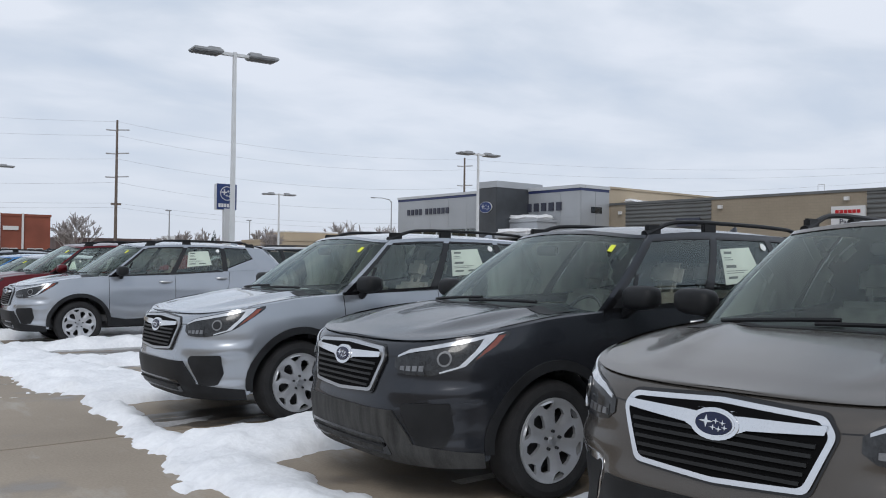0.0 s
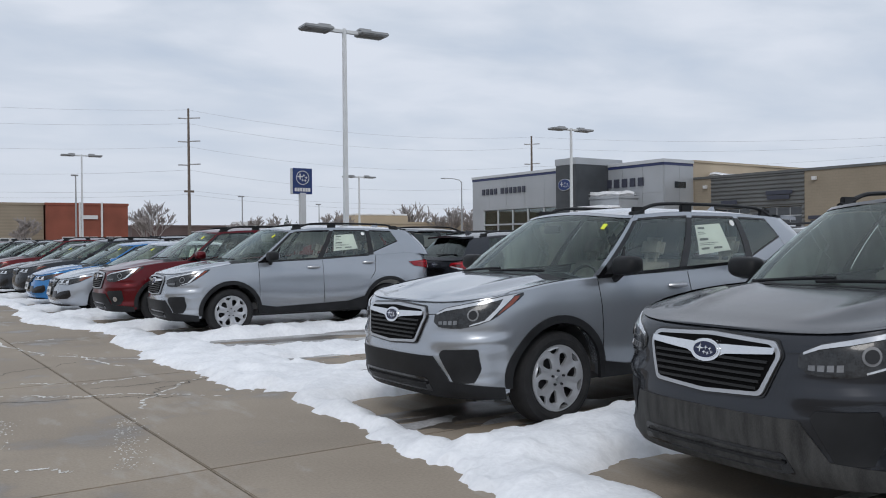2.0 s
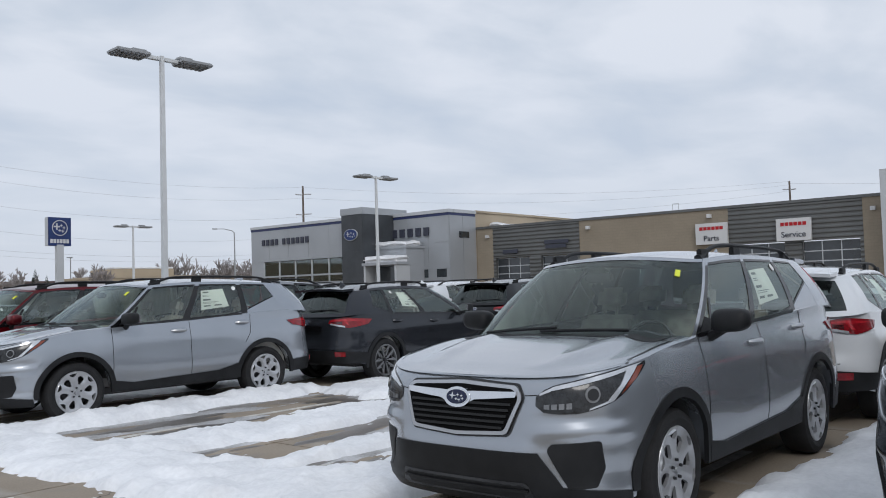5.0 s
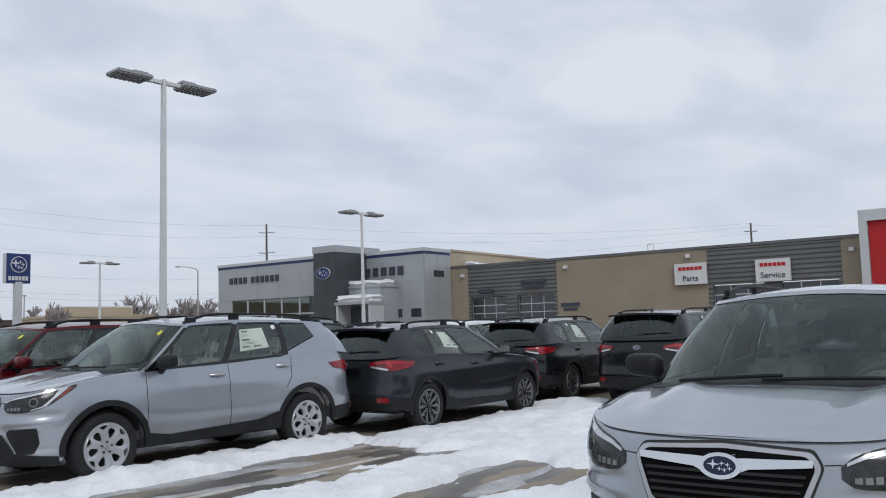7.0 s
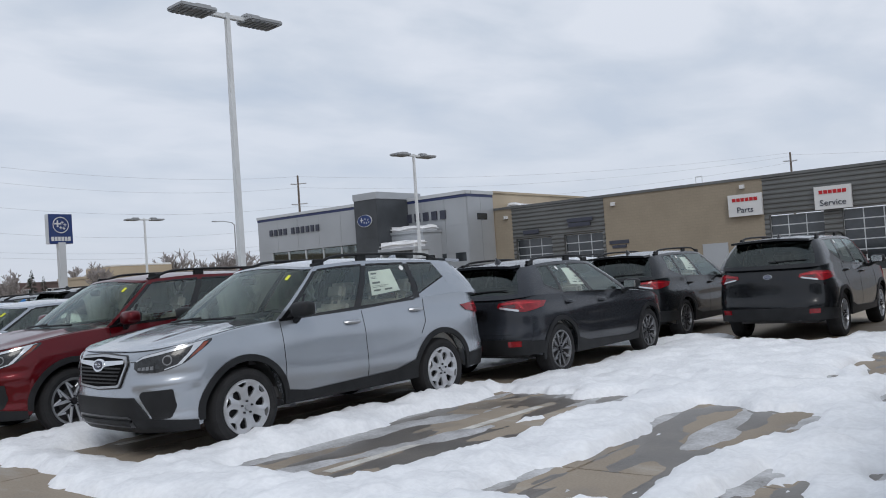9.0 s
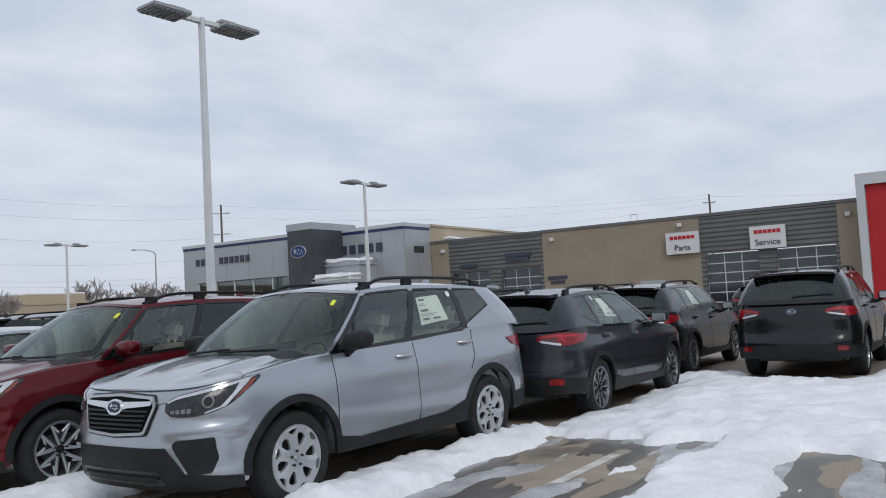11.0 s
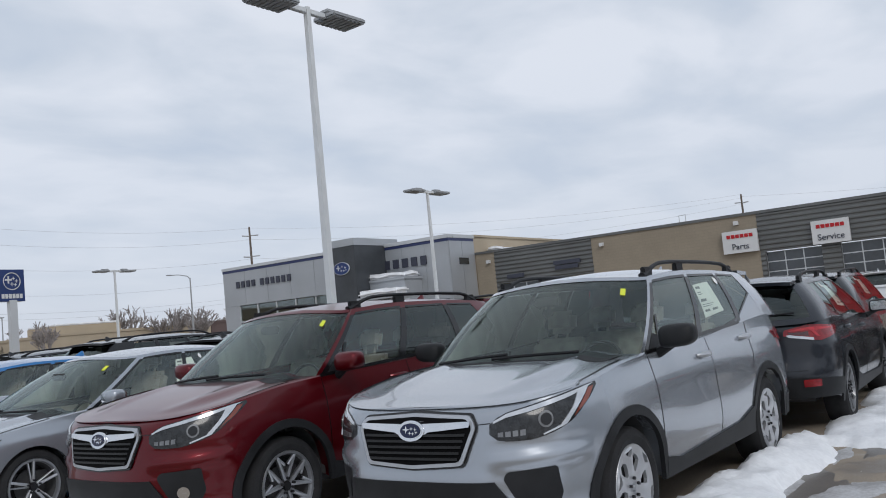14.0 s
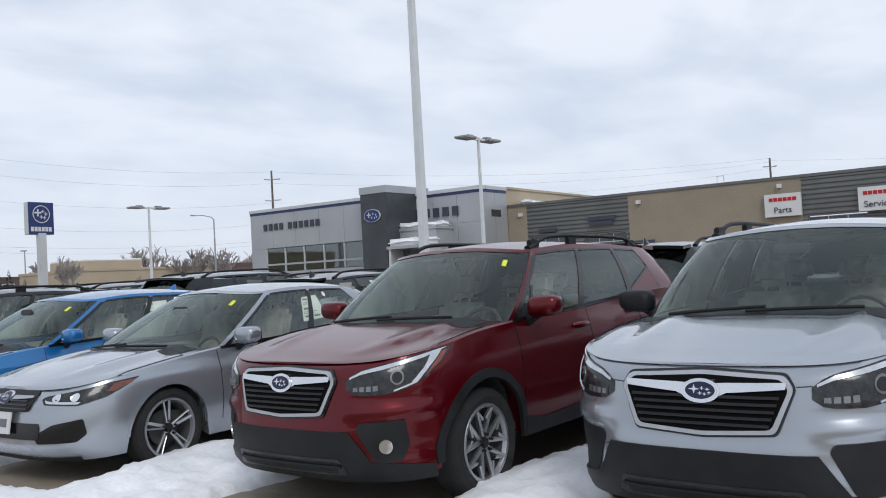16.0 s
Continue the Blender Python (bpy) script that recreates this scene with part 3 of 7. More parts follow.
def glasshouse(sh, thing, paint_mat, panes):
    """Pillars, roof and panes. panes: (name, material, ph0, ph1, tb, tt) with tb, tt as functions of ph."""
    d = sh.d
    cols = sorted({-3, 3, 0} | {s * p for _, _, a, b, _, _ in panes for p in (a, b) for s in (-1, 1)} | {-1, 1, -2, 2})
    fine = []
    for a, b in zip(cols, cols[1:]):
        k = max(1, int((b - a) / 0.11))
        fine += [a + (b - a) * i / k for i in range(k)]
    fine.append(cols[-1])
    nt = 8

    def pane_at(ph):
        for p in panes:
            if p[2] - 1e-6 <= abs(ph) <= p[3] + 1e-6:
                return p
        return None
    pv, pf, blacks, frames = [], [], [], {}

    def strip(vs, fs, a, b, t0, t1, k, off=0.0):
        base = len(vs)
        for i in range(k + 1):
            u = i / k
            vs.append(sh.house(a, t0[0] + (t1[0] - t0[0]) * u, off))
            vs.append(sh.house(b, t0[1] + (t1[1] - t0[1]) * u, off))
        for i in range(k):
            fs.append((base + 2 * i, base + 2 * i + 1, base + 2 * i + 3, base + 2 * i + 2))
    glassv = {}
    for a, b in zip(fine, fine[1:]):
        p = pane_at((a + b) / 2)
        black = 1.0 < abs((a + b) / 2) < d["black_to"]
        if p is None:
            if black:
                if not blacks or abs(blacks[-1][2] - a) > 1e-6:
                    blacks.append([[], [], a])
                blacks[-1][2] = b
                strip(blacks[-1][0], blacks[-1][1], a, b, (0.04, 0.04), (0.90, 0.90), nt)
                strip(pv, pf, a, b, (0, 0), (0.04, 0.04), 1)
                strip(pv, pf, a, b, (0.90, 0.90), (1, 1), 2)
            else:
                strip(pv, pf, a, b, (0, 0), (1, 1), nt)
            continue
        name, mat, _, _, tb, tt = p
        lo, hi = (tb(abs(a)), tb(abs(b))), (tt(abs(a)), tt(abs(b)))
        if p[2] > 1 and p[3] < 2:       # black frame round the side panes
            lo2, hi2 = tuple(max(0.012, q - 0.035) for q in lo), tuple(q + 0.035 for q in hi)
            for u, t0, t1 in ((0, lo2, lo), (1, hi, hi2)):
                fr = frames.setdefault(((a + b) < 0, name, u), ([], []))
                strip(fr[0], fr[1], a, b, t0, t1, 1, 0.002)
            strip(pv, pf, a, b, (0, 0), lo2, 2)
            strip(pv, pf, a, b, hi2, (1, 1), 2)
        else:
            strip(pv, pf, a, b, (0, 0), lo, 2)
            strip(pv, pf, a, b, hi, (1, 1), 2)
        key = (name, -1 if (a + b) < 0 else 1) if p[2] > 0 else (name, 0)
        g = glassv.setdefault(key, ([], [], mat))
        strip(g[0], g[1], a, b, lo, hi, nt, -0.004)
    # roof
    xf, xr = d["g1"][0], d["g1"][1]
    base, nx, ny = len(pv), 26, 16
    for i in range(nx + 1):
        u = 0.5 - 0.5 * math.cos(math.pi * i / nx)
        x = xf + (xr - xf) * u
        for j in range(ny + 1):
            pv.append(sh.roof_point(x, -1 + 2 * j / ny))
    for i in range(nx):
        for j in range(ny):
            q = base + i * (ny + 1) + j
            pf.append((q, q + ny + 1, q + ny + 2, q + 1))
    body = weld("cabin", pv, pf, paint_mat, thing)
    for v, f, _ in blacks:
        weld("pillar_trim", v, f, M["gloss_black"], thing, "gloss black pillar trim")
    for v, f in frames.values():
        weld("window_frame", v, f, M["gloss_black"], thing)
    for (name, sgn), (v, f, mat) in glassv.items():
        g = weld(name, v, f, mat, thing)
        c = Vector((d["L"] * 0.55, 0, 1.1))
        if sum((q.center - c).dot(q.normal) * q.area for q in g.data.polygons) < 0:
            g.data.flip_normals()
        g.visible_shadow = False
    return body


def weld(name, vs, fs, mat, parent, label="", dist=0.0006, sharp=32):
    bm = bmesh.new()
    bv = [bm.verts.new(v) for v in vs]
    for f in fs:
        try:
            bm.faces.new([bv[i] for i in f])
        except ValueError:
            pass
    bmesh.ops.remove_doubles(bm, verts=bm.verts, dist=dist)
    bmesh.ops.dissolve_degenerate(bm, edges=bm.edges, dist=1e-5)
    return part(name, bm, mat, parent, label, True, sharp)


def wheel(parent, x, y, sgn, d, style):
    """Tyre, rim and spokes; outer face towards sgn * y."""
    w = empty("wheel")
    w.parent = parent
    w.matrix_local = pose(x, y, d["R"], 0, 0, 0 if sgn < 0 else 180)
    R, tw, rr = d["R"], 0.112, d["rim"]
    prof = [(rr - 0.01, -tw * 0.75), (rr + 0.02, -tw * 0.98), (R - 0.06, -tw * 1.06), (R - 0.02, -tw * 0.95), (R - 0.004, -tw * 0.72), (R, -tw * 0.3),
            (R, tw * 0.3), (R - 0.004, tw * 0.72), (R - 0.02, tw * 0.95), (R - 0.06, tw * 1.06), (rr, tw * 0.9)]
    vs, fs = lathe(prof, 44)
    mesh_ob("tyre", vs, fs, M["rubber"], w)
    dark = {"cover": M["hubcap"], "alloy": M["dark_rim"], "black": M["dark_rim"]}[style]
    face = M["hubcap"] if style != "alloy" else M["satin"]
    if style == "black":
        face = M["dark_rim"]
    vs, fs = lathe([(rr + 0.012, -tw * 0.86), (rr + 0.006, -tw * 0.96), (rr - 0.012, -tw * 0.94), (rr - 0.022, -tw * 0.7)], 44)
    mesh_ob("rim", vs, fs, face if style != "black" else M["gunmetal"], w)
    vs, fs = lathe([(rr - 0.022, -tw * 0.7), (rr - 0.03, tw * 0.5), (0.14, tw * 0.5), (0.14, -tw * 0.1), (0.0, -tw * 0.1)], 32)
    mesh_ob("brake_disc", vs, fs, M["interior"], w)
    if style == "cover":
        holes = []
        for k in range(6):
            a = math.pi / 3 * k + 0.2
            pol = lambda pts, c: [(rr * r * math.cos(c + t), rr * r * math.sin(c + t)) for r, t in pts]
            holes.append(pol([(0.79, -0.12), (0.81, 0.05), (0.75, 0.23), (0.60, 0.22), (0.42, 0.10), (0.39, -0.10), (0.55, -0.22), (0.71, -0.23)], a))
            holes.append(pol([(0.935, -0.20), (0.945, 0.0), (0.935, 0.20), (0.86, 0.17), (0.77, 0.02), (0.83, -0.14)], a + math.pi / 6))

        def dish(u, v, off):
            q = math.hypot(u, v) / rr
            ang = math.atan2(v, u) - 0.2
            facet = 0.10 * max(0.0, -math.cos(6 * ang)) * min(1, max(0, (q - 0.30) / 0.25)) - 0.10 * max(0.0, math.cos(6 * ang)) * min(1, max(0, (q - 0.42) / 0.2)) * (q < 0.88)
            return Vector((u, -tw * (0.93 - 0.14 * max(0, 1 - q) ** 1.3 + facet * (q < 0.95)) - off, v))
        disc = [((rr - 0.004) * math.cos(t), (rr - 0.004) * math.sin(t)) for t in np.linspace(0, 2 * math.pi, 40, endpoint=False)]
        vs, fs = patch(disc, dish, 0.004, 0.022, 0.022, holes)
        mesh_ob("hubcap", vs, fs, M["hubcap"], w, "silver hubcap with slotted openings")
    # spokes: forked arms
    bm = bmesh.new()
    arms = {"cover": 7, "alloy": 5, "black": 5}[style]

    def arm(a0, r0, a1, r1, w0, w1, y0, y1, th=0.02):
        p0 = Vector((math.cos(a0) * r0, y0, math.sin(a0) * r0))
        p1 = Vector((math.cos(a1) * r1, y1, math.sin(a1) * r1))
        t = (p1 - p0).normalized()
        sd = t.cross(Vector((0, 1, 0))).normalized()
        pts = [p0 - sd * w0, p0 + sd * w0, p1 + sd * w1, p1 - sd * w1]
        f = [bm.verts.new(p) for p in pts]
        g = [bm.verts.new(p + Vector((0, th, 0))) for p in pts]
        m0, m1 = bm.verts.new(p0 + Vector((0, -0.006, 0))), bm.verts.new(p1 + Vector((0, -0.006, 0)))
        for q in ((f[0], m0, m1, f[3]), (m0, f[1], f[2], m1), (f[1], g[1], g[2], f[2]), (f[3], g[3], g[0], f[0]), (f[0], f[1], m0), (f[2], f[3], m1)):
            bm.faces.new(q)
    for k in range(arms):
        a = 2 * math.pi * k / arms + math.pi / 2
        h = math.pi / arms
        if style == "cover":
            continue
        elif d["split"]:
            arm(a - 0.05, 0.04, a - h * 0.60, rr - 0.012, 0.017, 0.012, -tw * 0.72, -tw * 0.9)
            arm(a + 0.05, 0.04, a + h * 0.60, rr - 0.012, 0.017, 0.012, -tw * 0.72, -tw * 0.9)
            arm(a - h * 0.60, rr - 0.02, a - h * 0.15, rr * 0.62, 0.012, 0.010, -tw * 0.9, -tw * 0.84)
            arm(a + h * 0.60, rr - 0.02, a + h * 0.15, rr * 0.62, 0.012, 0.010, -tw * 0.9, -tw * 0.84)
        else:
            arm(a - 0.12, 0.04, a - 0.02, rr - 0.012, 0.013, 0.011, -tw * 0.72, -tw * 0.9)
            arm(a + 0.30, 0.04, a + 0.22, rr - 0.012, 0.007, 0.006, -tw * 0.70, -tw * 0.86)
    if style == "cover":
        bm.free()
    else:
        part("spokes", bm, M["satin"] if style == "alloy" else M["gunmetal"], w)
    bm = bmesh.new()
    hub = -tw * (0.97 if style == "cover" else 0.80)
    add_tube(bm, (0, hub + 0.03, 0), (0, hub - 0.006, 0), 0.026 if style == "cover" else 0.036, 0.022 if style == "cover" else 0.030, 20)
    part("hub_cap", bm, M["satin"] if style == "cover" else M["dark_rim"], w)
    bm = bmesh.new()
    for k in range(5):
        a = 2 * math.pi * k / 5 + 0.3
        add_tube(bm, (math.cos(a) * 0.055, -tw * 0.80, math.sin(a) * 0.055), (math.cos(a) * 0.055, -tw * 1.02, math.sin(a) * 0.055), 0.011, 0.009, 6)
    tagged(part("lug_nuts", bm, M["dark_rim"], w), kind="stuff")
    return w


def seat(parent, x, y, wide, mat):
    bm = bmesh.new()
    add_box(bm, (x - 0.02, y - wide / 2, 0.50), (x + 0.50, y + wide / 2, 0.66), 0.05)
    m = Matrix.Translation((x + 0.50, y, 0.60)) @ Matrix.Rotation(radians(16), 4, "Y")
    add_box(bm, (-0.07, -wide / 2, 0.0), (0.07, wide / 2, 0.60), 0.05, m)
    k = 1 if wide < 0.8 else 3
    for j in range(k):
        o = (j - (k - 1) / 2) * 0.46
        add_box(bm, (-0.05, o - 0.13, 0.64), (0.05, o + 0.13, 0.83), 0.045, m)
        add_box(bm, (-0.012, o - 0.06, 0.58), (0.012, o - 0.045, 0.68), 0, m)
        add_box(bm, (-0.012, o + 0.045, 0.58), (0.012, o + 0.06, 0.68), 0, m)
    return part("seat", bm, mat, parent, "", True)


def emblem(parent, sh, z, r, s0=0.0, rear=False):
    """Oval badge with a ring and small stars as plain dots."""
    c = sh.s[-1] if rear else 0.0

    def oval(k, dx=0, dz=0, n=24):
        return [(c + dx + r * k * math.cos(2 * math.pi * i / n), z + dz + r * 0.56 * k * math.sin(2 * math.pi * i / n)) for i in range(n)]

    def surf(a, b, off):
        e = a - c
        p = sh.at(abs(e) if not rear else c - abs(e), b, off)
        return Vector((p.x, math.copysign(p.y, e), p.z))
    vs, fs = patch(oval(1.08), surf, s0 + 0.012, 0.03, 0.03)
    b = mesh_ob("badge", vs, fs, M["chrome"], parent, "oval badge, chrome rim on blue")
    vs, fs = patch(oval(0.95), surf, s0 + 0.016, 0.006, 0.03)
    mesh_ob("badge_field", vs, fs, M["emblem_blue"], b)
    for dx, dz, k in ((-0.36, 0.08, 0.38), (0.15, 0.14, 0.18), (0.5, 0.08, 0.18), (0.02, -0.17, 0.18), (0.32, -0.22, 0.18), (0.62, -0.13, 0.17)):
        st = []
        dx = dx if rear else -dx
        for i in range(8):
            q = k * (1 if i % 2 == 0 else 0.28) * r
            st.append((c + dx * r + q * math.cos(i * math.pi / 4), z + dz * r + q * 0.8 * math.sin(i * math.pi / 4)))
        vs, fs = patch(st, surf, s0 + 0.019, 0.004, 0.05)
        mesh_ob("badge_star", vs, fs, M["chrome"], b)


def make_car(d, colour, name="parked_car"):
    """A whole car as an Empty with its parts; origin on the ground under the nose."""
    sh = Shell(d)
    sh.roof_curve = curve_of(d["roof"])
    car = empty(name)
    P = M[colour]
    L, W, R = d["L"], d["W"], d["R"]
    vs, fs = skin(sh)
    weld("body", vs, fs, P, car)
    nose_x = float(sh.edge()[0][0])
    vs, fs = deck(sh, nose_x, d["cowl"] + 0.32)
    weld("fender_top", vs, fs, P, car)
    vs, fs = deck(sh, nose_x + 0.002, d["cowl"] + 0.05, -1, 1, 0.002, 34, 34, 0.0, lambda x: 0.995 - 0.07 * float(smooth01((x - 0.42) / 0.16)))
    weld("bonnet", vs, fs, P, car)
    for sg in (-1, 1):
        gap = [(0.585, 0.927), (d["cowl"] + 0.04, 0.927), (d["cowl"] + 0.05, 0.80), (d["cowl"] + 0.06, 0.80), (d["cowl"] + 0.055, 0.937), (0.60, 0.937), (0.50, 0.990), (0.48, 0.985)]
        vs, fs = patch([(a, sg * b) for a, b in gap][::sg], sh.top, 0.0035, 0.006, 0.05)
        mesh_ob("bonnet_gap", vs, fs, M["gloss_black"], car)
    if d["deck_from"]:
        vs, fs = deck(sh, d["deck_from"], float(sh.edge()[0][-1]) - 0.002, off=-0.004)
        weld("boot_lid", vs, fs, P, car)
    glasshouse(sh, car, P, d["panes"])
    at, sx, sy, sr = sh.at, sh.sx, sh.sy, sh.sr

    def on(name, poly, mat, off=0.006, depth=0.016, step=0.05, label="", parent=car, both=True, round_=0.0):
        made = []
        if round_:
            poly = rounded(poly, round_)
        for sg in ((-1, 1) if both else (1,)):
            vs, fs = patch([(sg * a, b) for a, b in poly][::sg], at, off, depth, step)
            made.append(mesh_ob(name, vs, fs, mat, parent, label))
        return made

    def mid(name, poly, mat, off=0.006, depth=0.016, step=0.05, label="", rear=False, parent=car):
        c = sh.s[-1] if rear else 0.0

        def surf(a, b, o):
            p = at(abs(a) if not rear else c - abs(a), b, o)
            return Vector((p.x, math.copysign(p.y, a), p.z))
        vs, fs = patch(poly, surf, off, depth, step)
        return mesh_ob(name, vs, fs, mat, parent, label)

    # inside
    bm = box((0.75, -W + 0.14, R + 0.02), (L - 0.25, W - 0.14, R + 0.12))
    part("floor_pan", bm, M["interior"], car)
    bm = box((0.50, -0.60, d["zf"] + 0.02), (L - 0.50, 0.60, R + 0.05))
    part("underbody", bm, M["interior"], car)
    for sg in (-1, 1):
        seat(car, d["cowl"] + 0.80, sg * 0.37, 0.50, d["seat"])
    seat(car, d["cowl"] + 1.72, 0, 1.25, d["seat"])
    bm = box((d["cowl"] + 0.02, -W + 0.16, 0.70), (d["cowl"] + 0.48, W - 0.16, float(sh.zt(d["cowl"])) - 0.03), 0.06)
    part("dashboard", bm, M["interior"], car, "", True)
    bm = bmesh.new()
    cx, cz = d["cowl"] + 0.62, float(sh.zt(d["cowl"])) - 0.07
    for k in range(20):
        a, b = 2 * math.pi * k / 20, 2 * math.pi * (k + 1) / 20
        add_tube(bm, (cx + 0.07 * math.sin(a), -0.37 + 0.18 * math.cos(a), cz + 0.17 * math.sin(a)), (cx + 0.07 * math.sin(b), -0.37 + 0.18 * math.cos(b), cz + 0.17 * math.sin(b)), 0.014, n=6)
    part("steering_wheel", bm, M["interior"], car, "", True)
    bm = box((d["cowl"] + 0.62, -0.11, d["h"] - 0.26), (d["cowl"] + 0.66, 0.11, d["h"] - 0.19), 0.015)
    part("rear_view_mirror", bm, M["interior"], car, "", True)
    for sg in (-1, 1):
        for xa in (d["xa"], d["xb"]):
            r, vs, fs = d["arch"] + 0.012, [], []
            for k in range(17):
                a = math.pi * k / 16
                vs += [(xa + r * math.cos(a), sg * yy, R + r * math.sin(a)) for yy in (W - 0.09, W - 0.42)]
            fs = [(2 * k, 2 * k + 1, 2 * k + 3, 2 * k + 2) for k in range(16)] + [tuple(2 * k + 1 for k in range(17))]
            mesh_ob("wheel_well", vs, fs, M["interior"], car, smooth=False)

    for sg in (-1, 1):
        part("door_lining", box((d["cowl"] + 0.5, sg * (W - 0.16) - 0.02, R + 0.1), (d["L"] - 0.6, sg * (W - 0.16) + 0.02, float(sh.zt(2.0)) - 0.04), 0.02), M["lining"], car)
    # wheels
    for xa in (d["xa"], d["xb"]):
        for sg in (-1, 1):
            wheel(car, xa, sg * (W - 0.135), sg, d, d["wheel"])

    # arches, sills
    trim = M["plastic"] if d["clad"] else P
    for xa in (d["xa"], d["xb"]):
        r0, r1 = d["arch"] - 0.004, d["arch"] + d["lip"]
        zc = R - 0.01
        low = -0.09 if d["clad"] else 0.0
        out = [(r1 * math.cos(a), zc + r1 * math.sin(a)) for a in np.linspace(0, math.pi, 24)]
        inn = [(r0 * math.cos(a), zc + r0 * math.sin(a)) for a in np.linspace(math.pi, 0, 24)]
        zlo = max(d["zs"], zc + low)
        poly = [(r1 * 0.985, zlo)] + out + [(-r1 * 0.985, zlo), (-r0, zlo)] + inn + [(r0, zlo)]
        on("arch_moulding" if d["clad"] else "arch_lip", [(sx(xa + a), b) for a, b in poly], trim, 0.012 if d["clad"] else 0.004, 0.03, 0.05)
    x1, x2, zs = d["xa"] + d["arch"] + 0.03, d["xb"] - d["arch"] - 0.03, d["zs"]
    if d["clad"]:
        on("sill_cladding", [(sx(x1), zs + 0.0), (sx(x2), zs + 0.0), (sx(x2), zs + 0.20), (sx(x2 - 0.30), zs + 0.13), (sx(x1 + 0.25), zs + 0.09), (sx(x1), zs + 0.13)], M["plastic"], 0.014, 0.04, 0.08)
    # shut lines of the doors
    zt = lambda x: float(sh.zt(x))
    dl = d["doors"]
    for xd, zlow in ((dl[0], zs + 0.12), (dl[1], zs + 0.12)):
        on("door_gap", [(sx(xd - 0.003), zlow), (sx(xd + 0.003), zlow), (sx(xd + 0.003), zt(xd) - 0.01), (sx(xd - 0.003), zt(xd) - 0.01)], M["gloss_black"], 0.002, 0.005, 0.04)
    xr = dl[2]
    on("door_gap", [(sx(xr - 0.10), R + 0.44), (sx(xr - 0.094), R + 0.437), (sx(xr - 0.004), 0.92), (sx(xr + 0.030), zt(xr) - 0.01), (sx(xr + 0.024), zt(xr) - 0.01), (sx(xr - 0.011), 0.92)], M["gloss_black"], 0.003, 0.006, 0.03)
    # window sill trim
    on("belt_trim", [(sx(d["g0"][0] + d["g0"][3]), zt(1.4) - 0.006), (sx(dl[2] - 0.10), zt(dl[2] - 0.1) - 0.006), (sx(dl[2] - 0.10), zt(dl[2] - 0.1) + 0.02), (sx(d["g0"][0] + d["g0"][3]), zt(1.4) + 0.02)], M["gloss_black"], 0.003, 0.01, 0.2)
    # handles
    for xh in (dl[1] - 0.16, dl[2] - 0.12):
        zh = zt(xh) - 0.115
        on("handle_recess", rounded([(sx(xh - 0.07), zh - 0.03), (sx(xh + 0.07), zh - 0.03), (sx(xh + 0.07), zh + 0.03), (sx(xh - 0.07), zh + 0.03)], 0.03), M["gloss_black"] if colour in ("charcoal", "black") else P, 0.001, 0.004, 0.04)
        for sg in (-1, 1):
            pts = [at(sg * sx(xh - 0.105 + 0.035 * i), zh + 0.005, (0.0, 0.028, 0.036, 0.036, 0.036, 0.028, 0.0)[i]) for i in range(7)]
            v, f = sweep(pts, [0.012, 0.019, 0.021, 0.021, 0.021, 0.019, 0.012], 8)
            mesh_ob("door_handle", v, f, M["satin"] if d["chrome_handles"] else P, car, "silver door handle" if d["chrome_handles"] else "")
    # mirrors
    for sg in (-1, 1):
        xm, zm = d["g0"][0] + d["g0"][3] + 0.17, zt(1.7) + 0.085
        ym = sg * (W + 0.09)
        bm = bmesh.new()
        bmesh.ops.create_uvsphere(bm, u_segments=20, v_segments=12, radius=1)
        for v in bm.verts:
            c = v.co
            v.co = Vector((xm + 0.085 * math.copysign(abs(c.x) ** 0.7, c.x), ym + 0.120 * math.copysign(abs(c.y) ** 0.55, c.y), zm + 0.074 * math.copysign(abs(c.z) ** 0.6, c.z) * (1 - 0.10 * c.y * sg) + 0.010 * c.y * sg))
        mirror = part("mirror", bm, M["plastic"] if d["black_mirror"] else P, car, "black plastic door mirror" if d["black_mirror"] else "", True, 80)
        bm = box((xm + 0.06, ym - 0.09, zm - 0.052), (xm + 0.089, ym + 0.09, zm + 0.052), 0.01)
        part("mirror_glass", bm, M["chrome"], mirror)
        bm = bmesh.new()
        add_tube(bm, (xm + 0.02, sg * (W - 0.06), zt(1.7) - 0.02), (xm, ym - sg * 0.03, zm - 0.05), 0.035, 0.022, 8)
        part("mirror_arm", bm, M["plastic"], mirror, "", True)
    # bonnet rear edge, wipers
    vs, fs = deck(sh, d["cowl"] - 0.02, d["cowl"] + 0.25, -0.86, 0.86, 0.004, 6, 16)
    weld("cowl", vs, fs, M["plastic"], car)
    for y0, y1 in ((-0.50, 0.10), (0.0, 0.58)):
        pts = []
        for i in range(9):
            y = y0 + (y1 - y0) * i / 8
            e = math.copysign((2 / math.pi) * math.asin(min(1, (abs(y) / d["g0"][2]) ** (d["g0"][5] / 2))), y)
            pts.append(sh.house(e, 0.085 - 0.04 * i / 8, 0.022))
        v, f = sweep(pts, [0.011] * 9, 6)
        mesh_ob("wiper", v, f, M["plastic"], car)
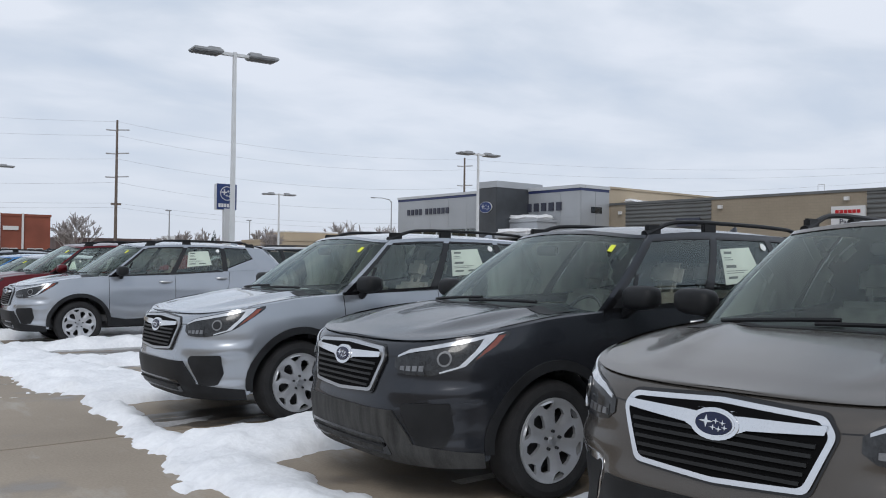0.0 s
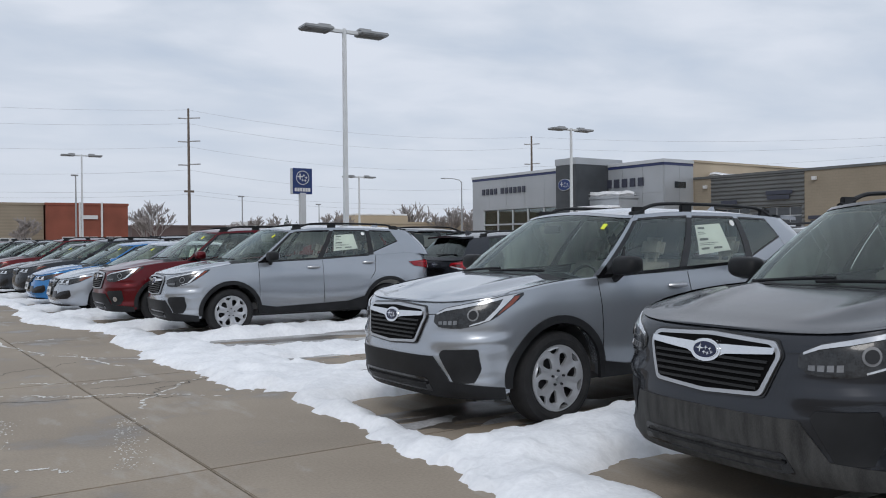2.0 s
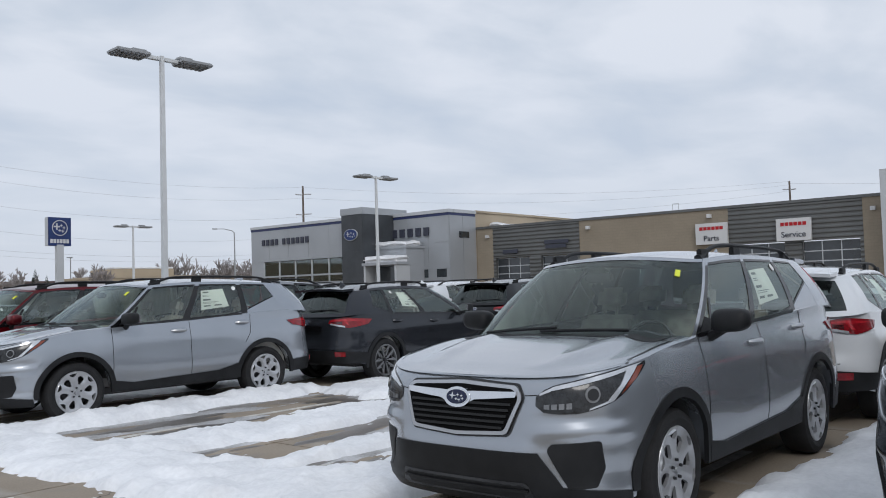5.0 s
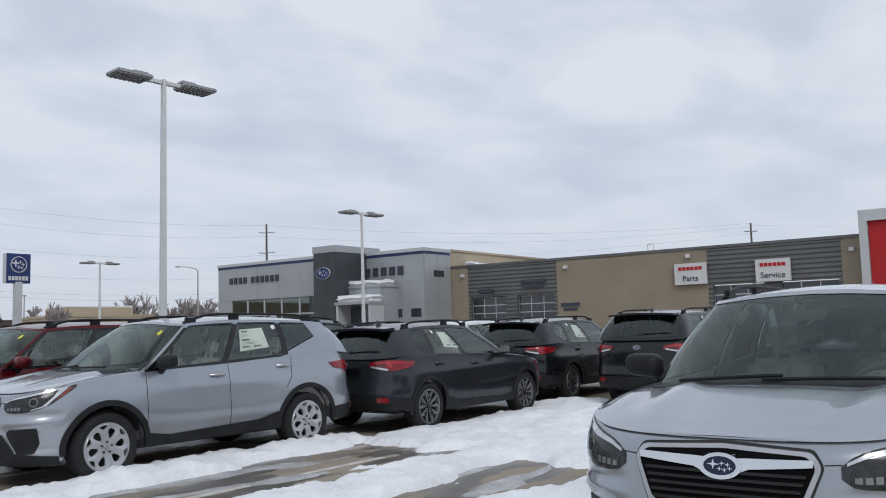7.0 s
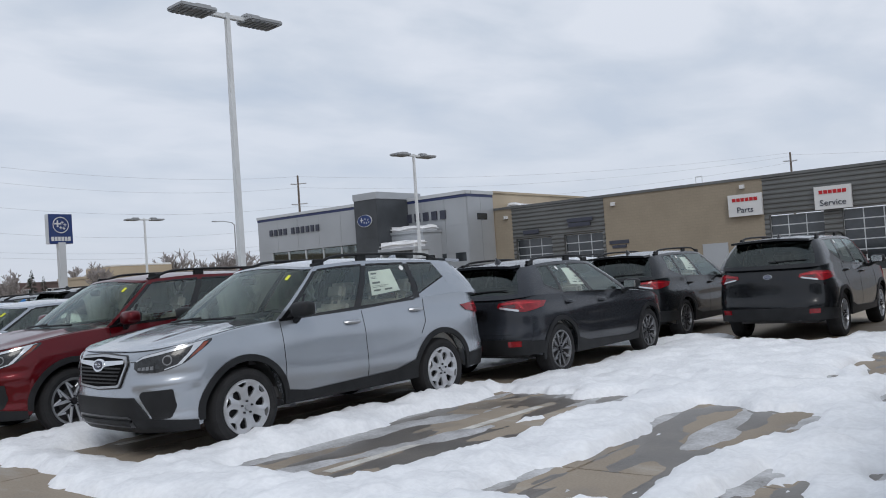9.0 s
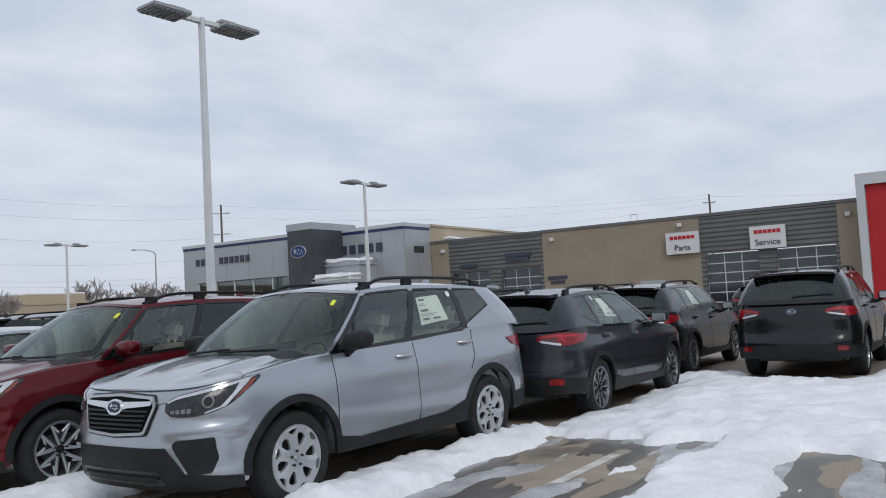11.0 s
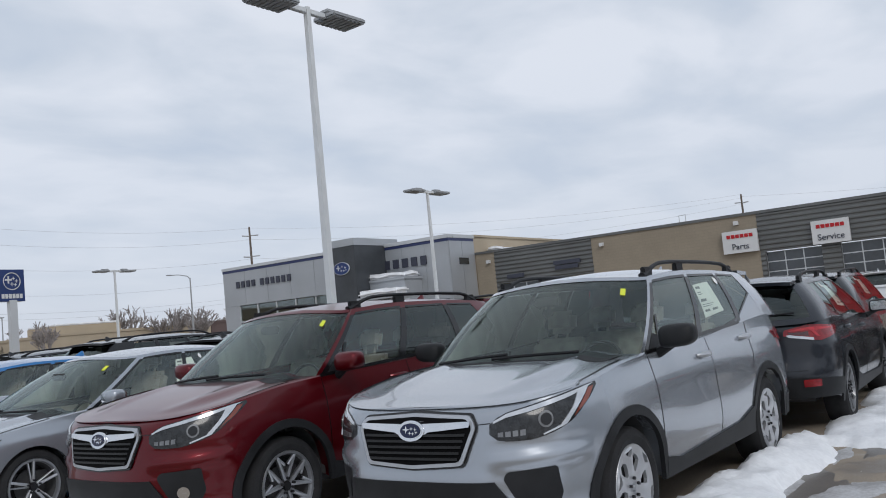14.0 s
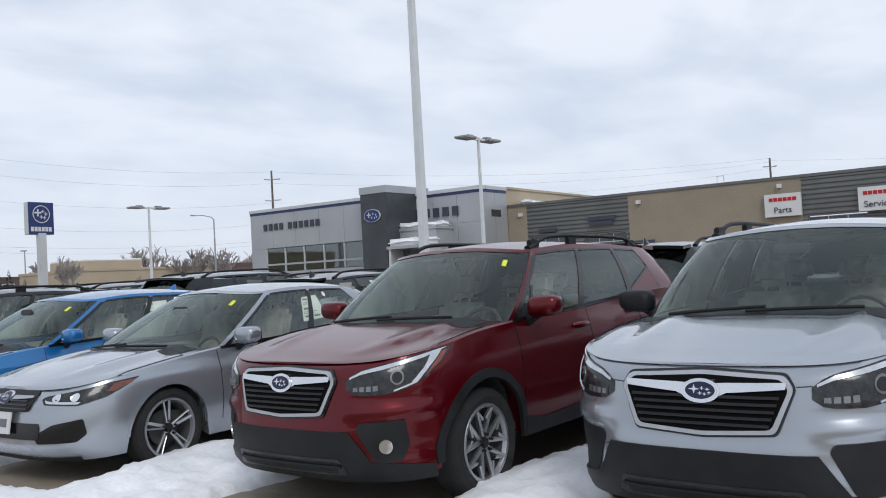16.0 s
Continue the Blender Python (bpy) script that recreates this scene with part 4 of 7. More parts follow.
    # roof rails
    if d["rails"]:
        for sg in (-1, 1):
            xf, xr = d["g1"][0] + 0.16, d["g1"][1] - 0.28
            pts, rad = [], []
            for i in range(25):
                u = i / 24
                x = xf + (xr - xf) * u
                lift = 0.068 * smooth01(min(1, u / 0.17, (1 - u) / 0.12)) ** 0.7
                p = sh.roof_point(x, sg * 0.93)
                pts.append((x, p.y, p.z + lift - 0.004))
                rad.append(0.017 + 0.012 * (1 - min(1, u / 0.1, (1 - u) / 0.1)))
            v, f = sweep(pts, rad, 8, 0.9)
            rail = mesh_ob("roof_rail", v, f, M["plastic"] if not d["silver_rails"] else M["satin"], car, "black roof rail")
            for u in (0.045, 0.36, 0.955):
                x = xf + (xr - xf) * u
                p = sh.roof_point(x, sg * 0.93)
                part("rail_foot", box((x - 0.07, p.y - 0.018, p.z - 0.015), (x + 0.07, p.y + 0.018, p.z + 0.055), 0.008), M["plastic"], rail, "", True)
    # antenna fin and rear spoiler
    if d["fin"]:
        xa = d["g1"][1] - 0.42
        p = sh.roof_point(xa, 0)
        bm = bmesh.new()
        bmesh.ops.create_cone(bm, cap_ends=True, segments=12, radius1=0.09, radius2=0.012, depth=0.075, matrix=Matrix.Translation((xa, 0, p.z + 0.03)) @ Matrix.Diagonal((1, 0.32, 1, 1)))
        for v in bm.verts:
            v.co.x += max(0, v.co.z - p.z) * 0.8
        part("antenna_fin", bm, P, car, "", True)
        xs_, vs, fs = d["g1"][1], [], []
        for i in range(5):
            x = xs_ - 0.12 + 0.25 * i / 4
            for j in range(15):
                y = (-1 + 2 * j / 14) * (d["g1"][2] - 0.03)
                p = sh.roof_point(min(x, xs_ - 0.12), 0)
                vs.append((x, y, p.z + 0.008 - 0.030 * (y / 0.62) ** 2 - 0.014 * (i / 4) ** 1.5))
        n1 = len(vs)
        vs += [(x, y, z - 0.035) for x, y, z in vs[:n1]]
        for i in range(4):
            for j in range(14):
                q = i * 15 + j
                fs += [(q, q + 15, q + 16, q + 1), (n1 + q, n1 + q + 1, n1 + q + 16, n1 + q + 15)]
        for j in range(14):
            fs += [(60 + j, n1 + 60 + j, n1 + 61 + j, 61 + j)]
        for i in range(4):
            fs += [(i * 15, n1 + i * 15, n1 + i * 15 + 15, i * 15 + 15), (i * 15 + 14, i * 15 + 29, n1 + i * 15 + 29, n1 + i * 15 + 14)]
        weld("spoiler", vs, fs, P, car)
    # window papers
    def pane_piece(name, poly, mat, off, parent=car, label=""):
        return mesh_ob(name, *patch(poly, sh.house, off, 0.003, 0.04), mat, parent, label)
    if d["divider"]:
        for sg in (-1, 1):
            pane_piece("window_divider", [(sg * a, b) for a, b in ((1.082, 0.04), (1.094, 0.04), (1.040, 0.47), (1.028, 0.47))][::sg], M["gloss_black"], 0.002)
            pane_piece("mirror_base", [(sg * a, b) for a, b in ((1.024, 0.03), (1.086, 0.03), (1.066, 0.20), (1.026, 0.24))][::sg], M["plastic"], 0.003)
    for sg in d["sticker"]:
        q = lambda a, b: (sg * a, b)
        st = pane_piece("window_sticker", [q(1.425, 0.26), q(1.590, 0.29), q(1.553, 0.80), q(1.393, 0.77)][::sg], M["paper"], -0.008, car, "white price sheet with rows of bars")
        for a0, a1, b0, b1 in ((1.410, 1.450, 0.70, 0.735), (1.412, 1.445, 0.64, 0.650), (1.414, 1.455, 0.61, 0.620), (1.422, 1.470, 0.50, 0.54), (1.424, 1.525, 0.45, 0.458), (1.426, 1.505, 0.42, 0.428), (1.434, 1.475, 0.34, 0.375), (1.500, 1.545, 0.34, 0.375)):
            pane_piece("print_bar", [q(a0, b0), q(a1, b0), q(a1, b1), q(a0, b1)][::sg], M["ink"], -0.0065, st)
        pane_piece("round_sticker", [q(1.632 + 0.015 * math.cos(a), 0.80 + 0.060 * math.sin(a)) for a in np.linspace(0, 2 * math.pi, 14, endpoint=False)][::sg], M["paper"], 0.003, car, "round white sticker")
    if d["tag"]:
        pane_piece("stock_tag", [(-0.575, 0.755), (-0.515, 0.765), (-0.505, 0.845), (-0.565, 0.840)], M["yellow_tag"], 0.003, car, "yellow stock tag")
    d["front"](sh, car, P, on, mid)
    d["rear"](sh, car, P, on, mid)
    car["model"] = d["model"]
    return car


def front_suv(sh, car, P, on, mid):
    """Hexagonal grille, claw lamps, dark lower bumper."""
    d, sy = sh.d, sh.sy
    k = d["face"]
    g = lambda pts: [(a, b + k) for a, b in pts]
    half = [(0.0, 0.914), (0.375, 0.896), (0.412, 0.838), (0.330, 0.640), (0.0, 0.620)]
    big = [(0.0, 0.924), (0.383, 0.906), (0.423, 0.838), (0.338, 0.628), (0.0, 0.608)]
    mirror_ = lambda h: rounded(h + [(-a, b) for a, b in h[-2:0:-1]], 0.025)
    mid("grille_gap", g(mirror_(big)), M["gloss_black"], 0.009, 0.03, 0.04)
    frame_ = mid("grille_frame", g(mirror_(half)), M["chrome"] if d["bright"] else M["satin"], 0.022, 0.05, 0.04, "chrome grille surround" if d["bright"] else "silver grille surround")
    # flat sheet behind the slats, coloured as a shaded hollow; nothing is recessed
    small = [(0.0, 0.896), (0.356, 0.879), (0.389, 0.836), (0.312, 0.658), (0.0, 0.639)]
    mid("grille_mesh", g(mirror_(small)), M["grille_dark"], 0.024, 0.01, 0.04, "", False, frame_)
    for i in range(5):
        z = 0.668 + 0.031 * i
        w = 0.306 + 0.011 * i
        mid("grille_slat", g([(-w, z), (w, z), (w, z + 0.013), (-w, z + 0.013)]), M["slat"], 0.034, 0.012, 0.06, "", False, frame_)
    for sg in (-1, 1):
        wing = [(0.05, 0.785), (0.12, 0.816), (0.376, 0.838), (0.382, 0.868), (0.12, 0.862), (0.05, 0.858)]
        mid("grille_wing", g([(sg * a, b) for a, b in wing][::sg]), M["chrome"], 0.036, 0.014, 0.05, "", False, frame_)
    ov = [(0.094 * math.cos(a), 0.824 + 0.056 * math.sin(a)) for a in np.linspace(0, 2 * math.pi, 24, endpoint=False)]
    mid("badge_plate", g(ov), M["chrome"], 0.040, 0.02, 0.04, "", False, frame_)
    emblem(car, sh, 0.826 + k, 0.074, 0.030)
    # lamps: u runs outwards from the grille, v up between the lower and upper edges
    i0, o1 = sy(0.480), sh.sx(0.60)
    lo_ = curve_of([(0, 0.792), (0.05, 0.762), (0.30, 0.752), (0.40, 0.764), (0.62, 0.812), (0.85, 0.915), (1.0, 0.985)])
    hi_ = curve_of([(0, 0.842), (0.05, 0.872), (0.30, 0.926), (0.60, 0.968), (0.85, 0.994), (1.0, 1.003)])

    def L(u, v):
        lo, hi = float(lo_(u)), float(hi_(u))
        return (i0 + (o1 - i0) * u, lo + (hi - lo) * v)
    line = lambda v, a, b, n=9: [L(a + (b - a) * i / n, v) for i in range(n + 1)]
    lamp = on("headlight", g(line(0, 0, 1, 16) + line(1, 1, 0, 16)), M["lamp_body"], 0.005, 0.03, 0.035, "claw-shaped headlight with amber corner")
    for o in lamp:
        sg = -1 if o.data.vertices[0].co.y < 0 else 1
        one = lambda name, poly, mat, off, step=0.035, dp=0.008: mesh_ob(name, *patch([(sg * a, b + k) for a, b in poly][::sg], sh.at, off, dp, step), mat, o)
        one("light_bar", line(0.83, 0.03, 0.84) + line(0.965, 0.95, 0.03), M["lamp_white"], 0.011)
        one("light_bar", [L(0.73, 0.83), L(0.80, 0.83), L(0.87, 0.83), L(0.76, 0.40), L(0.60, 0.03), L(0.40, 0.03), L(0.40, 0.08), L(0.55, 0.11), L(0.67, 0.42)], M["lamp_white"], 0.011)
        one("amber_lens", [L(0.875, 0.74), L(0.95, 0.60), L(0.84, 0.08), L(0.68, 0.08), L(0.80, 0.42)], M["lamp_amber"], 0.009)
        ci, cz = L(0.43, 0.46)
        one("projector", [(ci + 0.044 * math.cos(a), cz + 0.044 * math.sin(a)) for a in np.linspace(0, 2 * math.pi, 18, endpoint=False)], M["gunmetal"], 0.009)
        one("projector_lens", [(ci + 0.032 * math.cos(a), cz + 0.032 * math.sin(a)) for a in np.linspace(0, 2 * math.pi, 18, endpoint=False)], M["gloss_black"], 0.014)
        one("reflector", [L(0.05, 0.10), L(0.28, 0.08), L(0.28, 0.50), L(0.05, 0.52)], M["lamp_body"], 0.008)
        for q in range(4):
            u = 0.065 + q * 0.055
            one("reflector_cell", [L(u, 0.16), L(u + 0.04, 0.16), L(u + 0.04, 0.34), L(u, 0.34)], M["gunmetal"], 0.012, 0.03, 0.005)
    mid("bonnet_gap", g([(-sy(0.485), 0.846), (-0.42, 0.842), (-0.42, 0.847), (-sy(0.485), 0.851)]), M["gloss_black"], 0.002, 0.006, 0.03)
    mid("bonnet_gap", g([(0.42, 0.842), (sy(0.485), 0.846), (sy(0.485), 0.851), (0.42, 0.847)]), M["gloss_black"], 0.002, 0.006, 0.03)
    # fog pockets and bumper
    f0, f1 = sy(0.58), sh.sx(0.25)
    if d["bright"]:
        on("fog_bezel", g([(f0 + 0.05, 0.345), (f1 + 0.01, 0.352), (f1 + 0.075, 0.460), (f1 + 0.03, 0.622), (f0 - 0.03, 0.612), (f0 - 0.055, 0.570)]), M["chrome"], 0.004, 0.02, 0.05, "chrome fog lamp bezel", round_=0.02)
    pocket = on("fog_pocket", g([(f0 + 0.08, 0.355), (f1 - 0.01, 0.365), (f1 + 0.05, 0.460), (f1 + 0.01, 0.605), (f0 - 0.02, 0.595), (f0 - 0.04, 0.565)]), M["plastic"], 0.007, 0.02, 0.05, "black fog lamp surround", round_=0.02)
    if d["fog"]:
        for o in pocket:
            sg = -1 if o.data.vertices[0].co.y < 0 else 1
            c = (f0 + f1) / 2 + 0.02
            poly = [(c + 0.042 * math.cos(a), 0.455 + 0.042 * math.sin(a)) for a in np.linspace(0, 2 * math.pi, 16, endpoint=False)]
            mesh_ob("fog_lamp", *patch([(sg * a, b) for a, b in poly][::sg], sh.at, 0.018, 0.02, 0.03), M["chrome"], o)
    zf = d["zf"]
    e = sh.sx(d["xa"] - d["arch"] - d["lip"] - 0.004)
    mid("lower_bumper", [(-e, zf), (e, zf), (e, zf + 0.085), (sy(0.80), zf + 0.10), (sy(0.62), zf + 0.13), (sy(0.50), 0.55), (-sy(0.50), 0.55), (-sy(0.62), zf + 0.13), (-sy(0.80), zf + 0.10), (-e, zf + 0.085)], M["plastic"], 0.012, 0.05, 0.06, "black plastic lower bumper")
    mid("air_intake", rounded([(-0.48, zf + 0.05), (0.48, zf + 0.05), (0.44, zf + 0.15), (-0.44, zf + 0.15)], 0.02), M["gloss_black"], 0.014, 0.01, 0.06)
    mid("bumper_bar", [(-0.44, zf + 0.095), (0.44, zf + 0.095), (0.44, zf + 0.11), (-0.44, zf + 0.11)], M["plastic"], 0.022, 0.015, 0.06)


def front_low(sh, car, P, on, mid):
    """Lower grille and slit lamps of the small saloon and hatchback."""
    d, sy = sh.d, sh.sy
    k = d["face"]
    g = lambda pts: [(a, b + k) for a, b in pts]
    half = [(0.0, 0.735), (0.34, 0.725), (0.385, 0.680), (0.31, 0.565), (0.0, 0.55)]
    fr = mid("grille_frame", g(rounded(half + [(-a, b) for a, b in half[-2:0:-1]], 0.03)), M["plastic"], 0.016, 0.05, 0.04, "dark grille surround")
    for i in range(4):
        z = 0.580 + 0.030 * i
        mid("grille_slat", g([(-0.30, z), (0.30, z), (0.31, z + 0.012), (-0.31, z + 0.012)]), M["gloss_black"], 0.022, 0.012, 0.06, "", False, fr)
    for sg in (-1, 1):
        wing = [(0.08, 0.645), (0.12, 0.655), (0.35, 0.668), (0.35, 0.684), (0.11, 0.682)]
        mid("grille_wing", g([(sg * a, b) for a, b in wing][::sg]), M["satin"], 0.026, 0.014, 0.05, "", False, fr)
    emblem(car, sh, 0.665 + k, 0.075, 0.020)
    i0, i1, o1 = sy(0.44), sy(0.70), sh.sx(0.62)
    lamp = on("headlight", g([(i0, 0.655), (i0 + 0.03, 0.615), (i1, 0.600), (sh.sx(0.36), 0.650), (o1, 0.775), (sh.sx(0.38), 0.755), (i1, 0.715), (i0 + 0.03, 0.675)]), M["lamp_body"], 0.008, 0.03, 0.04, "swept headlight with amber corner", round_=0.01)
    for o in lamp:
        sg = -1 if o.data.vertices[0].co.y < 0 else 1
        one = lambda name, poly, mat, off, step=0.04: mesh_ob(name, *patch([(sg * a, b + k) for a, b in poly][::sg], sh.at, off, 0.008, step), mat, o)
        one("light_bar", [(i0 + 0.03, 0.650), (i0 + 0.05, 0.625), (i1, 0.612), (i1 + 0.02, 0.628), (i0 + 0.08, 0.640)], M["lamp_white"], 0.011)
        one("amber_lens", [(sh.sx(0.35), 0.690), (sh.sx(0.40), 0.685), (o1 - 0.02, 0.765), (sh.sx(0.40), 0.745)], M["lamp_amber"], 0.012)
        for ci in (sy(0.56), sy(0.68)):
            one("reflector", [(ci + 0.034 * math.cos(a), 0.662 + 0.030 * math.sin(a)) for a in np.linspace(0, 2 * math.pi, 14, endpoint=False)], M["chrome"], 0.011)
    f0, f1 = sy(0.52), sh.sx(0.24)
    on("fog_pocket", g([(f0 - 0.12, 0.395), (f0 - 0.09, 0.330), (f1 - 0.06, 0.335), (f1 + 0.01, 0.39), (f1 - 0.03, 0.505), (f0 + 0.04, 0.470)]), M["gloss_black"], 0.007, 0.02, 0.05, "gloss black bumper vent", round_=0.02)
    mid("air_intake", g(rounded([(-0.46, 0.36), (0.46, 0.36), (0.44, 0.48), (-0.44, 0.48)], 0.02)), M["gloss_black"], 0.010, 0.01, 0.06)
    mid("chin", [(-sh.sx(0.2), d["zf"]), (sh.sx(0.2), d["zf"]), (sh.sx(0.2), d["zf"] + 0.03), (-sh.sx(0.2), d["zf"] + 0.03)], M["plastic"], 0.012, 0.03, 0.08)
    if d["plate"]:
        mid("plate", [(-0.16, 0.40), (0.16, 0.40), (0.16, 0.56), (-0.16, 0.56)], M["sign_white"], 0.045, 0.012, 0.08, "white dealer plate")
        mid("plate_bar", [(-0.12, 0.45), (0.12, 0.45), (0.12, 0.51), (-0.12, 0.51)], M["ink"], 0.048, 0.006, 0.08)


def rear_suv(sh, car, P, on, mid):
    d, sr = sh.d, sh.sr
    top = d["lamp_z"]
    S = sh.s[-1]
    out = sh.sx(d["L"] - 0.62)
    a, b = sr(0.72), sr(0.47)
    lamp = on("tail_light", [(out, top - 0.02), (a, top + 0.02), (b - 0.02, top - 0.02), (b, top - 0.075), (a, top - 0.13), (a - 0.10, top - 0.14), (out + 0.10, top - 0.09)], M["lamp_red"], 0.014, 0.04, 0.05, "red tail light with clear strip", round_=0.015)
    for o in lamp:
        sg = -1 if o.data.vertices[0].co.y < 0 else 1
        bit = lambda name, poly, mat: mesh_ob(name, *patch([(sg * p, q) for p, q in poly][::sg], sh.at, 0.018, 0.008, 0.04), mat, o)
        bit("clear_strip", [(a - 0.02, top - 0.108), (b - 0.06, top - 0.068), (b - 0.03, top - 0.072), (b - 0.05, top - 0.092), (a - 0.02, top - 0.134)], M["lamp_white"])
        bit("brake_lens", [(out + 0.14, top - 0.030), (a, top - 0.004), (b - 0.06, top - 0.026), (b - 0.06, top - 0.040), (a, top - 0.030), (a - 0.06, top - 0.095), (a - 0.10, top - 0.100), (a - 0.05, top - 0.040)], M["lamp_bright"])
        bit("dark_lens", [(a + 0.02, top - 0.045), (b - 0.05, top - 0.050), (b - 0.06, top - 0.060), (a + 0.02, top - 0.092)], M["lamp_smoke"])
    zr = d["zr"]
    e = S - sh.sx(d["xb"] + d["arch"] + 0.04)
    mid("rear_bumper", [(-e, zr), (e, zr), (e, zr + 0.16), (0.60, zr + 0.20), (-0.60, zr + 0.20), (-e, zr + 0.16)], M["plastic"], 0.014, 0.05, 0.06, "black plastic rear bumper", True)
    mid("plate_recess", rounded([(-0.30, top - 0.24), (0.30, top - 0.24), (0.32, top - 0.11), (-0.32, top - 0.11)], 0.03), M["gloss_black"] if d["model"] != "x" else P, 0.004, 0.012, 0.06, "", True)
    mid("hatch_gap", [(-0.66, zr + 0.26), (0.66, zr + 0.26), (0.66, zr + 0.268), (-0.66, zr + 0.268)], M["gloss_black"], 0.003, 0.006, 0.08, "", True)
    emblem(car, sh, top - 0.05, 0.062, 0.0, True)
    on("reflector", rounded([(sr(0.74), zr + 0.11), (sr(0.60), zr + 0.11), (sr(0.60), zr + 0.18), (sr(0.74), zr + 0.18)], 0.012), M["lamp_red"], 0.024, 0.03, 0.05, "red reflector")
    bm = bmesh.new()
    add_tube(bm, (d["L"] - 0.30, 0.45, zr + 0.03), (d["L"] - 0.06, 0.45, zr + 0.02), 0.028, n=14)
    part("exhaust_pipe", bm, M["gunmetal"], car, "", True)
    bm = bmesh.new()
    p = sh.house(2.999, 0.22, 0.02)
    q = sh.house(2.6, 0.26, 0.02)
    add_tube(bm, p, q, 0.008, n=6)
    part("rear_wiper", bm, M["plastic"], car)


TB, TT = (lambda p: 0.05), (lambda p: 0.90)


def suv_sizes(**kw):
    d = dict(model="suv", L=4.62, W=0.905, h=1.70, R=0.352, rim=0.240, arch=0.428, lip=0.055, xa=0.93, xb=3.60, zf=0.24, zs=0.315, zr=0.33, cowl=1.03,
             nose_a=1.0, nose_n=3.15, tail_a=0.75, tail_n=3.4, face=0.0,
             top=[(0, 0.920), (0.14, 0.934), (0.35, 0.970), (0.60, 1.010), (1.0, 1.062), (1.40, 1.085), (2.4, 1.115), (3.2, 1.165), (4.1, 1.20), (4.62, 1.15)],
             nose=[(0.2, 0.17), (0.30, 0.055), (0.42, 0.015), (0.53, 0.0), (0.62, 0.018), (0.80, 0.05), (0.90, 0.080), (0.93, 0.12), (1.1, 0.2)],
             tail=[(0.25, 0.10), (0.40, 0.02), (0.55, 0.0), (0.70, 0.055), (0.95, 0.075), (1.13, 0.12), (1.3, 0.18)],
             side=[(0.2, 0.05), (0.30, 0.03), (0.42, 0.022), (0.62, 0.0), (0.80, 0.010), (0.90, 0.018), (0.96, 0.030), (1.04, 0.050), (1.10, 0.066), (1.25, 0.085)],
             crown=[(0, 0.0), (0.12, 0.010), (0.3, 0.020), (0.9, 0.040), (1.4, 0.04), (1.7, 0.03), (3.8, 0.02), (4.7, 0.01)],
             roof=[(1.75, 1.560), (2.1, 1.595), (2.6, 1.622), (3.2, 1.617), (3.8, 1.594), (4.3, 1.555)], rcrown=0.055,
             g0=(1.03, 4.56, 0.822, 0.34, 0.33, 2.6, 3.6), g1=(1.85, 4.20, 0.640, 0.17, 0.28, 3.0, 3.4),
             panes=[("windscreen", M["glass"], 0.0, 0.94, lambda p: 0.03, lambda p: 0.955),
                    ("front_door_glass", M["side_glass"], 1.025, 1.335, TB, TT), ("rear_door_glass", M["side_glass"], 1.370, 1.660, lambda p: 0.05 + max(0, p - 1.52) * 0.45, TT),
                    ("quarter_glass", M["side_glass"], 1.695, 1.900, lambda p: 0.16 + max(0, p - 1.70) ** 1.2 * 2.6, TT),
                    ("rear_glass", M["dark_glass"], 2.42, 3.0, lambda p: 0.13, lambda p: 0.87)],
             black_to=1.70, divider=True, doors=(1.37, 2.43, 3.36), clad=True, wheel="cover", split=True, rails=True, silver_rails=False, fin=True, black_mirror=True, chrome_handles=True,
             bright=False, fog=False, sticker=(-1,), tag=True, plate=False, lamp_z=1.075, deck_from=None, seat=M["seat"], front=front_suv, rear=rear_suv)
    d.update(kw)
    return d


# ---- the lot ----
LOT = 4.3                      # the lot's lines stand a little askew to the buildings
LOT_M = pose(0.80, 7.45, 0, 0, 0, LOT)


def lot(u, v, z=0.0):
    return LOT_M @ Vector((u, v, z))


def build_ground():
    vs = [(-2500, -2500, -0.03), (2500, -2500, -0.03), (2500, 2500, -0.03), (-2500, 2500, -0.03)]
    g = mesh_ob("ground", vs, [(0, 1, 2, 3)], M["joint"], smooth=False)
    tagged(g, "dark bedding under the concrete slabs of the lot", "ground", kind="structure")
    # far ground: one apron of plain concrete beyond the slabs
    su, sv, iu, iv = 3.2, 4.05, range(-3, 4), range(-3, 11)
    bm = bmesh.new()
    u0, u1, v0, v1 = iu[0] * su, (iu[-1] + 1) * su, iv[0] * sv, (iv[-1] + 1) * sv
    outer = [(-900, -900), (900, -900), (900, 900), (-900, 900)]
    inner = [(u0, v0 - 0.10), (u1, v0 - 0.10), (u1, v1 - 0.10), (u0, v1 - 0.10)]
    a = [bm.verts.new(lot(*p, -0.004)) for p in outer]
    b = [bm.verts.new(lot(*p, -0.004)) for p in inner]
    for i in range(4):
        bm.faces.new((a[i], a[(i + 1) % 4], b[(i + 1) % 4], b[i]))
    apron = part("pavement", bm, M["concrete"], None)
    tagged(apron, "weathered tan concrete apron of the sales lot", "pavement", kind="structure")
    bm = box((0.007, 0.007, -0.028), (su - 0.007, sv - 0.007, 0.0), 0.006)
    first = part("slab", bm, M["concrete"], apron, "", False)
    me = first.data
    for i in iu:
        for j in iv:
            ob = first if (i, j) == (iu[0], iv[0]) else new("slab", me)
            ob.parent = apron
            ob.matrix_world = LOT_M @ pose(i * su, j * sv - 0.10, 0)


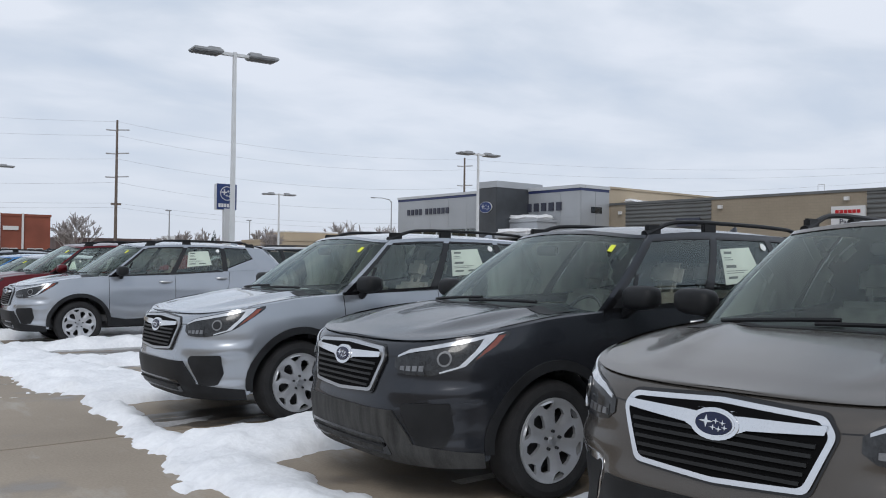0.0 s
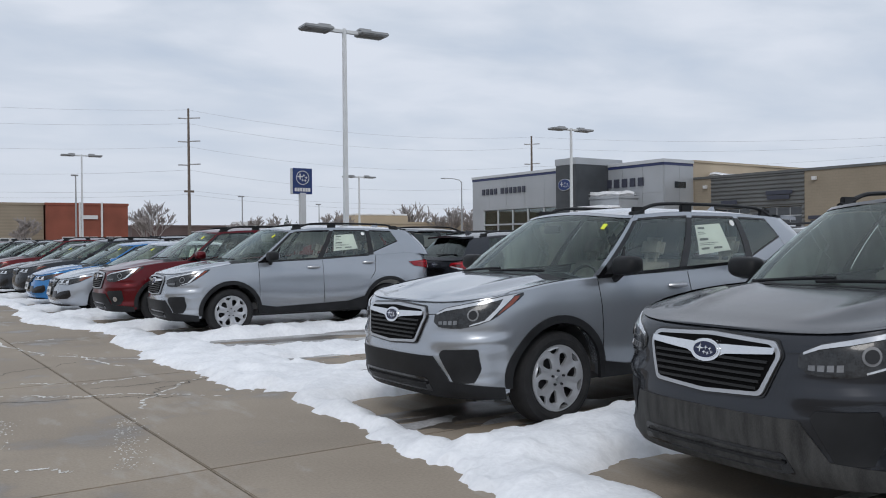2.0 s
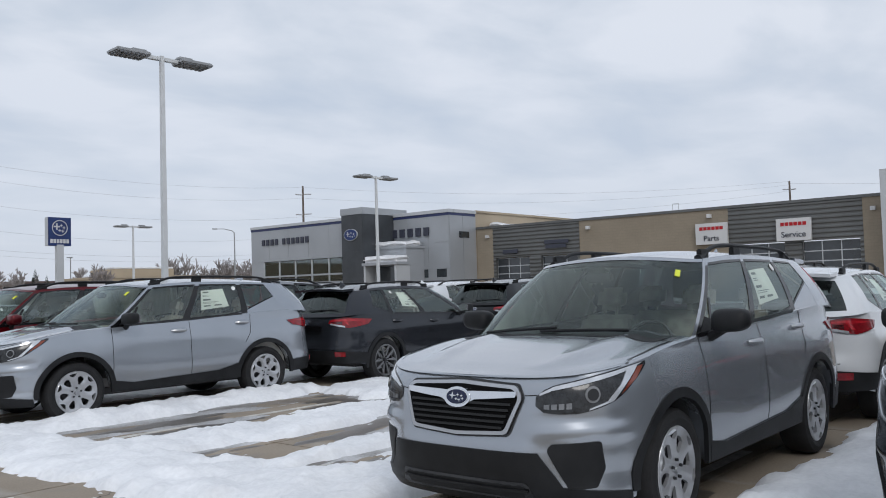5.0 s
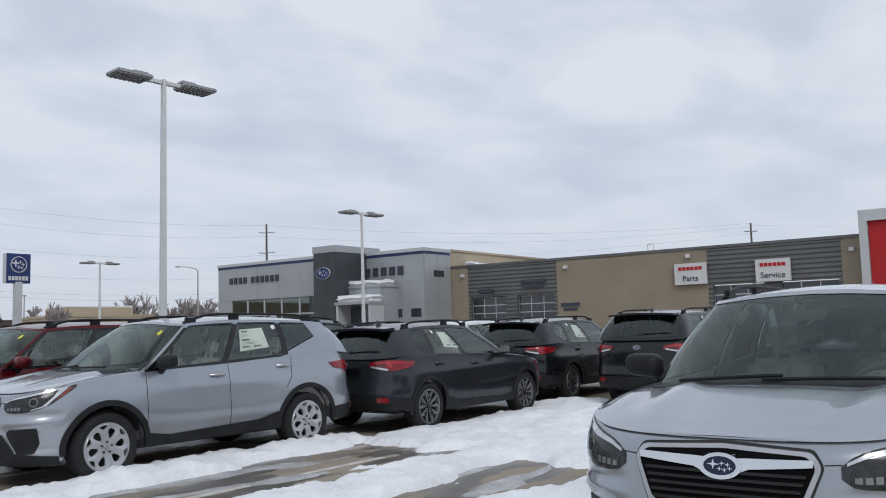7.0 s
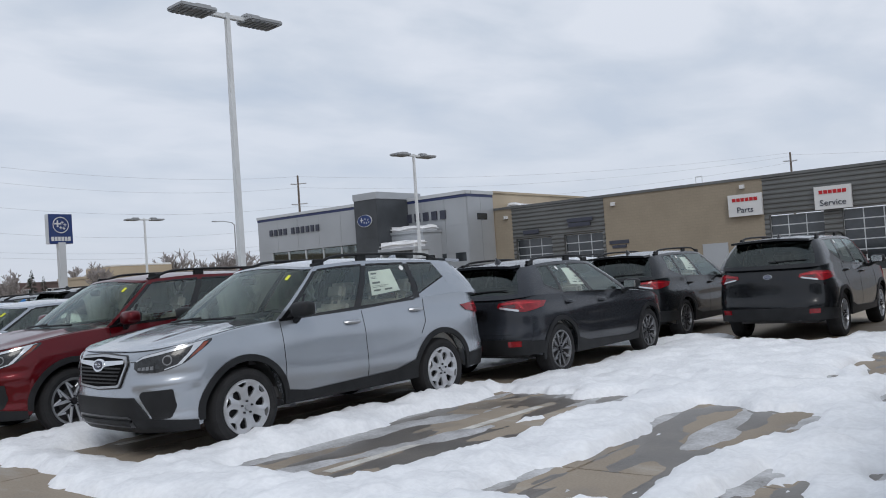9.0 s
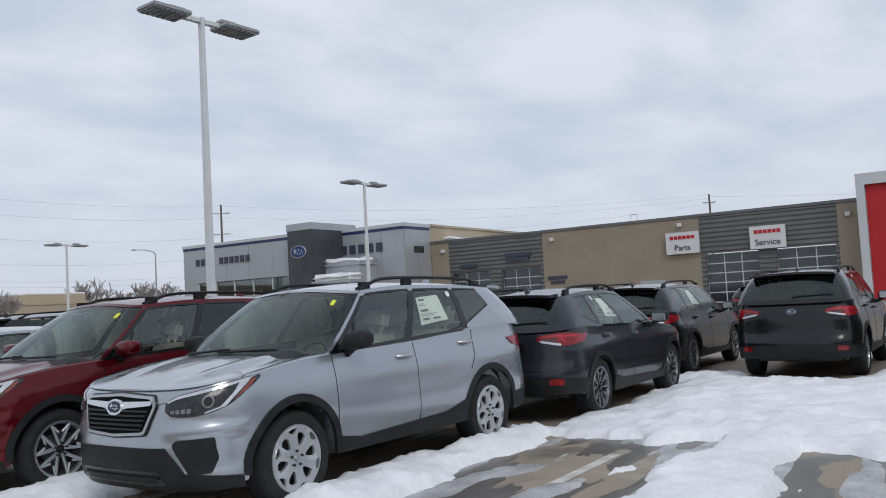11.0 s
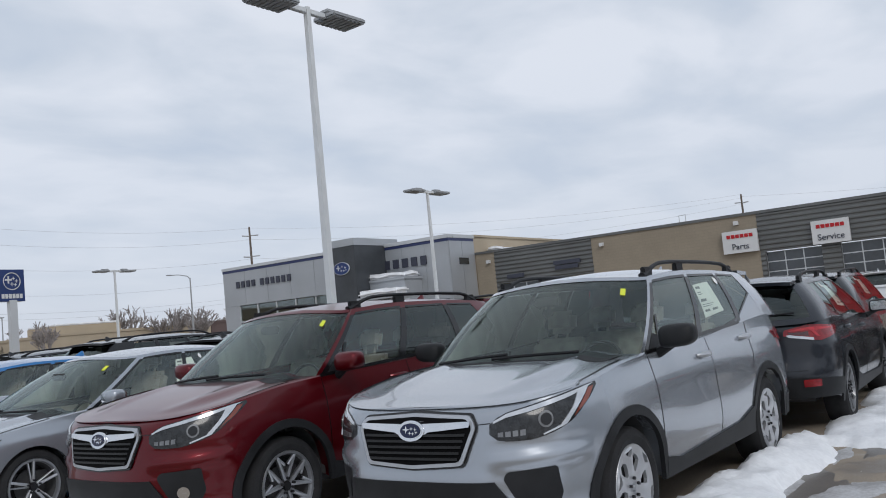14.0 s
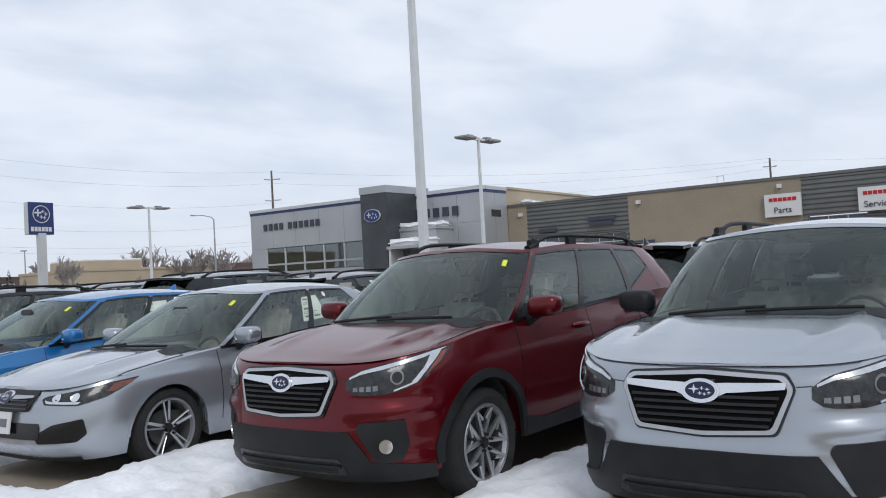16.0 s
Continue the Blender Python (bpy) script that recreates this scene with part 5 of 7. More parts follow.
SMALL = ("bonnet_gap", "dark_lens", "window_divider", "mirror_base", "reflector_cell", "badge_star", "badge_field", "grille_slat", "grille_wing", "lug_nuts", "brake_disc", "print_bar", "wiper", "rear_wiper", "reflector", "projector", "projector_lens", "steering_wheel", "wheel_well",
         "handle_recess", "door_gap", "plate_recess", "hatch_gap", "bumper_bar", "mirror_glass", "mirror_arm", "rail_foot", "door_lining", "hub_cap", "clear_strip", "rear_view_mirror", "underbody", "grille_gap", "badge_plate", "exhaust_pipe", "round_sticker", "fog_lamp", "plate_bar", "belt_trim", "window_frame")


def place(src, x, y, deg, label, colour=None, first=False, group=""):
    car = src if first else copy_thing(src, Matrix())
    if math.hypot(x, y - 8) > 24 or x > 17 or (x > 10 and y > 18):      # far off, the smallest parts cannot be seen
        for o in [o for o in car.children_recursive if o.name.split(".")[0] in SMALL]:
            bpy.data.objects.remove(o)
    car.matrix_world = pose(x, y, 0, 0, 0, deg)
    tagged(car, label, "car", group)
    if colour:
        for o in car.children_recursive:
            if o.type == "MESH" and o.name.split(".")[0] in ("body", "cabin", "fender_top", "bonnet", "boot_lid", "spoiler", "antenna_fin", "arch_lip", "door_handle", "mirror", "handle_recess"):
                s = o.material_slots[0]
                if s.material and s.material.name.endswith("_paint"):
                    s.link = "OBJECT"
                    s.material = M[colour]
    return car


def rear_low(sh, car, P, on, mid):
    rear_suv(sh, car, P, on, mid)


def saloon_sizes(**kw):
    d = suv_sizes(model="saloon", divider=False, L=4.63, W=0.888, h=1.45, R=0.325, rim=0.232, arch=0.362, lip=0.018, xa=0.90, xb=3.57, zf=0.19, zs=0.20, zr=0.26, cowl=1.06,
                  top=[(0, 0.70), (0.12, 0.715), (0.45, 0.78), (0.95, 0.855), (1.45, 0.905), (2.4, 0.94), (3.4, 0.98), (4.1, 1.0), (4.63, 0.96)],
                  nose=[(0.15, 0.14), (0.24, 0.03), (0.34, 0.0), (0.45, 0.012), (0.55, 0.03), (0.66, 0.06), (0.72, 0.13), (0.9, 0.25)],
                  tail=[(0.22, 0.10), (0.36, 0.02), (0.50, 0.0), (0.65, 0.03), (0.95, 0.05), (1.05, 0.1)],
                  side=[(0.15, 0.06), (0.28, 0.03), (0.50, 0.0), (0.66, 0.010), (0.74, 0.016), (0.785, 0.030), (0.87, 0.056), (1.05, 0.085)],
                  crown=[(0, 0.0), (0.12, 0.025), (0.3, 0.045), (0.9, 0.06), (1.4, 0.05), (1.7, 0.03), (3.8, 0.03), (4.63, 0.01)],
                  roof=[(1.9, 1.33), (2.2, 1.365), (2.7, 1.39), (3.2, 1.375), (3.7, 1.315), (4.0, 1.27)], rcrown=0.055,
                  g0=(1.05, 4.20, 0.822, 0.42, 0.40, 2.6, 3.0), g1=(2.00, 3.62, 0.575, 0.30, 0.28, 3.0, 3.2),
                  panes=[("windscreen", M["glass"], 0.0, 0.94, lambda p: 0.03, lambda p: 0.955),
                         ("front_door_glass", M["side_glass"], 1.03, 1.455, TB, TT), ("rear_door_glass", M["side_glass"], 1.490, 1.90, lambda p: 0.06 + max(0, p - 1.75) * 1.2, TT),
                         ("rear_glass", M["glass"], 2.35, 3.0, lambda p: 0.08, lambda p: 0.92)],
                  black_to=1.49, doors=(1.42, 2.52, 3.38), clad=False, wheel="alloy", split=False, rails=False, fin=False, black_mirror=False, chrome_handles=False,
                  lamp_z=0.90, deck_from=3.95, plate=True, front=front_low, rear=rear_low)
    d.update(kw)
    return d


def hatch_sizes(**kw):
    d = saloon_sizes(model="hatch", L=4.46, h=1.48, deck_from=None,
                     top=[(0, 0.70), (0.12, 0.715), (0.45, 0.78), (0.95, 0.855), (1.45, 0.905), (2.4, 0.94), (3.4, 0.98), (4.1, 1.0), (4.46, 0.98)],
                     roof=[(1.9, 1.33), (2.2, 1.365), (2.7, 1.40), (3.3, 1.39), (3.8, 1.35), (4.2, 1.30)],
                     g0=(1.05, 4.42, 0.822, 0.42, 0.36, 2.6, 3.4), g1=(2.00, 4.05, 0.575, 0.30, 0.28, 3.0, 3.2),
                     panes=[("windscreen", M["glass"], 0.0, 0.94, lambda p: 0.03, lambda p: 0.955),
                            ("front_door_glass", M["side_glass"], 1.035, 1.40, TB, TT), ("rear_door_glass", M["side_glass"], 1.435, 1.72, TB, TT), ("quarter_glass", M["side_glass"], 1.75, 1.90, lambda p: 0.1 + max(0, p - 1.77) * 1.9, TT),
                            ("rear_glass", M["dark_glass"], 2.40, 3.0, lambda p: 0.13, lambda p: 0.87)], black_to=1.75, fin=True)
    d.update(kw)
    return d


def crossover_sizes(**kw):
    d = hatch_sizes(model="crossover", L=4.47, W=0.90, h=1.58, R=0.345, rim=0.238, arch=0.395, lip=0.055, xa=0.91, xb=3.575, zf=0.24, zs=0.26, zr=0.34,
                    top=[(0, 0.80), (0.12, 0.815), (0.45, 0.88), (0.95, 0.955), (1.45, 1.00), (2.4, 1.03), (3.4, 1.065), (4.1, 1.085), (4.47, 1.05)],
                    nose=[(0.2, 0.14), (0.30, 0.03), (0.42, 0.0), (0.55, 0.012), (0.65, 0.03), (0.76, 0.06), (0.82, 0.13), (1.0, 0.25)],
                    tail=[(0.25, 0.10), (0.42, 0.02), (0.56, 0.0), (0.72, 0.04), (1.0, 0.06), (1.12, 0.12), (1.3, 0.18)],
                    side=[(0.2, 0.05), (0.34, 0.025), (0.56, 0.0), (0.74, 0.010), (0.84, 0.016), (0.885, 0.030), (0.97, 0.056), (1.15, 0.085)],
                    roof=[(1.9, 1.43), (2.2, 1.465), (2.7, 1.50), (3.3, 1.49), (3.8, 1.45), (4.2, 1.40)], face=0.10, clad=True, wheel="black", split=True, rails=True, fin=True, plate=False, black_mirror=True, lamp_z=1.02)
    d.update(kw)
    return d


def wagon_sizes(**kw):
    d = crossover_sizes(model="wagon", L=4.85, xa=0.94, xb=3.685, h=1.65,
                        top=[(0, 0.82), (0.12, 0.835), (0.45, 0.90), (0.95, 0.975), (1.45, 1.02), (2.4, 1.05), (3.4, 1.085), (4.3, 1.11), (4.85, 1.08)],
                        roof=[(1.9, 1.47), (2.2, 1.51), (2.7, 1.545), (3.5, 1.54), (4.1, 1.51), (4.6, 1.45)],
                        g0=(1.08, 4.80, 0.822, 0.42, 0.36, 2.6, 3.4), g1=(2.00, 4.48, 0.60, 0.30, 0.28, 3.0, 3.2), lamp_z=1.05, doors=(1.42, 2.56, 3.46))
    d.update(kw)
    return d


def build_cars():
    row, back = "cars in the front row", "cars in the back rows"
    silver = make_car(suv_sizes(), "silver", "compact_suv")
    place(silver, 2.14, 15.55, 1.8, "silver compact SUV with black cladding and hubcaps", None, True, row)
    place(silver, 2.37, 8.00, 4.0, "silver compact SUV beside an empty snowy bay", None, False, row)
    dark = make_car(suv_sizes(), "charcoal", "compact_suv")
    place(dark, 2.69, 5.17, 0.8, "dark grey compact SUV with salt-stained bumper", None, True, row)
    for o in dark.children_recursive:
        if o.name.split(".")[0] == "lower_bumper":
            o.data.materials[0] = M["salt_plastic"]
            o["label"] = "black lower bumper stained with dried salt"
    brown = make_car(suv_sizes(bright=True, wheel="alloy", tag=False), "brown", "compact_suv")
    place(brown, 2.78, 2.52, 8.0, "bronze brown compact SUV with chrome grille", None, True, row)
    tint = suv_sizes()["panes"]
    tint = tint[:2] + [(n, M["dark_glass"], *r) for n, _, *r in tint[2:]]
    red = make_car(suv_sizes(wheel="alloy", fog=True, black_mirror=False, chrome_handles=False, panes=tint, sticker=()), "red", "compact_suv")
    place(red, 1.68, 18.02, 2.4, "dark red compact SUV with two-tone alloy wheels", None, True, row)
    saloon = make_car(saloon_sizes(), "silver", "saloon_car")
    place(saloon, 1.22, 20.78, 4.0, "silver saloon with dark grille and alloy wheels", None, True, row)
    hatch = make_car(hatch_sizes(), "blue", "hatchback_car")
    place(hatch, 1.02, 23.45, 4.0, "bright blue hatchback parked in snow", None, True, row)
    cross = make_car(crossover_sizes(sticker=(1,), tag=False, panes=[(n, M["dark_glass"] if n in ("quarter_glass", "rear_glass") else m, *r) for n, m, *r in hatch_sizes()["panes"]]), "charcoal", "crossover_car")
    place(cross, 11.42, 15.80, 184.4, "dark grey crossover with black alloy wheels, tail to the front row", None, True, back)
    wagon = make_car(wagon_sizes(sticker=(1,), tag=False), "black", "estate_car")
    place(wagon, 16.60, 16.60, 184.3, "black raised estate car with roof rails", None, True, back)
    zed = make_car(suv_sizes(wheel="alloy", panes=tint, sticker=(1,), tag=False, bright=True, chrome_handles=False), "black", "compact_suv")
    place(zed, 16.60, 13.90, 184.3, "black compact SUV seen from behind on snow", None, True, back)
    place(zed, 16.80, 11.10, 184.3, "bronze compact SUV on the far side of the snow", "brown", False, back)
    place(cross, 11.65, 8.60, 184.3, "white crossover parked behind a silver SUV", "white", False, back)
    place(zed, 11.75, 5.80, 184.3, "charcoal compact SUV parked behind the front row", "charcoal", False, back)
    place(zed, 31.8, 18.6, 184.3, "white compact SUV near the service doors", "white", False, back)
    place(cross, 35.6, 20.4, 184.3, "black crossover close to the service doors", "black", False, back)
    # the long front row
    kinds = [(cross, "charcoal", "dark grey crossover in the long row"), (hatch, "charcoal", "dark grey hatchback in the long row"), (wagon, "red", "red estate car in the long row"),
             (saloon, "silver", "silver saloon in the long row"), (cross, "charcoal", "dark grey crossover in the long row"), (hatch, "white", "white hatchback in the long row"), (wagon, "black", "black estate car in the long row")]
    y, i = 26.15, 0
    while y < 78:
        src, col, lab = kinds[i % len(kinds)]
        place(src, 1.02 - 0.075 * (y - 23.45) + random.uniform(-0.12, 0.12), y, 4.0 + random.uniform(-0.8, 0.8), lab, col, False, row)
        y += 2.70
        i += 1
    # back rows, tails towards the front row
    shades = ["black", "charcoal", "charcoal", "black", "white", "charcoal", "black", "silver", "charcoal", "black"]
    for j, x in enumerate((11.3, 16.5)):
        y = 18.5
        i = j
        while y < 60:
            src = (zed, wagon, cross)[i % 3]
            col = shades[(i * 3 + j) % len(shades)]
            place(src, x - 0.075 * (y - 16) + random.uniform(-0.15, 0.15), y, 184.3 + random.uniform(-0.8, 0.8), {"black": "black", "charcoal": "dark grey", "white": "white", "silver": "silver", "red": "dark red"}[col] + " car in the crowded back rows of the lot", col, False, back)
            y += 2.72
            i += 1
    for x, y, col in ((26.5, 30.0, "white"), (26.3, 33.0, "charcoal"), (26.1, 39.0, "black"), (25.9, 42.0, "silver"), (25.7, 45.0, "charcoal"), (25.5, 48.0, "black")):
        place(zed if y % 2 else wagon, x, y, 184.3, {"black": "black", "charcoal": "dark grey", "white": "white", "silver": "silver"}[col] + " car parked before the showroom", col, False, back)


def build_snow():
    """Trampled snow left between the bays, with melted gaps under and between the cars."""
    step = 0.05
    us, vs_ = np.arange(0.5, 13.2, step), np.arange(-9.5, 22.0, step)
    cars = []
    for o in scene.objects:
        if o.get("category") == "car":
            m = LOT_M.inverted() @ o.matrix_world
            cars.append((m.translation.x, m.translation.y, m.to_3x3() @ Vector((1, 0, 0)), 0.74 if o.matrix_world.translation.y > 14 else 0.90))
    bare = [(2.05, 5.0, 6.15, 6.6, 1.0), (2.3, 3.0, 5.9, 4.15, 1.0), (2.6, 2.25, 3.6, 2.75, 0.5), (7.5, 2.45, 10.7, 3.4, 0.9), (1.7, -0.1, 3.2, 0.5, 0.6), (5.6, 1.5, 9.0, 2.6, 0.6)]
    wheel_bank = [(2.95, -0.75, 0.75, 0.55, 0.07), (2.2, -1.1, 0.8, 0.5, 0.05), (2.75, 9.3, 0.9, 0.6, 0.08), (3.0, 6.75, 1.0, 0.45, 0.05), (6.3, 7.1, 0.8, 0.5, 0.08), (2.4, 12.3, 1.0, 0.5, 0.08), (2.5, 1.2, 0.9, 0.6, 0.05), (4.6, 7.05, 1.9, 0.33, 0.07), (5.4, 6.95, 0.7, 0.3, 0.06)]

    def fbm(u, v, f, o=3):
        return noise.fractal(Vector((u * f, v * f, 3.1)), 0.9, 2.1, o)
    H = np.full((len(us), len(vs_)), -1.0)
    for i, u in enumerate(us):
        for j, v in enumerate(vs_):
            w = fbm(u, v, 0.9) * 0.16 + fbm(u, v, 3.2, 4) * 0.10
            f = u - (1.22 - 0.25 * (v > 8.5) * min(1, (v - 8.5) / 2) + 0.12 * math.sin(v * 0.9)) + w * 1.3
            f = min(f, 12.6 - u)
            for u0, v0, u1, v1, k in bare:
                if u0 - 0.6 < u < u1 + 0.6 and v0 - 0.6 < v < v1 + 0.6:
                    inside = min(u - u0, u1 - u, v - v0, v1 - v)
                    f = min(f, -inside * k + 0.10 + (fbm(u * 0.35, v * 1.5, 1.3, 4) * 0.34 + w * 0.8))
            for cx, cy, ax, half in cars:
                du, dv = u - cx, v - cy
                a, b = du * ax.x + dv * ax.y, -du * ax.y + dv * ax.x
                if -0.4 < a < 5 and abs(b) < 1.3:
                    inside = min(a + 0.02, 4.75 - a, half - abs(b))
                    f = min(f, -inside + w * 0.9)
            h = 0.075 * (1 - math.exp(-max(f, 0) / 0.07)) + 0.05 * smooth01(f / 0.6) * (0.5 + fbm(u, v, 2.3))
            for bu, bv, ru, rv, bh in wheel_bank:
                q = ((u - bu) / ru) ** 2 + ((v - bv) / rv) ** 2
                if q < 4:
                    h += bh * math.exp(-1.6 * q) * min(1, max(f, 0) / 0.15)
            h += (0.026 * fbm(u, v, 7.0, 4) + 0.055 * max(0, fbm(u + 9, v, 3.0, 2)) ** 2) * min(1, max(f, 0) / 0.12)
            H[i, j] = h if f > 0 else -0.02 + max(f, -0.3) * 0.05
    nv = len(vs_)
    verts = [lot(u, v, H[i, j]) for i, u in enumerate(us) for j, v in enumerate(vs_)]
    faces = []
    for i in range(len(us) - 1):
        for j in range(nv - 1):
            if max(H[i, j], H[i + 1, j], H[i, j + 1], H[i + 1, j + 1]) > 0:
                a = i * nv + j
                faces.append((a, a + nv, a + nv + 1, a + 1))
    used = sorted({k for f in faces for k in f})
    idx = {k: n for n, k in enumerate(used)}
    ob = mesh_ob("snow", [verts[k] for k in used], [tuple(idx[k] for k in f) for f in faces], M["snow"], sharp=80)
    tagged(ob, "old white snow melting between the parking bays", "snow", kind="stuff")
    # thin grey slush smeared over the melted gaps, and wet films of meltwater between
    st = 0.06
    for name, mat, seed, less, top, lab in (("slush", M["slush"], 5, 0.12, 0.010, "thin grey slush streaked over melted concrete"), ("meltwater", M["wet"], 17, 0.0, 0.0025, "dark wet film of meltwater on concrete")):
        verts, faces = [], []
        for q, (u0, v0, u1, v1, k) in enumerate(bare):
            nu, nw = int((u1 - u0 + 0.6) / st), int((v1 - v0 + 0.4) / st)
            base = len(verts)
            hs = np.zeros((nu + 1, nw + 1))
            for i in range(nu + 1):
                for j in range(nw + 1):
                    u, v = u0 - 0.3 + i * st, v0 - 0.2 + j * st
                    hs[i, j] = fbm(u * 0.4 + seed, v * 1.7, 1.6, 5) - less
                    verts.append(lot(u, v, max(-0.012, min(top + 0.0015 * q, hs[i, j] * 0.05))))
            for i in range(nu):
                for j in range(nw):
                    if max(hs[i, j], hs[i + 1, j], hs[i, j + 1], hs[i + 1, j + 1]) > 0:
                        a = base + i * (nw + 1) + j
                        faces.append((a, a + nw + 1, a + nw + 2, a + 1))
        used = sorted({k for f in faces for k in f})
        idx = {k: n for n, k in enumerate(used)}
        ob = mesh_ob(name, [verts[k] for k in used], [tuple(idx[k] for k in f) for f in faces], mat, sharp=80)
        tagged(ob, lab, name, kind="stuff")
    # further snow beside the long row
    step = 0.22
    us, vs_ = np.arange(0.4, 4.0, step), np.arange(21.9, 70.0, step)
    verts, faces, nv = [], [], len(vs_)
    hs = []
    for i, u in enumerate(us):
        for v in vs_:
            f = min(u - 0.95 - 0.25 * math.sin(v * 0.7), 3.9 - u) + fbm(u, v, 0.8) * 0.3
            h = 0.08 * (1 - math.exp(-max(f, 0) / 0.1)) + 0.03 * fbm(u, v, 2) if f > 0 else -0.03
            hs.append(h)
            verts.append(lot(u, v, h))
    for i in range(len(us) - 1):
        for j in range(nv - 1):
            a = i * nv + j
            if max(hs[a], hs[a + nv], hs[a + 1], hs[a + nv + 1]) > 0:
                faces.append((a, a + nv, a + nv + 1, a + 1))
    ob = mesh_ob("snow", verts, faces, M["snow"], sharp=80)
    tagged(ob, "snow strip along the long row of cars", "snow", kind="stuff")


def build_lines():
    for v, u0, u1 in ((5.62, 2.4, 5.4), (2.78, 2.6, 4.9), (8.5, 2.4, 5.0), (0.05, 2.4, 5.0), (-2.7, 2.4, 5.0)):
        bm = box((u0, v - 0.05, 0.001), (u1, v + 0.05, 0.004))
        bm.transform(LOT_M)
        ob = part("parking_line", bm, M["line_paint"], None)
        tagged(ob, "worn white parking line on concrete", "line", "parking lines", "structure")


def build_cracks():
    rnd = random.Random(4)
    for name, mat, lab, lines in (("crack", M["joint"], "dark crack wandering over the concrete", ((-0.65, 4.87, 0.35, 5.49), (0.07, 3.4, 1.43, 3.42), (-0.9, 3.25, 0.71, 2.51), (0.32, 2.60, 0.95, 3.3), (-2.8, 4.4, -0.8, 5.0))),
                                  ("salt_streak", M["salt"], "pale dried salt streak on concrete", ((-0.19, 12.0, -0.08, 7.67), (-0.08, 7.67, 0.19, 6.36), (0.19, 6.36, 0.61, 5.74), (0.61, 5.74, 1.37, 4.89), (0.44, 6.41, 0.68, 4.8), (-0.42, 4.19, 0.06, 3.75), (0.06, 3.75, 0.71, 3.89), (-0.51, 3.36, -0.22, 3.07), (-0.22, 3.07, 0.28, 2.92), (0.28, 2.92, 0.95, 2.31), (-1.11, 3.39, -0.66, 3.46), (0.16, 2.13, 0.56, 2.8), (0.56, 2.8, 1.13, 3.48), (-1.04, 0.62, -0.68, 0.34), (-1.9, 7.6, 0.9, 8.4)))):
        for u0, v0, u1, v1 in lines:
            vs, fs, n = [], [], 60
            wide = 0.007 if name == "crack" else 0.026
            for i in range(n + 1):
                t = i / n
                k = noise.fractal(Vector((t * 4, u0 * 3.3, v0)), 0.8, 2.1, 4) * (0.16 if name == 'crack' else 0.07)
                d = Vector((u1 - u0, v1 - v0)).normalized()
                c = Vector((u0, v0)).lerp(Vector((u1, v1)), t) + Vector((-d.y, d.x)) * k
                w = wide * (0.35 + 1.3 * abs(noise.noise(Vector((t * 14, u0, 5))))) + 0.001
                vs += [lot(c.x - d.y * w, c.y + d.x * w, 0.0025), lot(c.x + d.y * w, c.y - d.x * w, 0.0025)]
            for i in range(n):
                if name == "crack" or noise.noise(Vector((i * 0.35, v0, u0))) > -0.18:
                    fs.append((2 * i, 2 * i + 1, 2 * i + 3, 2 * i + 2))
            tagged(mesh_ob(name, vs, fs, mat, smooth=False), lab, "crack" if name == "crack" else "stain", kind="structure")

    # flakes of salt scattered along old tyre tracks
    for u0, v0, u1, v1 in ((0.0, 1.85, -0.40, 0.2), (-0.86, 2.25, -1.07, 1.15)):
        vs, fs = [], []
        for i in range(330):
            t = rnd.random()
            cu, cv = u0 + (u1 - u0) * t + rnd.gauss(0, 0.06), v0 + (v1 - v0) * t + rnd.gauss(0, 0.05)
            r, n0, k = 0.002 + 0.008 * rnd.random() ** 2.5, len(vs), rnd.randint(5, 7)
            for q in range(k):
                a = 2 * math.pi * q / k
                s = r * rnd.uniform(0.6, 1.3)
                vs.append(lot(cu + s * math.cos(a), cv + 1.5 * s * math.sin(a), 0.0025))
            fs.append(tuple(range(n0, n0 + k)))
        tagged(mesh_ob("salt_flakes", vs, fs, M["salt"], smooth=False), "scattered pale flakes of dried road salt", "stain", kind="stuff")


build_ground()
build_cracks()
build_cars()
build_snow()
build_lines()


# ---- buildings ----
BLD = pose(46.5, 61.0, 0, 0, 0, 4.3)
# the glazed wing and its pylon stand about four metres in front of the right wing
WING = Matrix.Translation((0.29, 0.57, 1.39)) @ Matrix.Scale(0.95, 4) @ Matrix.Translation((-0.29, -0.57, -1.39)) @ BLD
SITE = [BLD]


def bpart(name, bm, mat, parent, label="", smooth=False):
    bm.transform(SITE[0])
    return part(name, bm, mat, parent, label, smooth)


def text_mesh(name, body, size, m, mat, parent, depth=0.015):
    cu = bpy.data.curves.new(name, "FONT")
    cu.body, cu.size, cu.extrude, cu.align_x, cu.align_y = body, size, depth, "CENTER", "CENTER"
    tmp = new("tmp", cu)
    me = bpy.data.meshes.new_from_object(tmp.evaluated_get(bpy.context.evaluated_depsgraph_get()))
    bpy.data.objects.remove(tmp)
    me.materials.clear()
    me.materials.append(mat)
    ob = new(name, me)
    ob.parent = parent
    ob.matrix_world = m
    return ob


def bwall(name, lx0, lx1, ly0, ly1, z0, z1, mat, parent, label=""):
    return bpart(name, box((lx0, ly0, z0), (lx1, ly1, z1)), mat, parent, label)


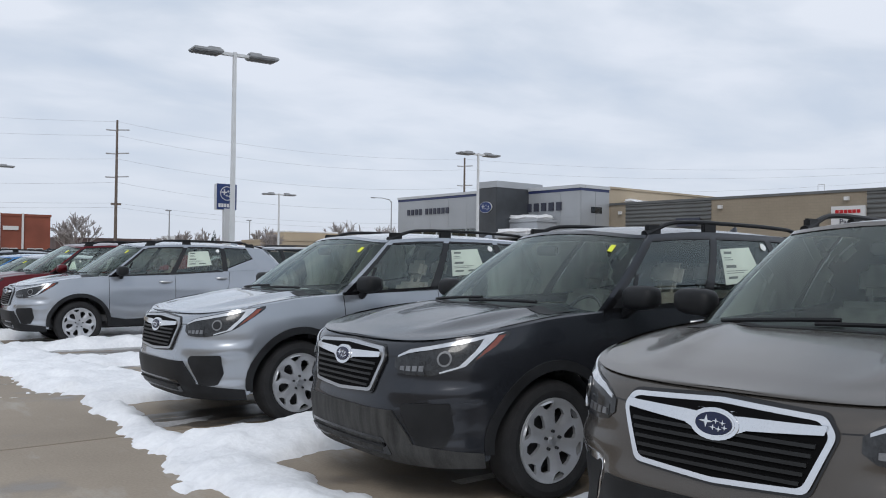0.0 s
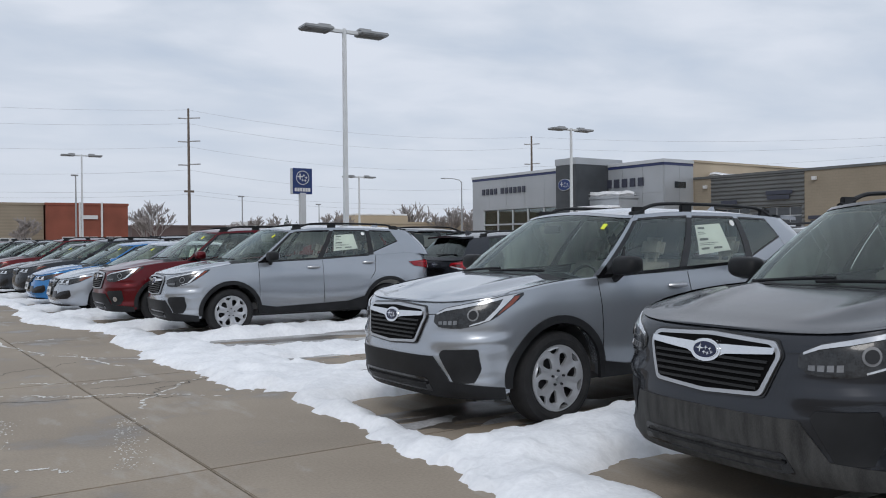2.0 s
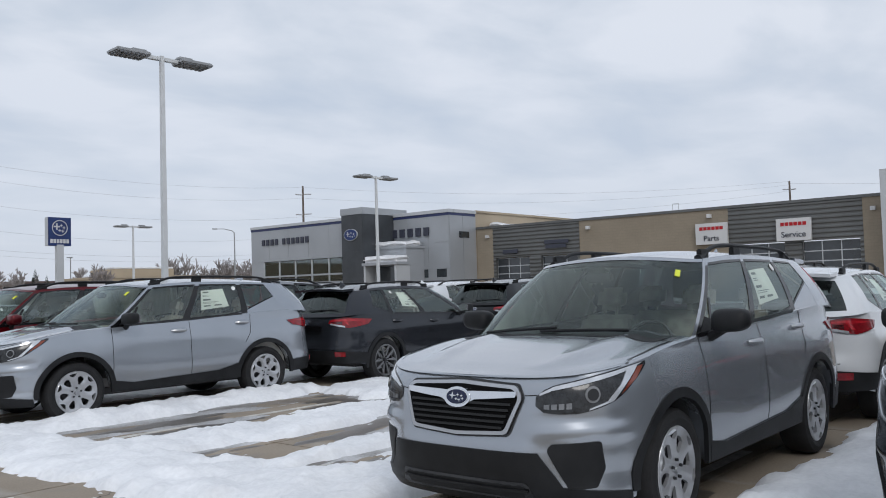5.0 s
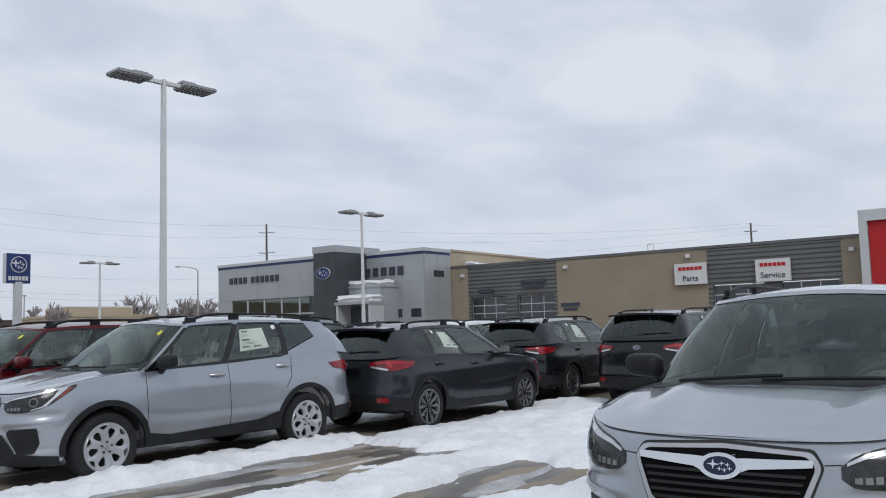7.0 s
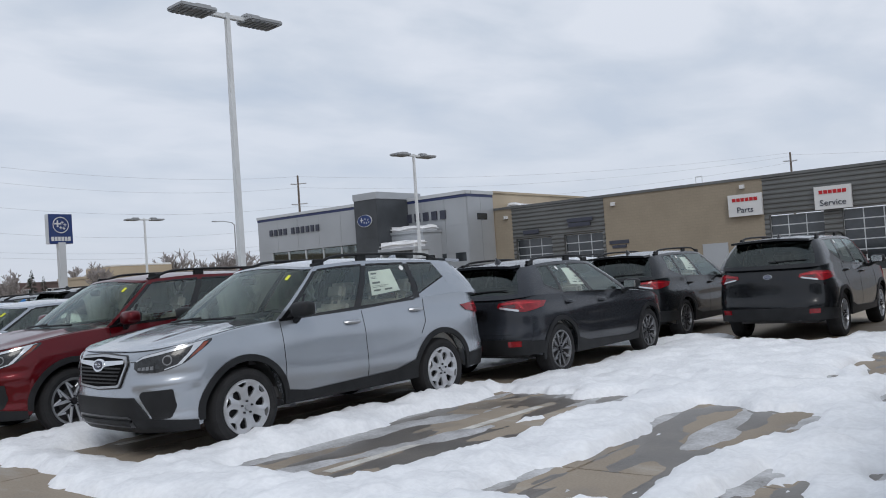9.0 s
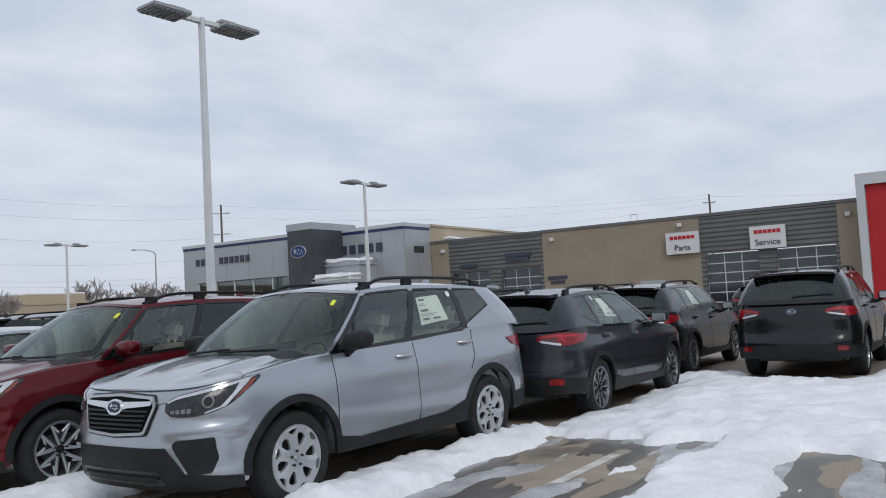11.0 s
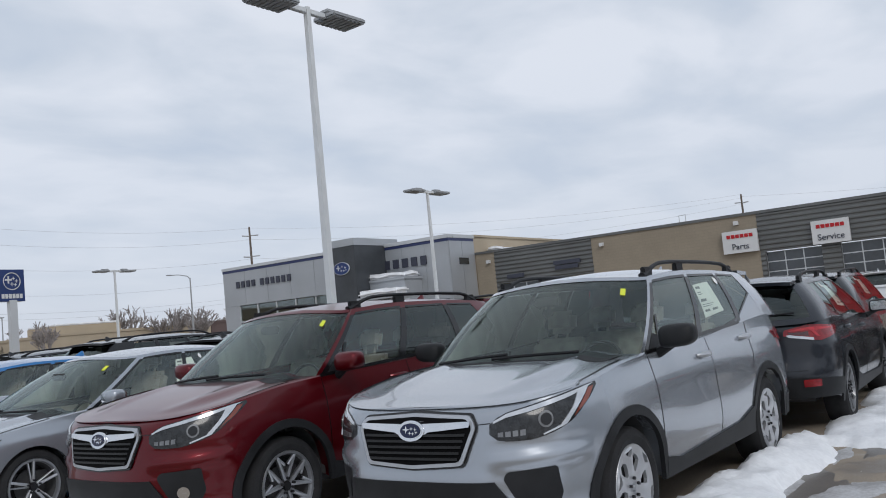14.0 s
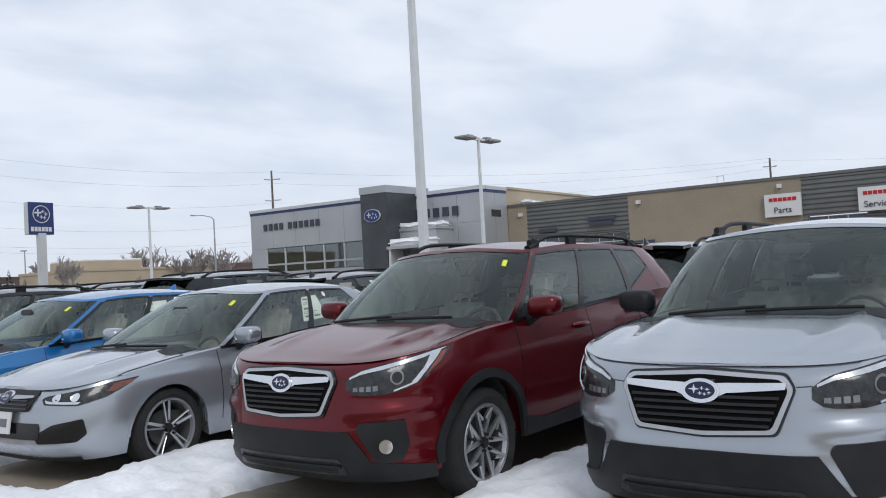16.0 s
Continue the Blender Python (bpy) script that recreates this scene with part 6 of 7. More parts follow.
def panel_grid(parent, lx, ly0, ly1, z0, z1, nw, nh, mat, holes=()):
    """Flat metal panels on a wall that faces -x, with open joints between them."""
    w, h = (ly1 - ly0) / nw, (z1 - z0) / nh
    for i in range(nw):
        for j in range(nh):
            a, b, c, d = ly0 + i * w, ly0 + (i + 1) * w, z0 + j * h, z0 + (j + 1) * h
            if any(a < q1 - 0.1 and b > q0 + 0.1 and c < r1 - 0.1 and d > r0 + 0.1 for q0, q1, r0, r1 in holes):
                continue
            bpart("panel", box((lx - 0.04, a + 0.012, c + 0.012), (lx - 0.003, b - 0.012, d - 0.012)), mat, parent)


def build_showroom():
    s = empty("showroom_building")
    tagged(s, "grey metal-panelled car showroom with blue roof stripe", "building")
    # left wing with its window band
    SITE[0] = WING
    for a, b, c, d in ((0.3, 1.0, 0, 7.4), (12.2, 14.0, 0, 7.4), (1.0, 12.2, 4.45, 7.4), (1.0, 12.2, 0, 2.4)):
        bwall("wall", 0, 0.4, a, b, c, d, M["panel"], s)
    panel_grid(s, 0, 0.4, 14.0, 4.45, 7.4, 5, 1, M["panel"])
    bwall("panel", -0.04, -0.003, 12.2, 14.0, 0.1, 4.44, M["panel"], s)
    bwall("stripe", -0.06, 0.42, 0.3, 14.02, 7.4, 7.62, M["stripe"], s, "dark blue stripe")
    bwall("coping", -0.12, 0.5, 0.27, 14.05, 7.62, 7.86, M["panel_light"], s)
    bwall("roof", 0.42, 26, -2.2, 14.0, 7.0, 7.3, M["panel"], s)
    bwall("wall", 0.4, 26, 13.6, 14.0, 0, 7.4, M["panel"], s)
    bwall("back_wall", 5.5, 5.7, 0.3, 13.6, 0, 7.0, M["tan_stucco"], s)
    for i in range(5):
        y0, y1 = 1.0 + i * 2.24, 1.0 + (i + 1) * 2.24
        for z0, z1 in ((2.45, 2.95), (3.1, 4.4)):
            pane = bwall("pane", 0.08, 0.10, y0 + 0.06, y1 - 0.06, z0, z1, M["shop_glass"], s)
            pane.visible_shadow = False
    for i in range(6):
        y = 1.0 + i * 2.24
        bwall("mullion", -0.03, 0.2, y - 0.04, y + 0.04, 2.4, 4.45, M["panel_light"], s)
    bwall("transom", -0.04, 0.2, 1.0, 12.2, 2.95, 3.1, M["panel"], s)
    # dark entrance pylon
    t = bwall("pylon", -1.2, 4.3, -2.25, 0.28, 0, 7.9, M["dark_tile"], s, "dark tiled entrance pylon")
    for k in range(5):
        bwall("tile", -1.22, -1.203, -2.22, 0.25, 0.1 + k * 1.56, 1.63 + k * 1.56, M["dark_tile"], t)
    bwall("pylon_cap", -1.26, 4.3, -2.31, 0.34, 7.9, 8.45, M["panel"], s, "grey cap")
    mt = Matrix.Translation((-1.26, -0.9, 6.2)) @ Matrix.Rotation(radians(90), 4, "Y") @ Matrix.Diagonal((0.62, 1.0, 1, 1))
    bm = bmesh.new()
    bmesh.ops.create_cone(bm, cap_ends=True, segments=40, radius1=0.80, radius2=0.80, depth=0.10, matrix=mt)
    em = bpart("emblem", bm, M["panel_light"], s, "oval emblem with pale rim")
    bm = bmesh.new()
    bmesh.ops.create_cone(bm, cap_ends=True, segments=40, radius1=0.74, radius2=0.74, depth=0.06, matrix=Matrix.Translation((-0.04, 0, 0)) @ mt)
    bpart("emblem_field", bm, M["sign_blue"], em)
    for dy, dz, r in ((0.30, 0.06, 0.20), (-0.10, 0.14, 0.09), (-0.40, 0.05, 0.09), (0.02, -0.15, 0.09), (-0.25, -0.18, 0.09), (-0.48, -0.12, 0.07)):
        bwall("emblem_star", -1.345, -1.334, -0.9 + dy - r * 0.25, -0.9 + dy + r * 0.25, 6.2 + dz - r, 6.2 + dz + r, M["panel_light"], em)
        bwall("emblem_star", -1.3445, -1.3345, -0.9 + dy - r, -0.9 + dy + r, 6.2 + dz - r * 0.18, 6.2 + dz + r * 0.18, M["panel_light"], em)
    # raised lettering as plain bars, a bar a letter
    y = 12.35
    for k in range(11):
        if k != 4:
            bwall("letter_bar", -0.16, -0.045, y - 0.42, y - 0.06, 5.98, 6.54, M["letters"], s)
        y -= 0.64 if k != 4 else 0.40
    SITE[0] = BLD
    # right wing
    bwall("wall", 0, 3.4, -10.8, -2.2, 0, 7.2, M["panel"], s)
    panel_grid(s, 0, -10.8, -2.3, 3.0, 7.2, 4, 2, M["panel"])
    panel_grid(s, 0, -10.8, -8.3, 0.1, 3.0, 1, 1, M["panel"])
    # the return that faces the service wing
    for i in range(2):
        for j in range(2):
            bwall("panel", 0.05 + i * 1.7, 1.72 + i * 1.7, -10.84, -10.803, 0.1 + j * 3.4, 3.48 + j * 3.72, M["panel"], s)
    bwall("stripe", -0.06, 0.42, -10.85, -2.2, 7.2, 7.42, M["stripe"], s, "dark blue stripe")
    bwall("coping", -0.12, 0.5, -10.88, -2.17, 7.42, 7.68, M["panel_light"], s)
    bwall("stripe", 0.44, 3.4, -10.85, -10.5, 7.2, 7.42, M["stripe"], s, "dark blue stripe")
    bwall("coping", 0.52, 3.45, -10.9, -10.5, 7.42, 7.68, M["panel_light"], s)
    y = -3.9
    for k in range(6):
        bwall("letter_bar", -0.18, -0.045, y - 0.60, y - 0.10, 5.68, 6.36, M["letters"], s)
        y -= 0.86
    # porch volumes with snow on top
    bwall("vestibule", -2.2, -0.05, -8.2, -3.7, 0, 4.72, M["panel"], s)
    bwall("canopy_edge", -2.3, -0.05, -8.3, -3.6, 4.72, 4.90, M["panel"], s)
    bwall("porch", -3.8, -2.25, -8.6, -8.4, 0, 3.4, M["panel_light"], s)
    bwall("porch", -3.8, -2.25, -5.3, -5.1, 0, 3.4, M["panel_light"], s)
    bwall("porch_roof", -3.9, -2.22, -8.7, -5.0, 3.4, 3.62, M["panel"], s)
    bwall("entrance_glass", -2.35, -2.25, -8.4, -5.3, 0.05, 3.3, M["door_glass"], s, "dark glass entrance doors")
    bwall("window", -0.06, -0.02, -8.6, -7.0, 2.35, 3.0, M["door_glass"], s, "small dark window")
    bwall("window", -0.06, -0.02, -10.5, -9.5, 2.35, 3.0, M["door_glass"], s, "small dark window")
    bwall("window", 1.2, 2.5, -10.87, -10.83, 5.45, 5.95, M["door_glass"], s, "small dark window")
    # tan rear hall
    bwall("rear_hall", 3.45, 26, -10.8, -2.2, 0, 7.55, M["tan_stucco"], s, "tan stucco rear hall")
    bwall("coping", 3.46, 26.1, -10.9, -10.5, 7.55, 7.72, M["tan_stucco"], s)
    for nm, x0, x1, y0, y1, z, h in (("roof_snow", -2.3, -0.2, -8.3, -3.6, 4.90, 0.40), ("roof_snow", -3.9, -2.25, -8.7, -5.0, 3.62, 0.42), ("roof_snow", 5.0, 12, -12.6, -10.95, 6.3, 0.3)):
        bm = box((x0, y0, z), (x1, y1, z + h), h * 0.45)
        bmesh.ops.subdivide_edges(bm, edges=bm.edges, cuts=3, use_grid_fill=True)
        for v in bm.verts:
            if v.co.z > z + 0.02:
                v.co += Vector((0, 0, 0.26 * noise.noise(v.co * 0.9)))
        ob = bpart(nm, bm, M["snow"], None, "", True)
        tagged(ob, "rounded snow cap lying on the flat canopy", "snow")


def corrugated(parent, lx, ly0, ly1, z0, z1):
    """Horizontal ribbed cladding."""
    vs, fs = [], []
    n = int((z1 - z0) / 0.075)
    for k in range(n + 1):
        z = z0 + (z1 - z0) * k / n
        x = lx - (0.06 if (k // 2) % 2 else 0.0)
        vs += [BLD @ Vector((x, ly0, z)), BLD @ Vector((x, ly1, z))]
    for k in range(n):
        fs.append((2 * k, 2 * k + 1, 2 * k + 3, 2 * k + 2))
    return mesh_ob("ribbed_cladding", vs, fs, M["corrugated"], parent, "grey ribbed metal cladding", False)


def overhead_door(parent, lx, ly0, ly1, top):
    d = bwall("overhead_door", lx - 0.02, lx + 0.05, ly0, ly1, 0, top, M["panel_light"], parent, "sectional door with rows of panes")
    nw, nh = 3, 6
    w, h = (ly1 - ly0) / nw, top / nh
    for i in range(nw):
        for j in range(nh):
            bwall("pane", lx - 0.035, lx - 0.022, ly0 + i * w + 0.035, ly0 + (i + 1) * w - 0.035, j * h + 0.035, (j + 1) * h - 0.035, M["door_glass"], d)


def build_service():
    s = empty("service_building")
    tagged(s, "long tan block service building with ribbed grey bays", "building")
    X = 3.5
    for a, b in ((-12.5, -10.85), (-31.65, -20.4), (-41.0, -39.8)):
        bwall("block_wall", X, X + 0.4, a, b, 0, 6.15, M["tan_block"], s)
    for a, b, doors in ((-20.4, -12.5, ((-15.95, -12.75), (-20.2, -17.0))), (-39.8, -31.65, ((-35.2, -31.95), (-39.6, -36.25)))):
        bwall("bay_wall", X + 0.06, X + 0.4, a, b, 3.75, 6.15, M["corrugated"], s)
        corrugated(s, X, a, b, 3.75, 6.15)
        ys = [a] + [q for d in doors[::-1] for q in d] + [b]
        for y0, y1 in zip(ys[::2], ys[1::2]):
            bwall("bay_pier", X + 0.06, X + 0.4, y0, y1, 0, 3.75, M["corrugated"], s)
            corrugated(s, X, y0, y1, 0.05, 3.75)
        for d0, d1 in doors:
            overhead_door(s, X + 0.25, d0, d1, 3.7)
    bwall("coping", X - 0.08, X + 0.5, -41.0, -10.85, 6.15, 6.33, M["corrugated"], s, "dark metal coping")
    bwall("roof", X + 0.4, X + 28, -41.0, -10.95, 5.8, 6.0, M["corrugated"], s)
    bwall("side_door", X - 0.05, X - 0.004, -29.2, -27.5, 0, 2.25, M["panel"], s, "plain grey steel door")
    bwall("notice_bar", X - 0.06, X - 0.004, -22.2, -20.7, 2.75, 3.0, M["letters"], s)
    bwall("notice_bar", X - 0.06, X - 0.004, -22.0, -20.9, 2.45, 2.66, M["letters"], s)
    for a, b, z in ((-14.9, -13.5, 4.2), (-19.5, -17.4, 4.75), (-19.3, -17.5, 4.4)):
        bwall("sign_bar", X - 0.16, X - 0.07, a, b, z - 0.14, z + 0.14, M["letters"], s)
    for y, z in ((-21.2, 5.6), (-12.0, 5.5), (-30.4, 5.75), (-40.4, 5.45)):
        l = bwall("wall_light", X - 0.22, X - 0.004, y - 0.14, y + 0.14, z - 0.12, z + 0.12, M["sign_white"], s, "small white wall light")
    for nm, a, b, z0, z1, word in (("parts", -31.65, -29.5, 3.85, 5.25, "Parts"), ("service", -36.9, -34.8, 3.78, 5.18, "Service")):
        sg = bwall("wall_sign", X - 0.32, X - 0.10, a, b, z0, z1, M["sign_white"], s, "white sign box with a red bar above dark lettering")
        for k in range(6):
            w = (b - a - 0.5) / 6
            bwall("brand_bar", X - 0.345, X - 0.322, a + 0.25 + k * w + 0.02, a + 0.25 + (k + 1) * w - 0.03, z1 - 0.46, z1 - 0.24, M["sign_red"], sg)
        text_mesh("sign_word", word, 0.52, BLD @ pose(X - 0.345, (a + b) / 2, z0 + 0.38, 90, 0, -90), M["letters"], sg)
    # red portal of the next showroom
    p = empty("red_portal")
    tagged(p, "bright red showroom portal with a grey metal frame", "building")
    bwall("frame", 2.4, 4.6, -41.5, -41.05, 0, 7.6, M["panel_light"], p, "light grey frame")
    bwall("frame", 2.4, 4.6, -56, -41.5, 6.95, 7.6, M["panel_light"], p, "light grey frame")
    for k in range(6):
        bwall("panel", 2.65, 2.9, -41.52 - (k + 1) * 2.4, -41.52 - k * 2.4 - 0.012, 0.3, 6.94, M["sign_red"] if k < 3 else M["panel"], p, "red panel" if k < 3 else "grey panel")
    bwall("base", 2.7, 4.6, -56, -41.5, 0, 0.3, M["panel"], p)
    bm = bmesh.new()
    for a, b in (((12, -24, 6.0), (12, -24, 7.6)), ((12, -24.5, 6.0), (12, -24.5, 7.6)), ((12, -24, 7.6), (12, -24.5, 7.6)), ((12, -24, 7.0), (12, -24.5, 7.0))):
        add_tube(bm, a, b, 0.03)
    bpart("roof_ladder", bm, M["pole_white"], s)


M["shop_glass"] = glass("shop_glass", (0.60, 0.66, 0.66), 2.6)
build_showroom()
build_service()


# ---- poles, sign, wires ----
def lot_lamp(x, y, top, label):
    """White square pole with two flat heads on short arms."""
    p = empty("parking_lot_lamp", pose(x, y, 0))
    tagged(p, label, "street lamp", "parking lot lamps")
    q = part("base", box((-0.28, -0.28, 0), (0.28, 0.28, 0.75), 0.03), M["concrete"], p, "concrete base")
    vs = []
    for z, h in ((0.75, 0.062), (top, 0.042)):
        vs += [(-h, -h, z), (h, -h, z), (h, h, z), (-h, h, z)]
    mesh_ob("pole", vs, [(0, 1, 5, 4), (1, 2, 6, 5), (2, 3, 7, 6), (3, 0, 4, 7), (4, 5, 6, 7), (3, 2, 1, 0)], M["pole_white"], p, smooth=False)
    for sg in (-1, 1):
        part("arm", box((sg * 0.05, -0.045, top - 0.12), (sg * 0.48, 0.045, top - 0.03), 0.01), M["pole_white"], p)
        bm = bmesh.new()
        add_box(bm, (sg * 0.38, -0.27, top - 0.12), (sg * 1.18, 0.27, top - 0.03), 0.025)
        add_box(bm, (sg * 0.38, -0.12, top - 0.04), (sg * 0.76, 0.12, top + 0.05), 0.03)
        h = part("lamp_head", bm, M["lamp_head"], p, "flat grey lamp head")
        for k in range(7):
            x0 = sg * (0.44 + k * 0.102)
            part("lens_rib", box((x0, -0.23, top - 0.135), (x0 + sg * 0.06, 0.23, top - 0.118)), M["lamp_head"], h)
    return p


lot_lamp(8.46, 22.6, 6.95, "tall white parking lot lamp with two heads")
lot_lamp(24.74, 33.5, 6.65, "white twin-headed lamp before the showroom")
lot_lamp(23.9, 55.3, 5.95, "white twin-headed lamp far down the lot")
lot_lamp(6.7, 58.4, 6.95, "distant white twin-headed lamp over the row")


def street_lamp(x, y, top, label, arm=2.0):
    p = empty("street_lamp", pose(x, y, 0))
    tagged(p, label, "street lamp", "street lamps")
    part("pole", tube((0, 0, 0), (0, 0, top - 0.3), 0.12, 0.07), M["lamp_head"], p, "", True)
    if arm:
        v, f = sweep([(0, 0, top - 0.4), (-0.3, 0, top - 0.1), (-arm * 0.6, 0, top + 0.08), (-arm, 0, top + 0.05)], [0.06, 0.05, 0.045, 0.04])
        mesh_ob("arm", v, f, M["lamp_head"], p)
        part("lamp_head", box((-arm - 0.6, -0.14, top - 0.02), (-arm, 0.14, top + 0.1), 0.03), M["lamp_head"], p)
    else:
        part("lamp_head", box((-0.5, -0.2, top - 0.3), (0.25, 0.2, top - 0.15), 0.03), M["lamp_head"], p)


street_lamp(56.3, 94.6, 9.35, "grey street lamp with one curved arm", 2.4)
street_lamp(33.0, 111.5, 7.8, "thin grey pole lamp beyond the lot", 0)
street_lamp(51.0, 129.5, 7.8, "thin grey pole lamp far beyond the lot", 0)
street_lamp(12.2, 106.0, 9.5, "thin grey pole lamp before the brick building", 0)


def brand_sign():
    p = empty("pole_sign", pose(27.1, 74.4, 0, 0, 0, 6))
    tagged(p, "blue square dealer sign on a grey post", "sign")
    part("post", box((-0.28, -0.2, 0), (0.28, 0.2, 5.9), 0.02), M["panel_light"], p)
    part("box", box((-0.95, -0.05, 5.80), (0.95, 0.5, 8.10), 0.03), M["panel_light"], p, "pale sign box")
    f = part("face", box((-0.95, -0.09, 5.80), (0.95, -0.052, 8.10), 0.01), M["sign_blue"], p, "deep blue face")
    bm = bmesh.new()
    rows = [[bm.verts.new(((0.62 + 0.035 * math.cos(2 * math.pi * j / 6)) * math.cos(2 * math.pi * k / 36), -0.11 + 0.035 * math.sin(2 * math.pi * j / 6), 7.25 + (0.60 + 0.035 * math.cos(2 * math.pi * j / 6)) * math.sin(2 * math.pi * k / 36))) for j in range(6)] for k in range(36)]
    for k in range(36):
        for j in range(6):
            bm.faces.new((rows[k][j], rows[(k + 1) % 36][j], rows[(k + 1) % 36][(j + 1) % 6], rows[k][(j + 1) % 6]))
    part("emblem_ring", bm, M["sign_white"], f)
    for dx, dz, r in ((-0.25, 0.10, 0.26), (0.12, 0.2, 0.12), (0.35, 0.02, 0.12), (0.0, -0.2, 0.12), (0.25, -0.25, 0.12)):
        bm = bmesh.new()
        add_box(bm, (dx - r, -0.115, 7.25 + dz - r * 0.22), (dx + r, -0.094, 7.25 + dz + r * 0.22))
        add_box(bm, (dx - r * 0.22, -0.117, 7.25 + dz - r), (dx + r * 0.22, -0.093, 7.25 + dz + r))
        part("emblem_star", bm, M["sign_white"], f)
    for k in range(6):
        x = -0.80 + k * 0.268
        part("letter_bar", box((x, -0.11, 6.02), (x + 0.21, -0.092, 6.34)), M["sign_white"], f)


brand_sign()


def utility_pole(x, y, top, deg=0, arms=3):
    p = empty("utility_pole", pose(x, y, 0, 0, 0, deg))
    tagged(p, "tall weathered wooden utility pole with insulators", "utility pole", "utility poles")
    part("pole", tube((0, 0, 0), (0, 0, top), 0.26, 0.15), M["wood_pole"], p, "", True)
    for k in range(arms):
        z = top - 1.5 - 3.4 * k
        part("insulator", tube((-1.5, 0, z), (-0.15, 0, z), 0.11, 0.09), M["wire"], p, "", True)
        part("insulator", tube((0.15, 0, z + 0.1), (1.7, 0, z + 0.25), 0.09, 0.10), M["wire"], p, "", True)
    part("crossarm", box((-0.7, -0.12, top - 12.3), (0.7, 0.12, top - 12.0)), M["wood_pole"], p)


utility_pole(30.4, 128.8, 21.3)
utility_pole(87.1, 121.5, 19.6)
utility_pole(142.6, 60.8, 17.8, 60, 1)


def wire(p, q, sag):
    pts = []
    for i in range(21):
        u = i / 20
        v = Vector(p).lerp(Vector(q), u)
        pts.append(v - Vector((0, 0, sag * 4 * u * (1 - u))))
    v, f = sweep(pts, [0.015] * 21, 5)
    ob = mesh_ob("power_line", v, f, M["wire"])
    tagged(ob, "thin sagging power line between utility poles", "wire", "power lines")


for k, (dz, sag) in enumerate(((-0.2, 1.6), (-2.2, 1.8), (-5.6, 1.8), (-9.0, 1.9), (-12.0, 1.3), (-12.6, 1.5))):
    wire((-40, 139, 23.0 + dz), (30.4, 128.8, 21.3 + dz), sag)
    wire((30.4, 128.8, 21.3 + dz), (87.1, 121.5, 19.6 + dz * 0.93), sag)
    if k < 3:
        wire((87.1, 121.5, 19.6 + dz * 0.93), (142.6, 60.8, 17.8 + dz * 0.3), sag)
wire((142.6, 60.8, 17.4), (190, -20, 17.4), 1.6)


# ---- the distance ----
def far_building(name, x0, x1, y, depth, h, mat, label, windows=(), trim=None, deg=0):
    b = empty(name, pose(x0, y, 0, 0, 0, deg))
    tagged(b, label, "building")
    w = x1 - x0
    part("wall", box((0, 0, 0), (w, depth, h - 0.3)), mat, b)
    part("parapet", box((-0.1, -0.1, h - 0.3), (w + 0.1, depth + 0.1, h)), trim or mat, b)
    for a, c, z0, z1, n in windows:
        ww = (c - a) / n
        for i in range(n):
            f = part("window", box((a + i * ww + 0.05, -0.09, z0), (a + (i + 1) * ww - 0.05, -0.01, z1)), M["sign_white"], b, "pale framed window")
            part("pane", box((a + i * ww + 0.14, -0.11, z0 + 0.1), (a + (i + 1) * ww - 0.14, -0.092, z1 - 0.1)), M["door_glass"], f)
    return b


brick = far_building("brick_building", 10.6, 20.6, 122.0, 18, 6.9, M["brick"], "red brick office building with pale pilasters", ((1.8, 3.4, 0.8, 2.5, 1), (4.2, 6.2, 0.8, 2.5, 2), (7.2, 9.2, 0.8, 2.5, 2)))
for x in (4.0, 6.7):
    part("pilaster", box((x - 0.12, -0.25, 0), (x + 0.12, -0.003, 7.0)), M["sign_white"], brick)
part("sign_board", box((4.4, -0.2, 4.8), (6.2, -0.003, 5.3)), M["sign_white"], brick, "white sign board with a dark bar")
far_building("tan_building", -34.0, 10.4, 123.0, 16, 6.9, M["tan_block"], "long tan block building with window strips", ((25, 30, 0.8, 2.4, 4), (33.0, 36, 0.8, 2.4, 3), (38.0, 43, 0.8, 2.4, 4), (12, 20, 0.8, 2.4, 6)))
low = far_building("low_building", 26.5, 100.0, 152.0, 20, 4.7, M["brick_dark"], "low dark brick building with white-framed windows", ((9.5, 11.5, 1.6, 3.6, 2), (13.5, 15.5, 1.6, 3.6, 2), (27, 29, 1.6, 3.6, 2), (31, 33, 1.6, 3.6, 2), (42, 44, 1.6, 3.6, 2)))
part("entrance_canopy", box((16.5, -2.5, 3.6), (21.5, -0.003, 5.3), 0.4), M["sign_white"], low, "white rounded entrance canopy")
tan = far_building("shop_building", 47.5, 69.5, 109.5, 14, 4.3, M["tan_stucco"], "low tan shop with a raised roof box")
part("roof_box", box((2.0, 3, 4.3), (10.5, 10, 5.3)), M["tan_stucco"], tan)
part("roof_box_snow", box((2.0, 2.9, 5.3), (10.5, 10, 5.55), 0.1), M["snow"], tan)
far_building("dark_shed", 69.6, 74.0, 109.5, 14, 4.5, M["brick_dark"], "dark brown shed beside the tan shop")


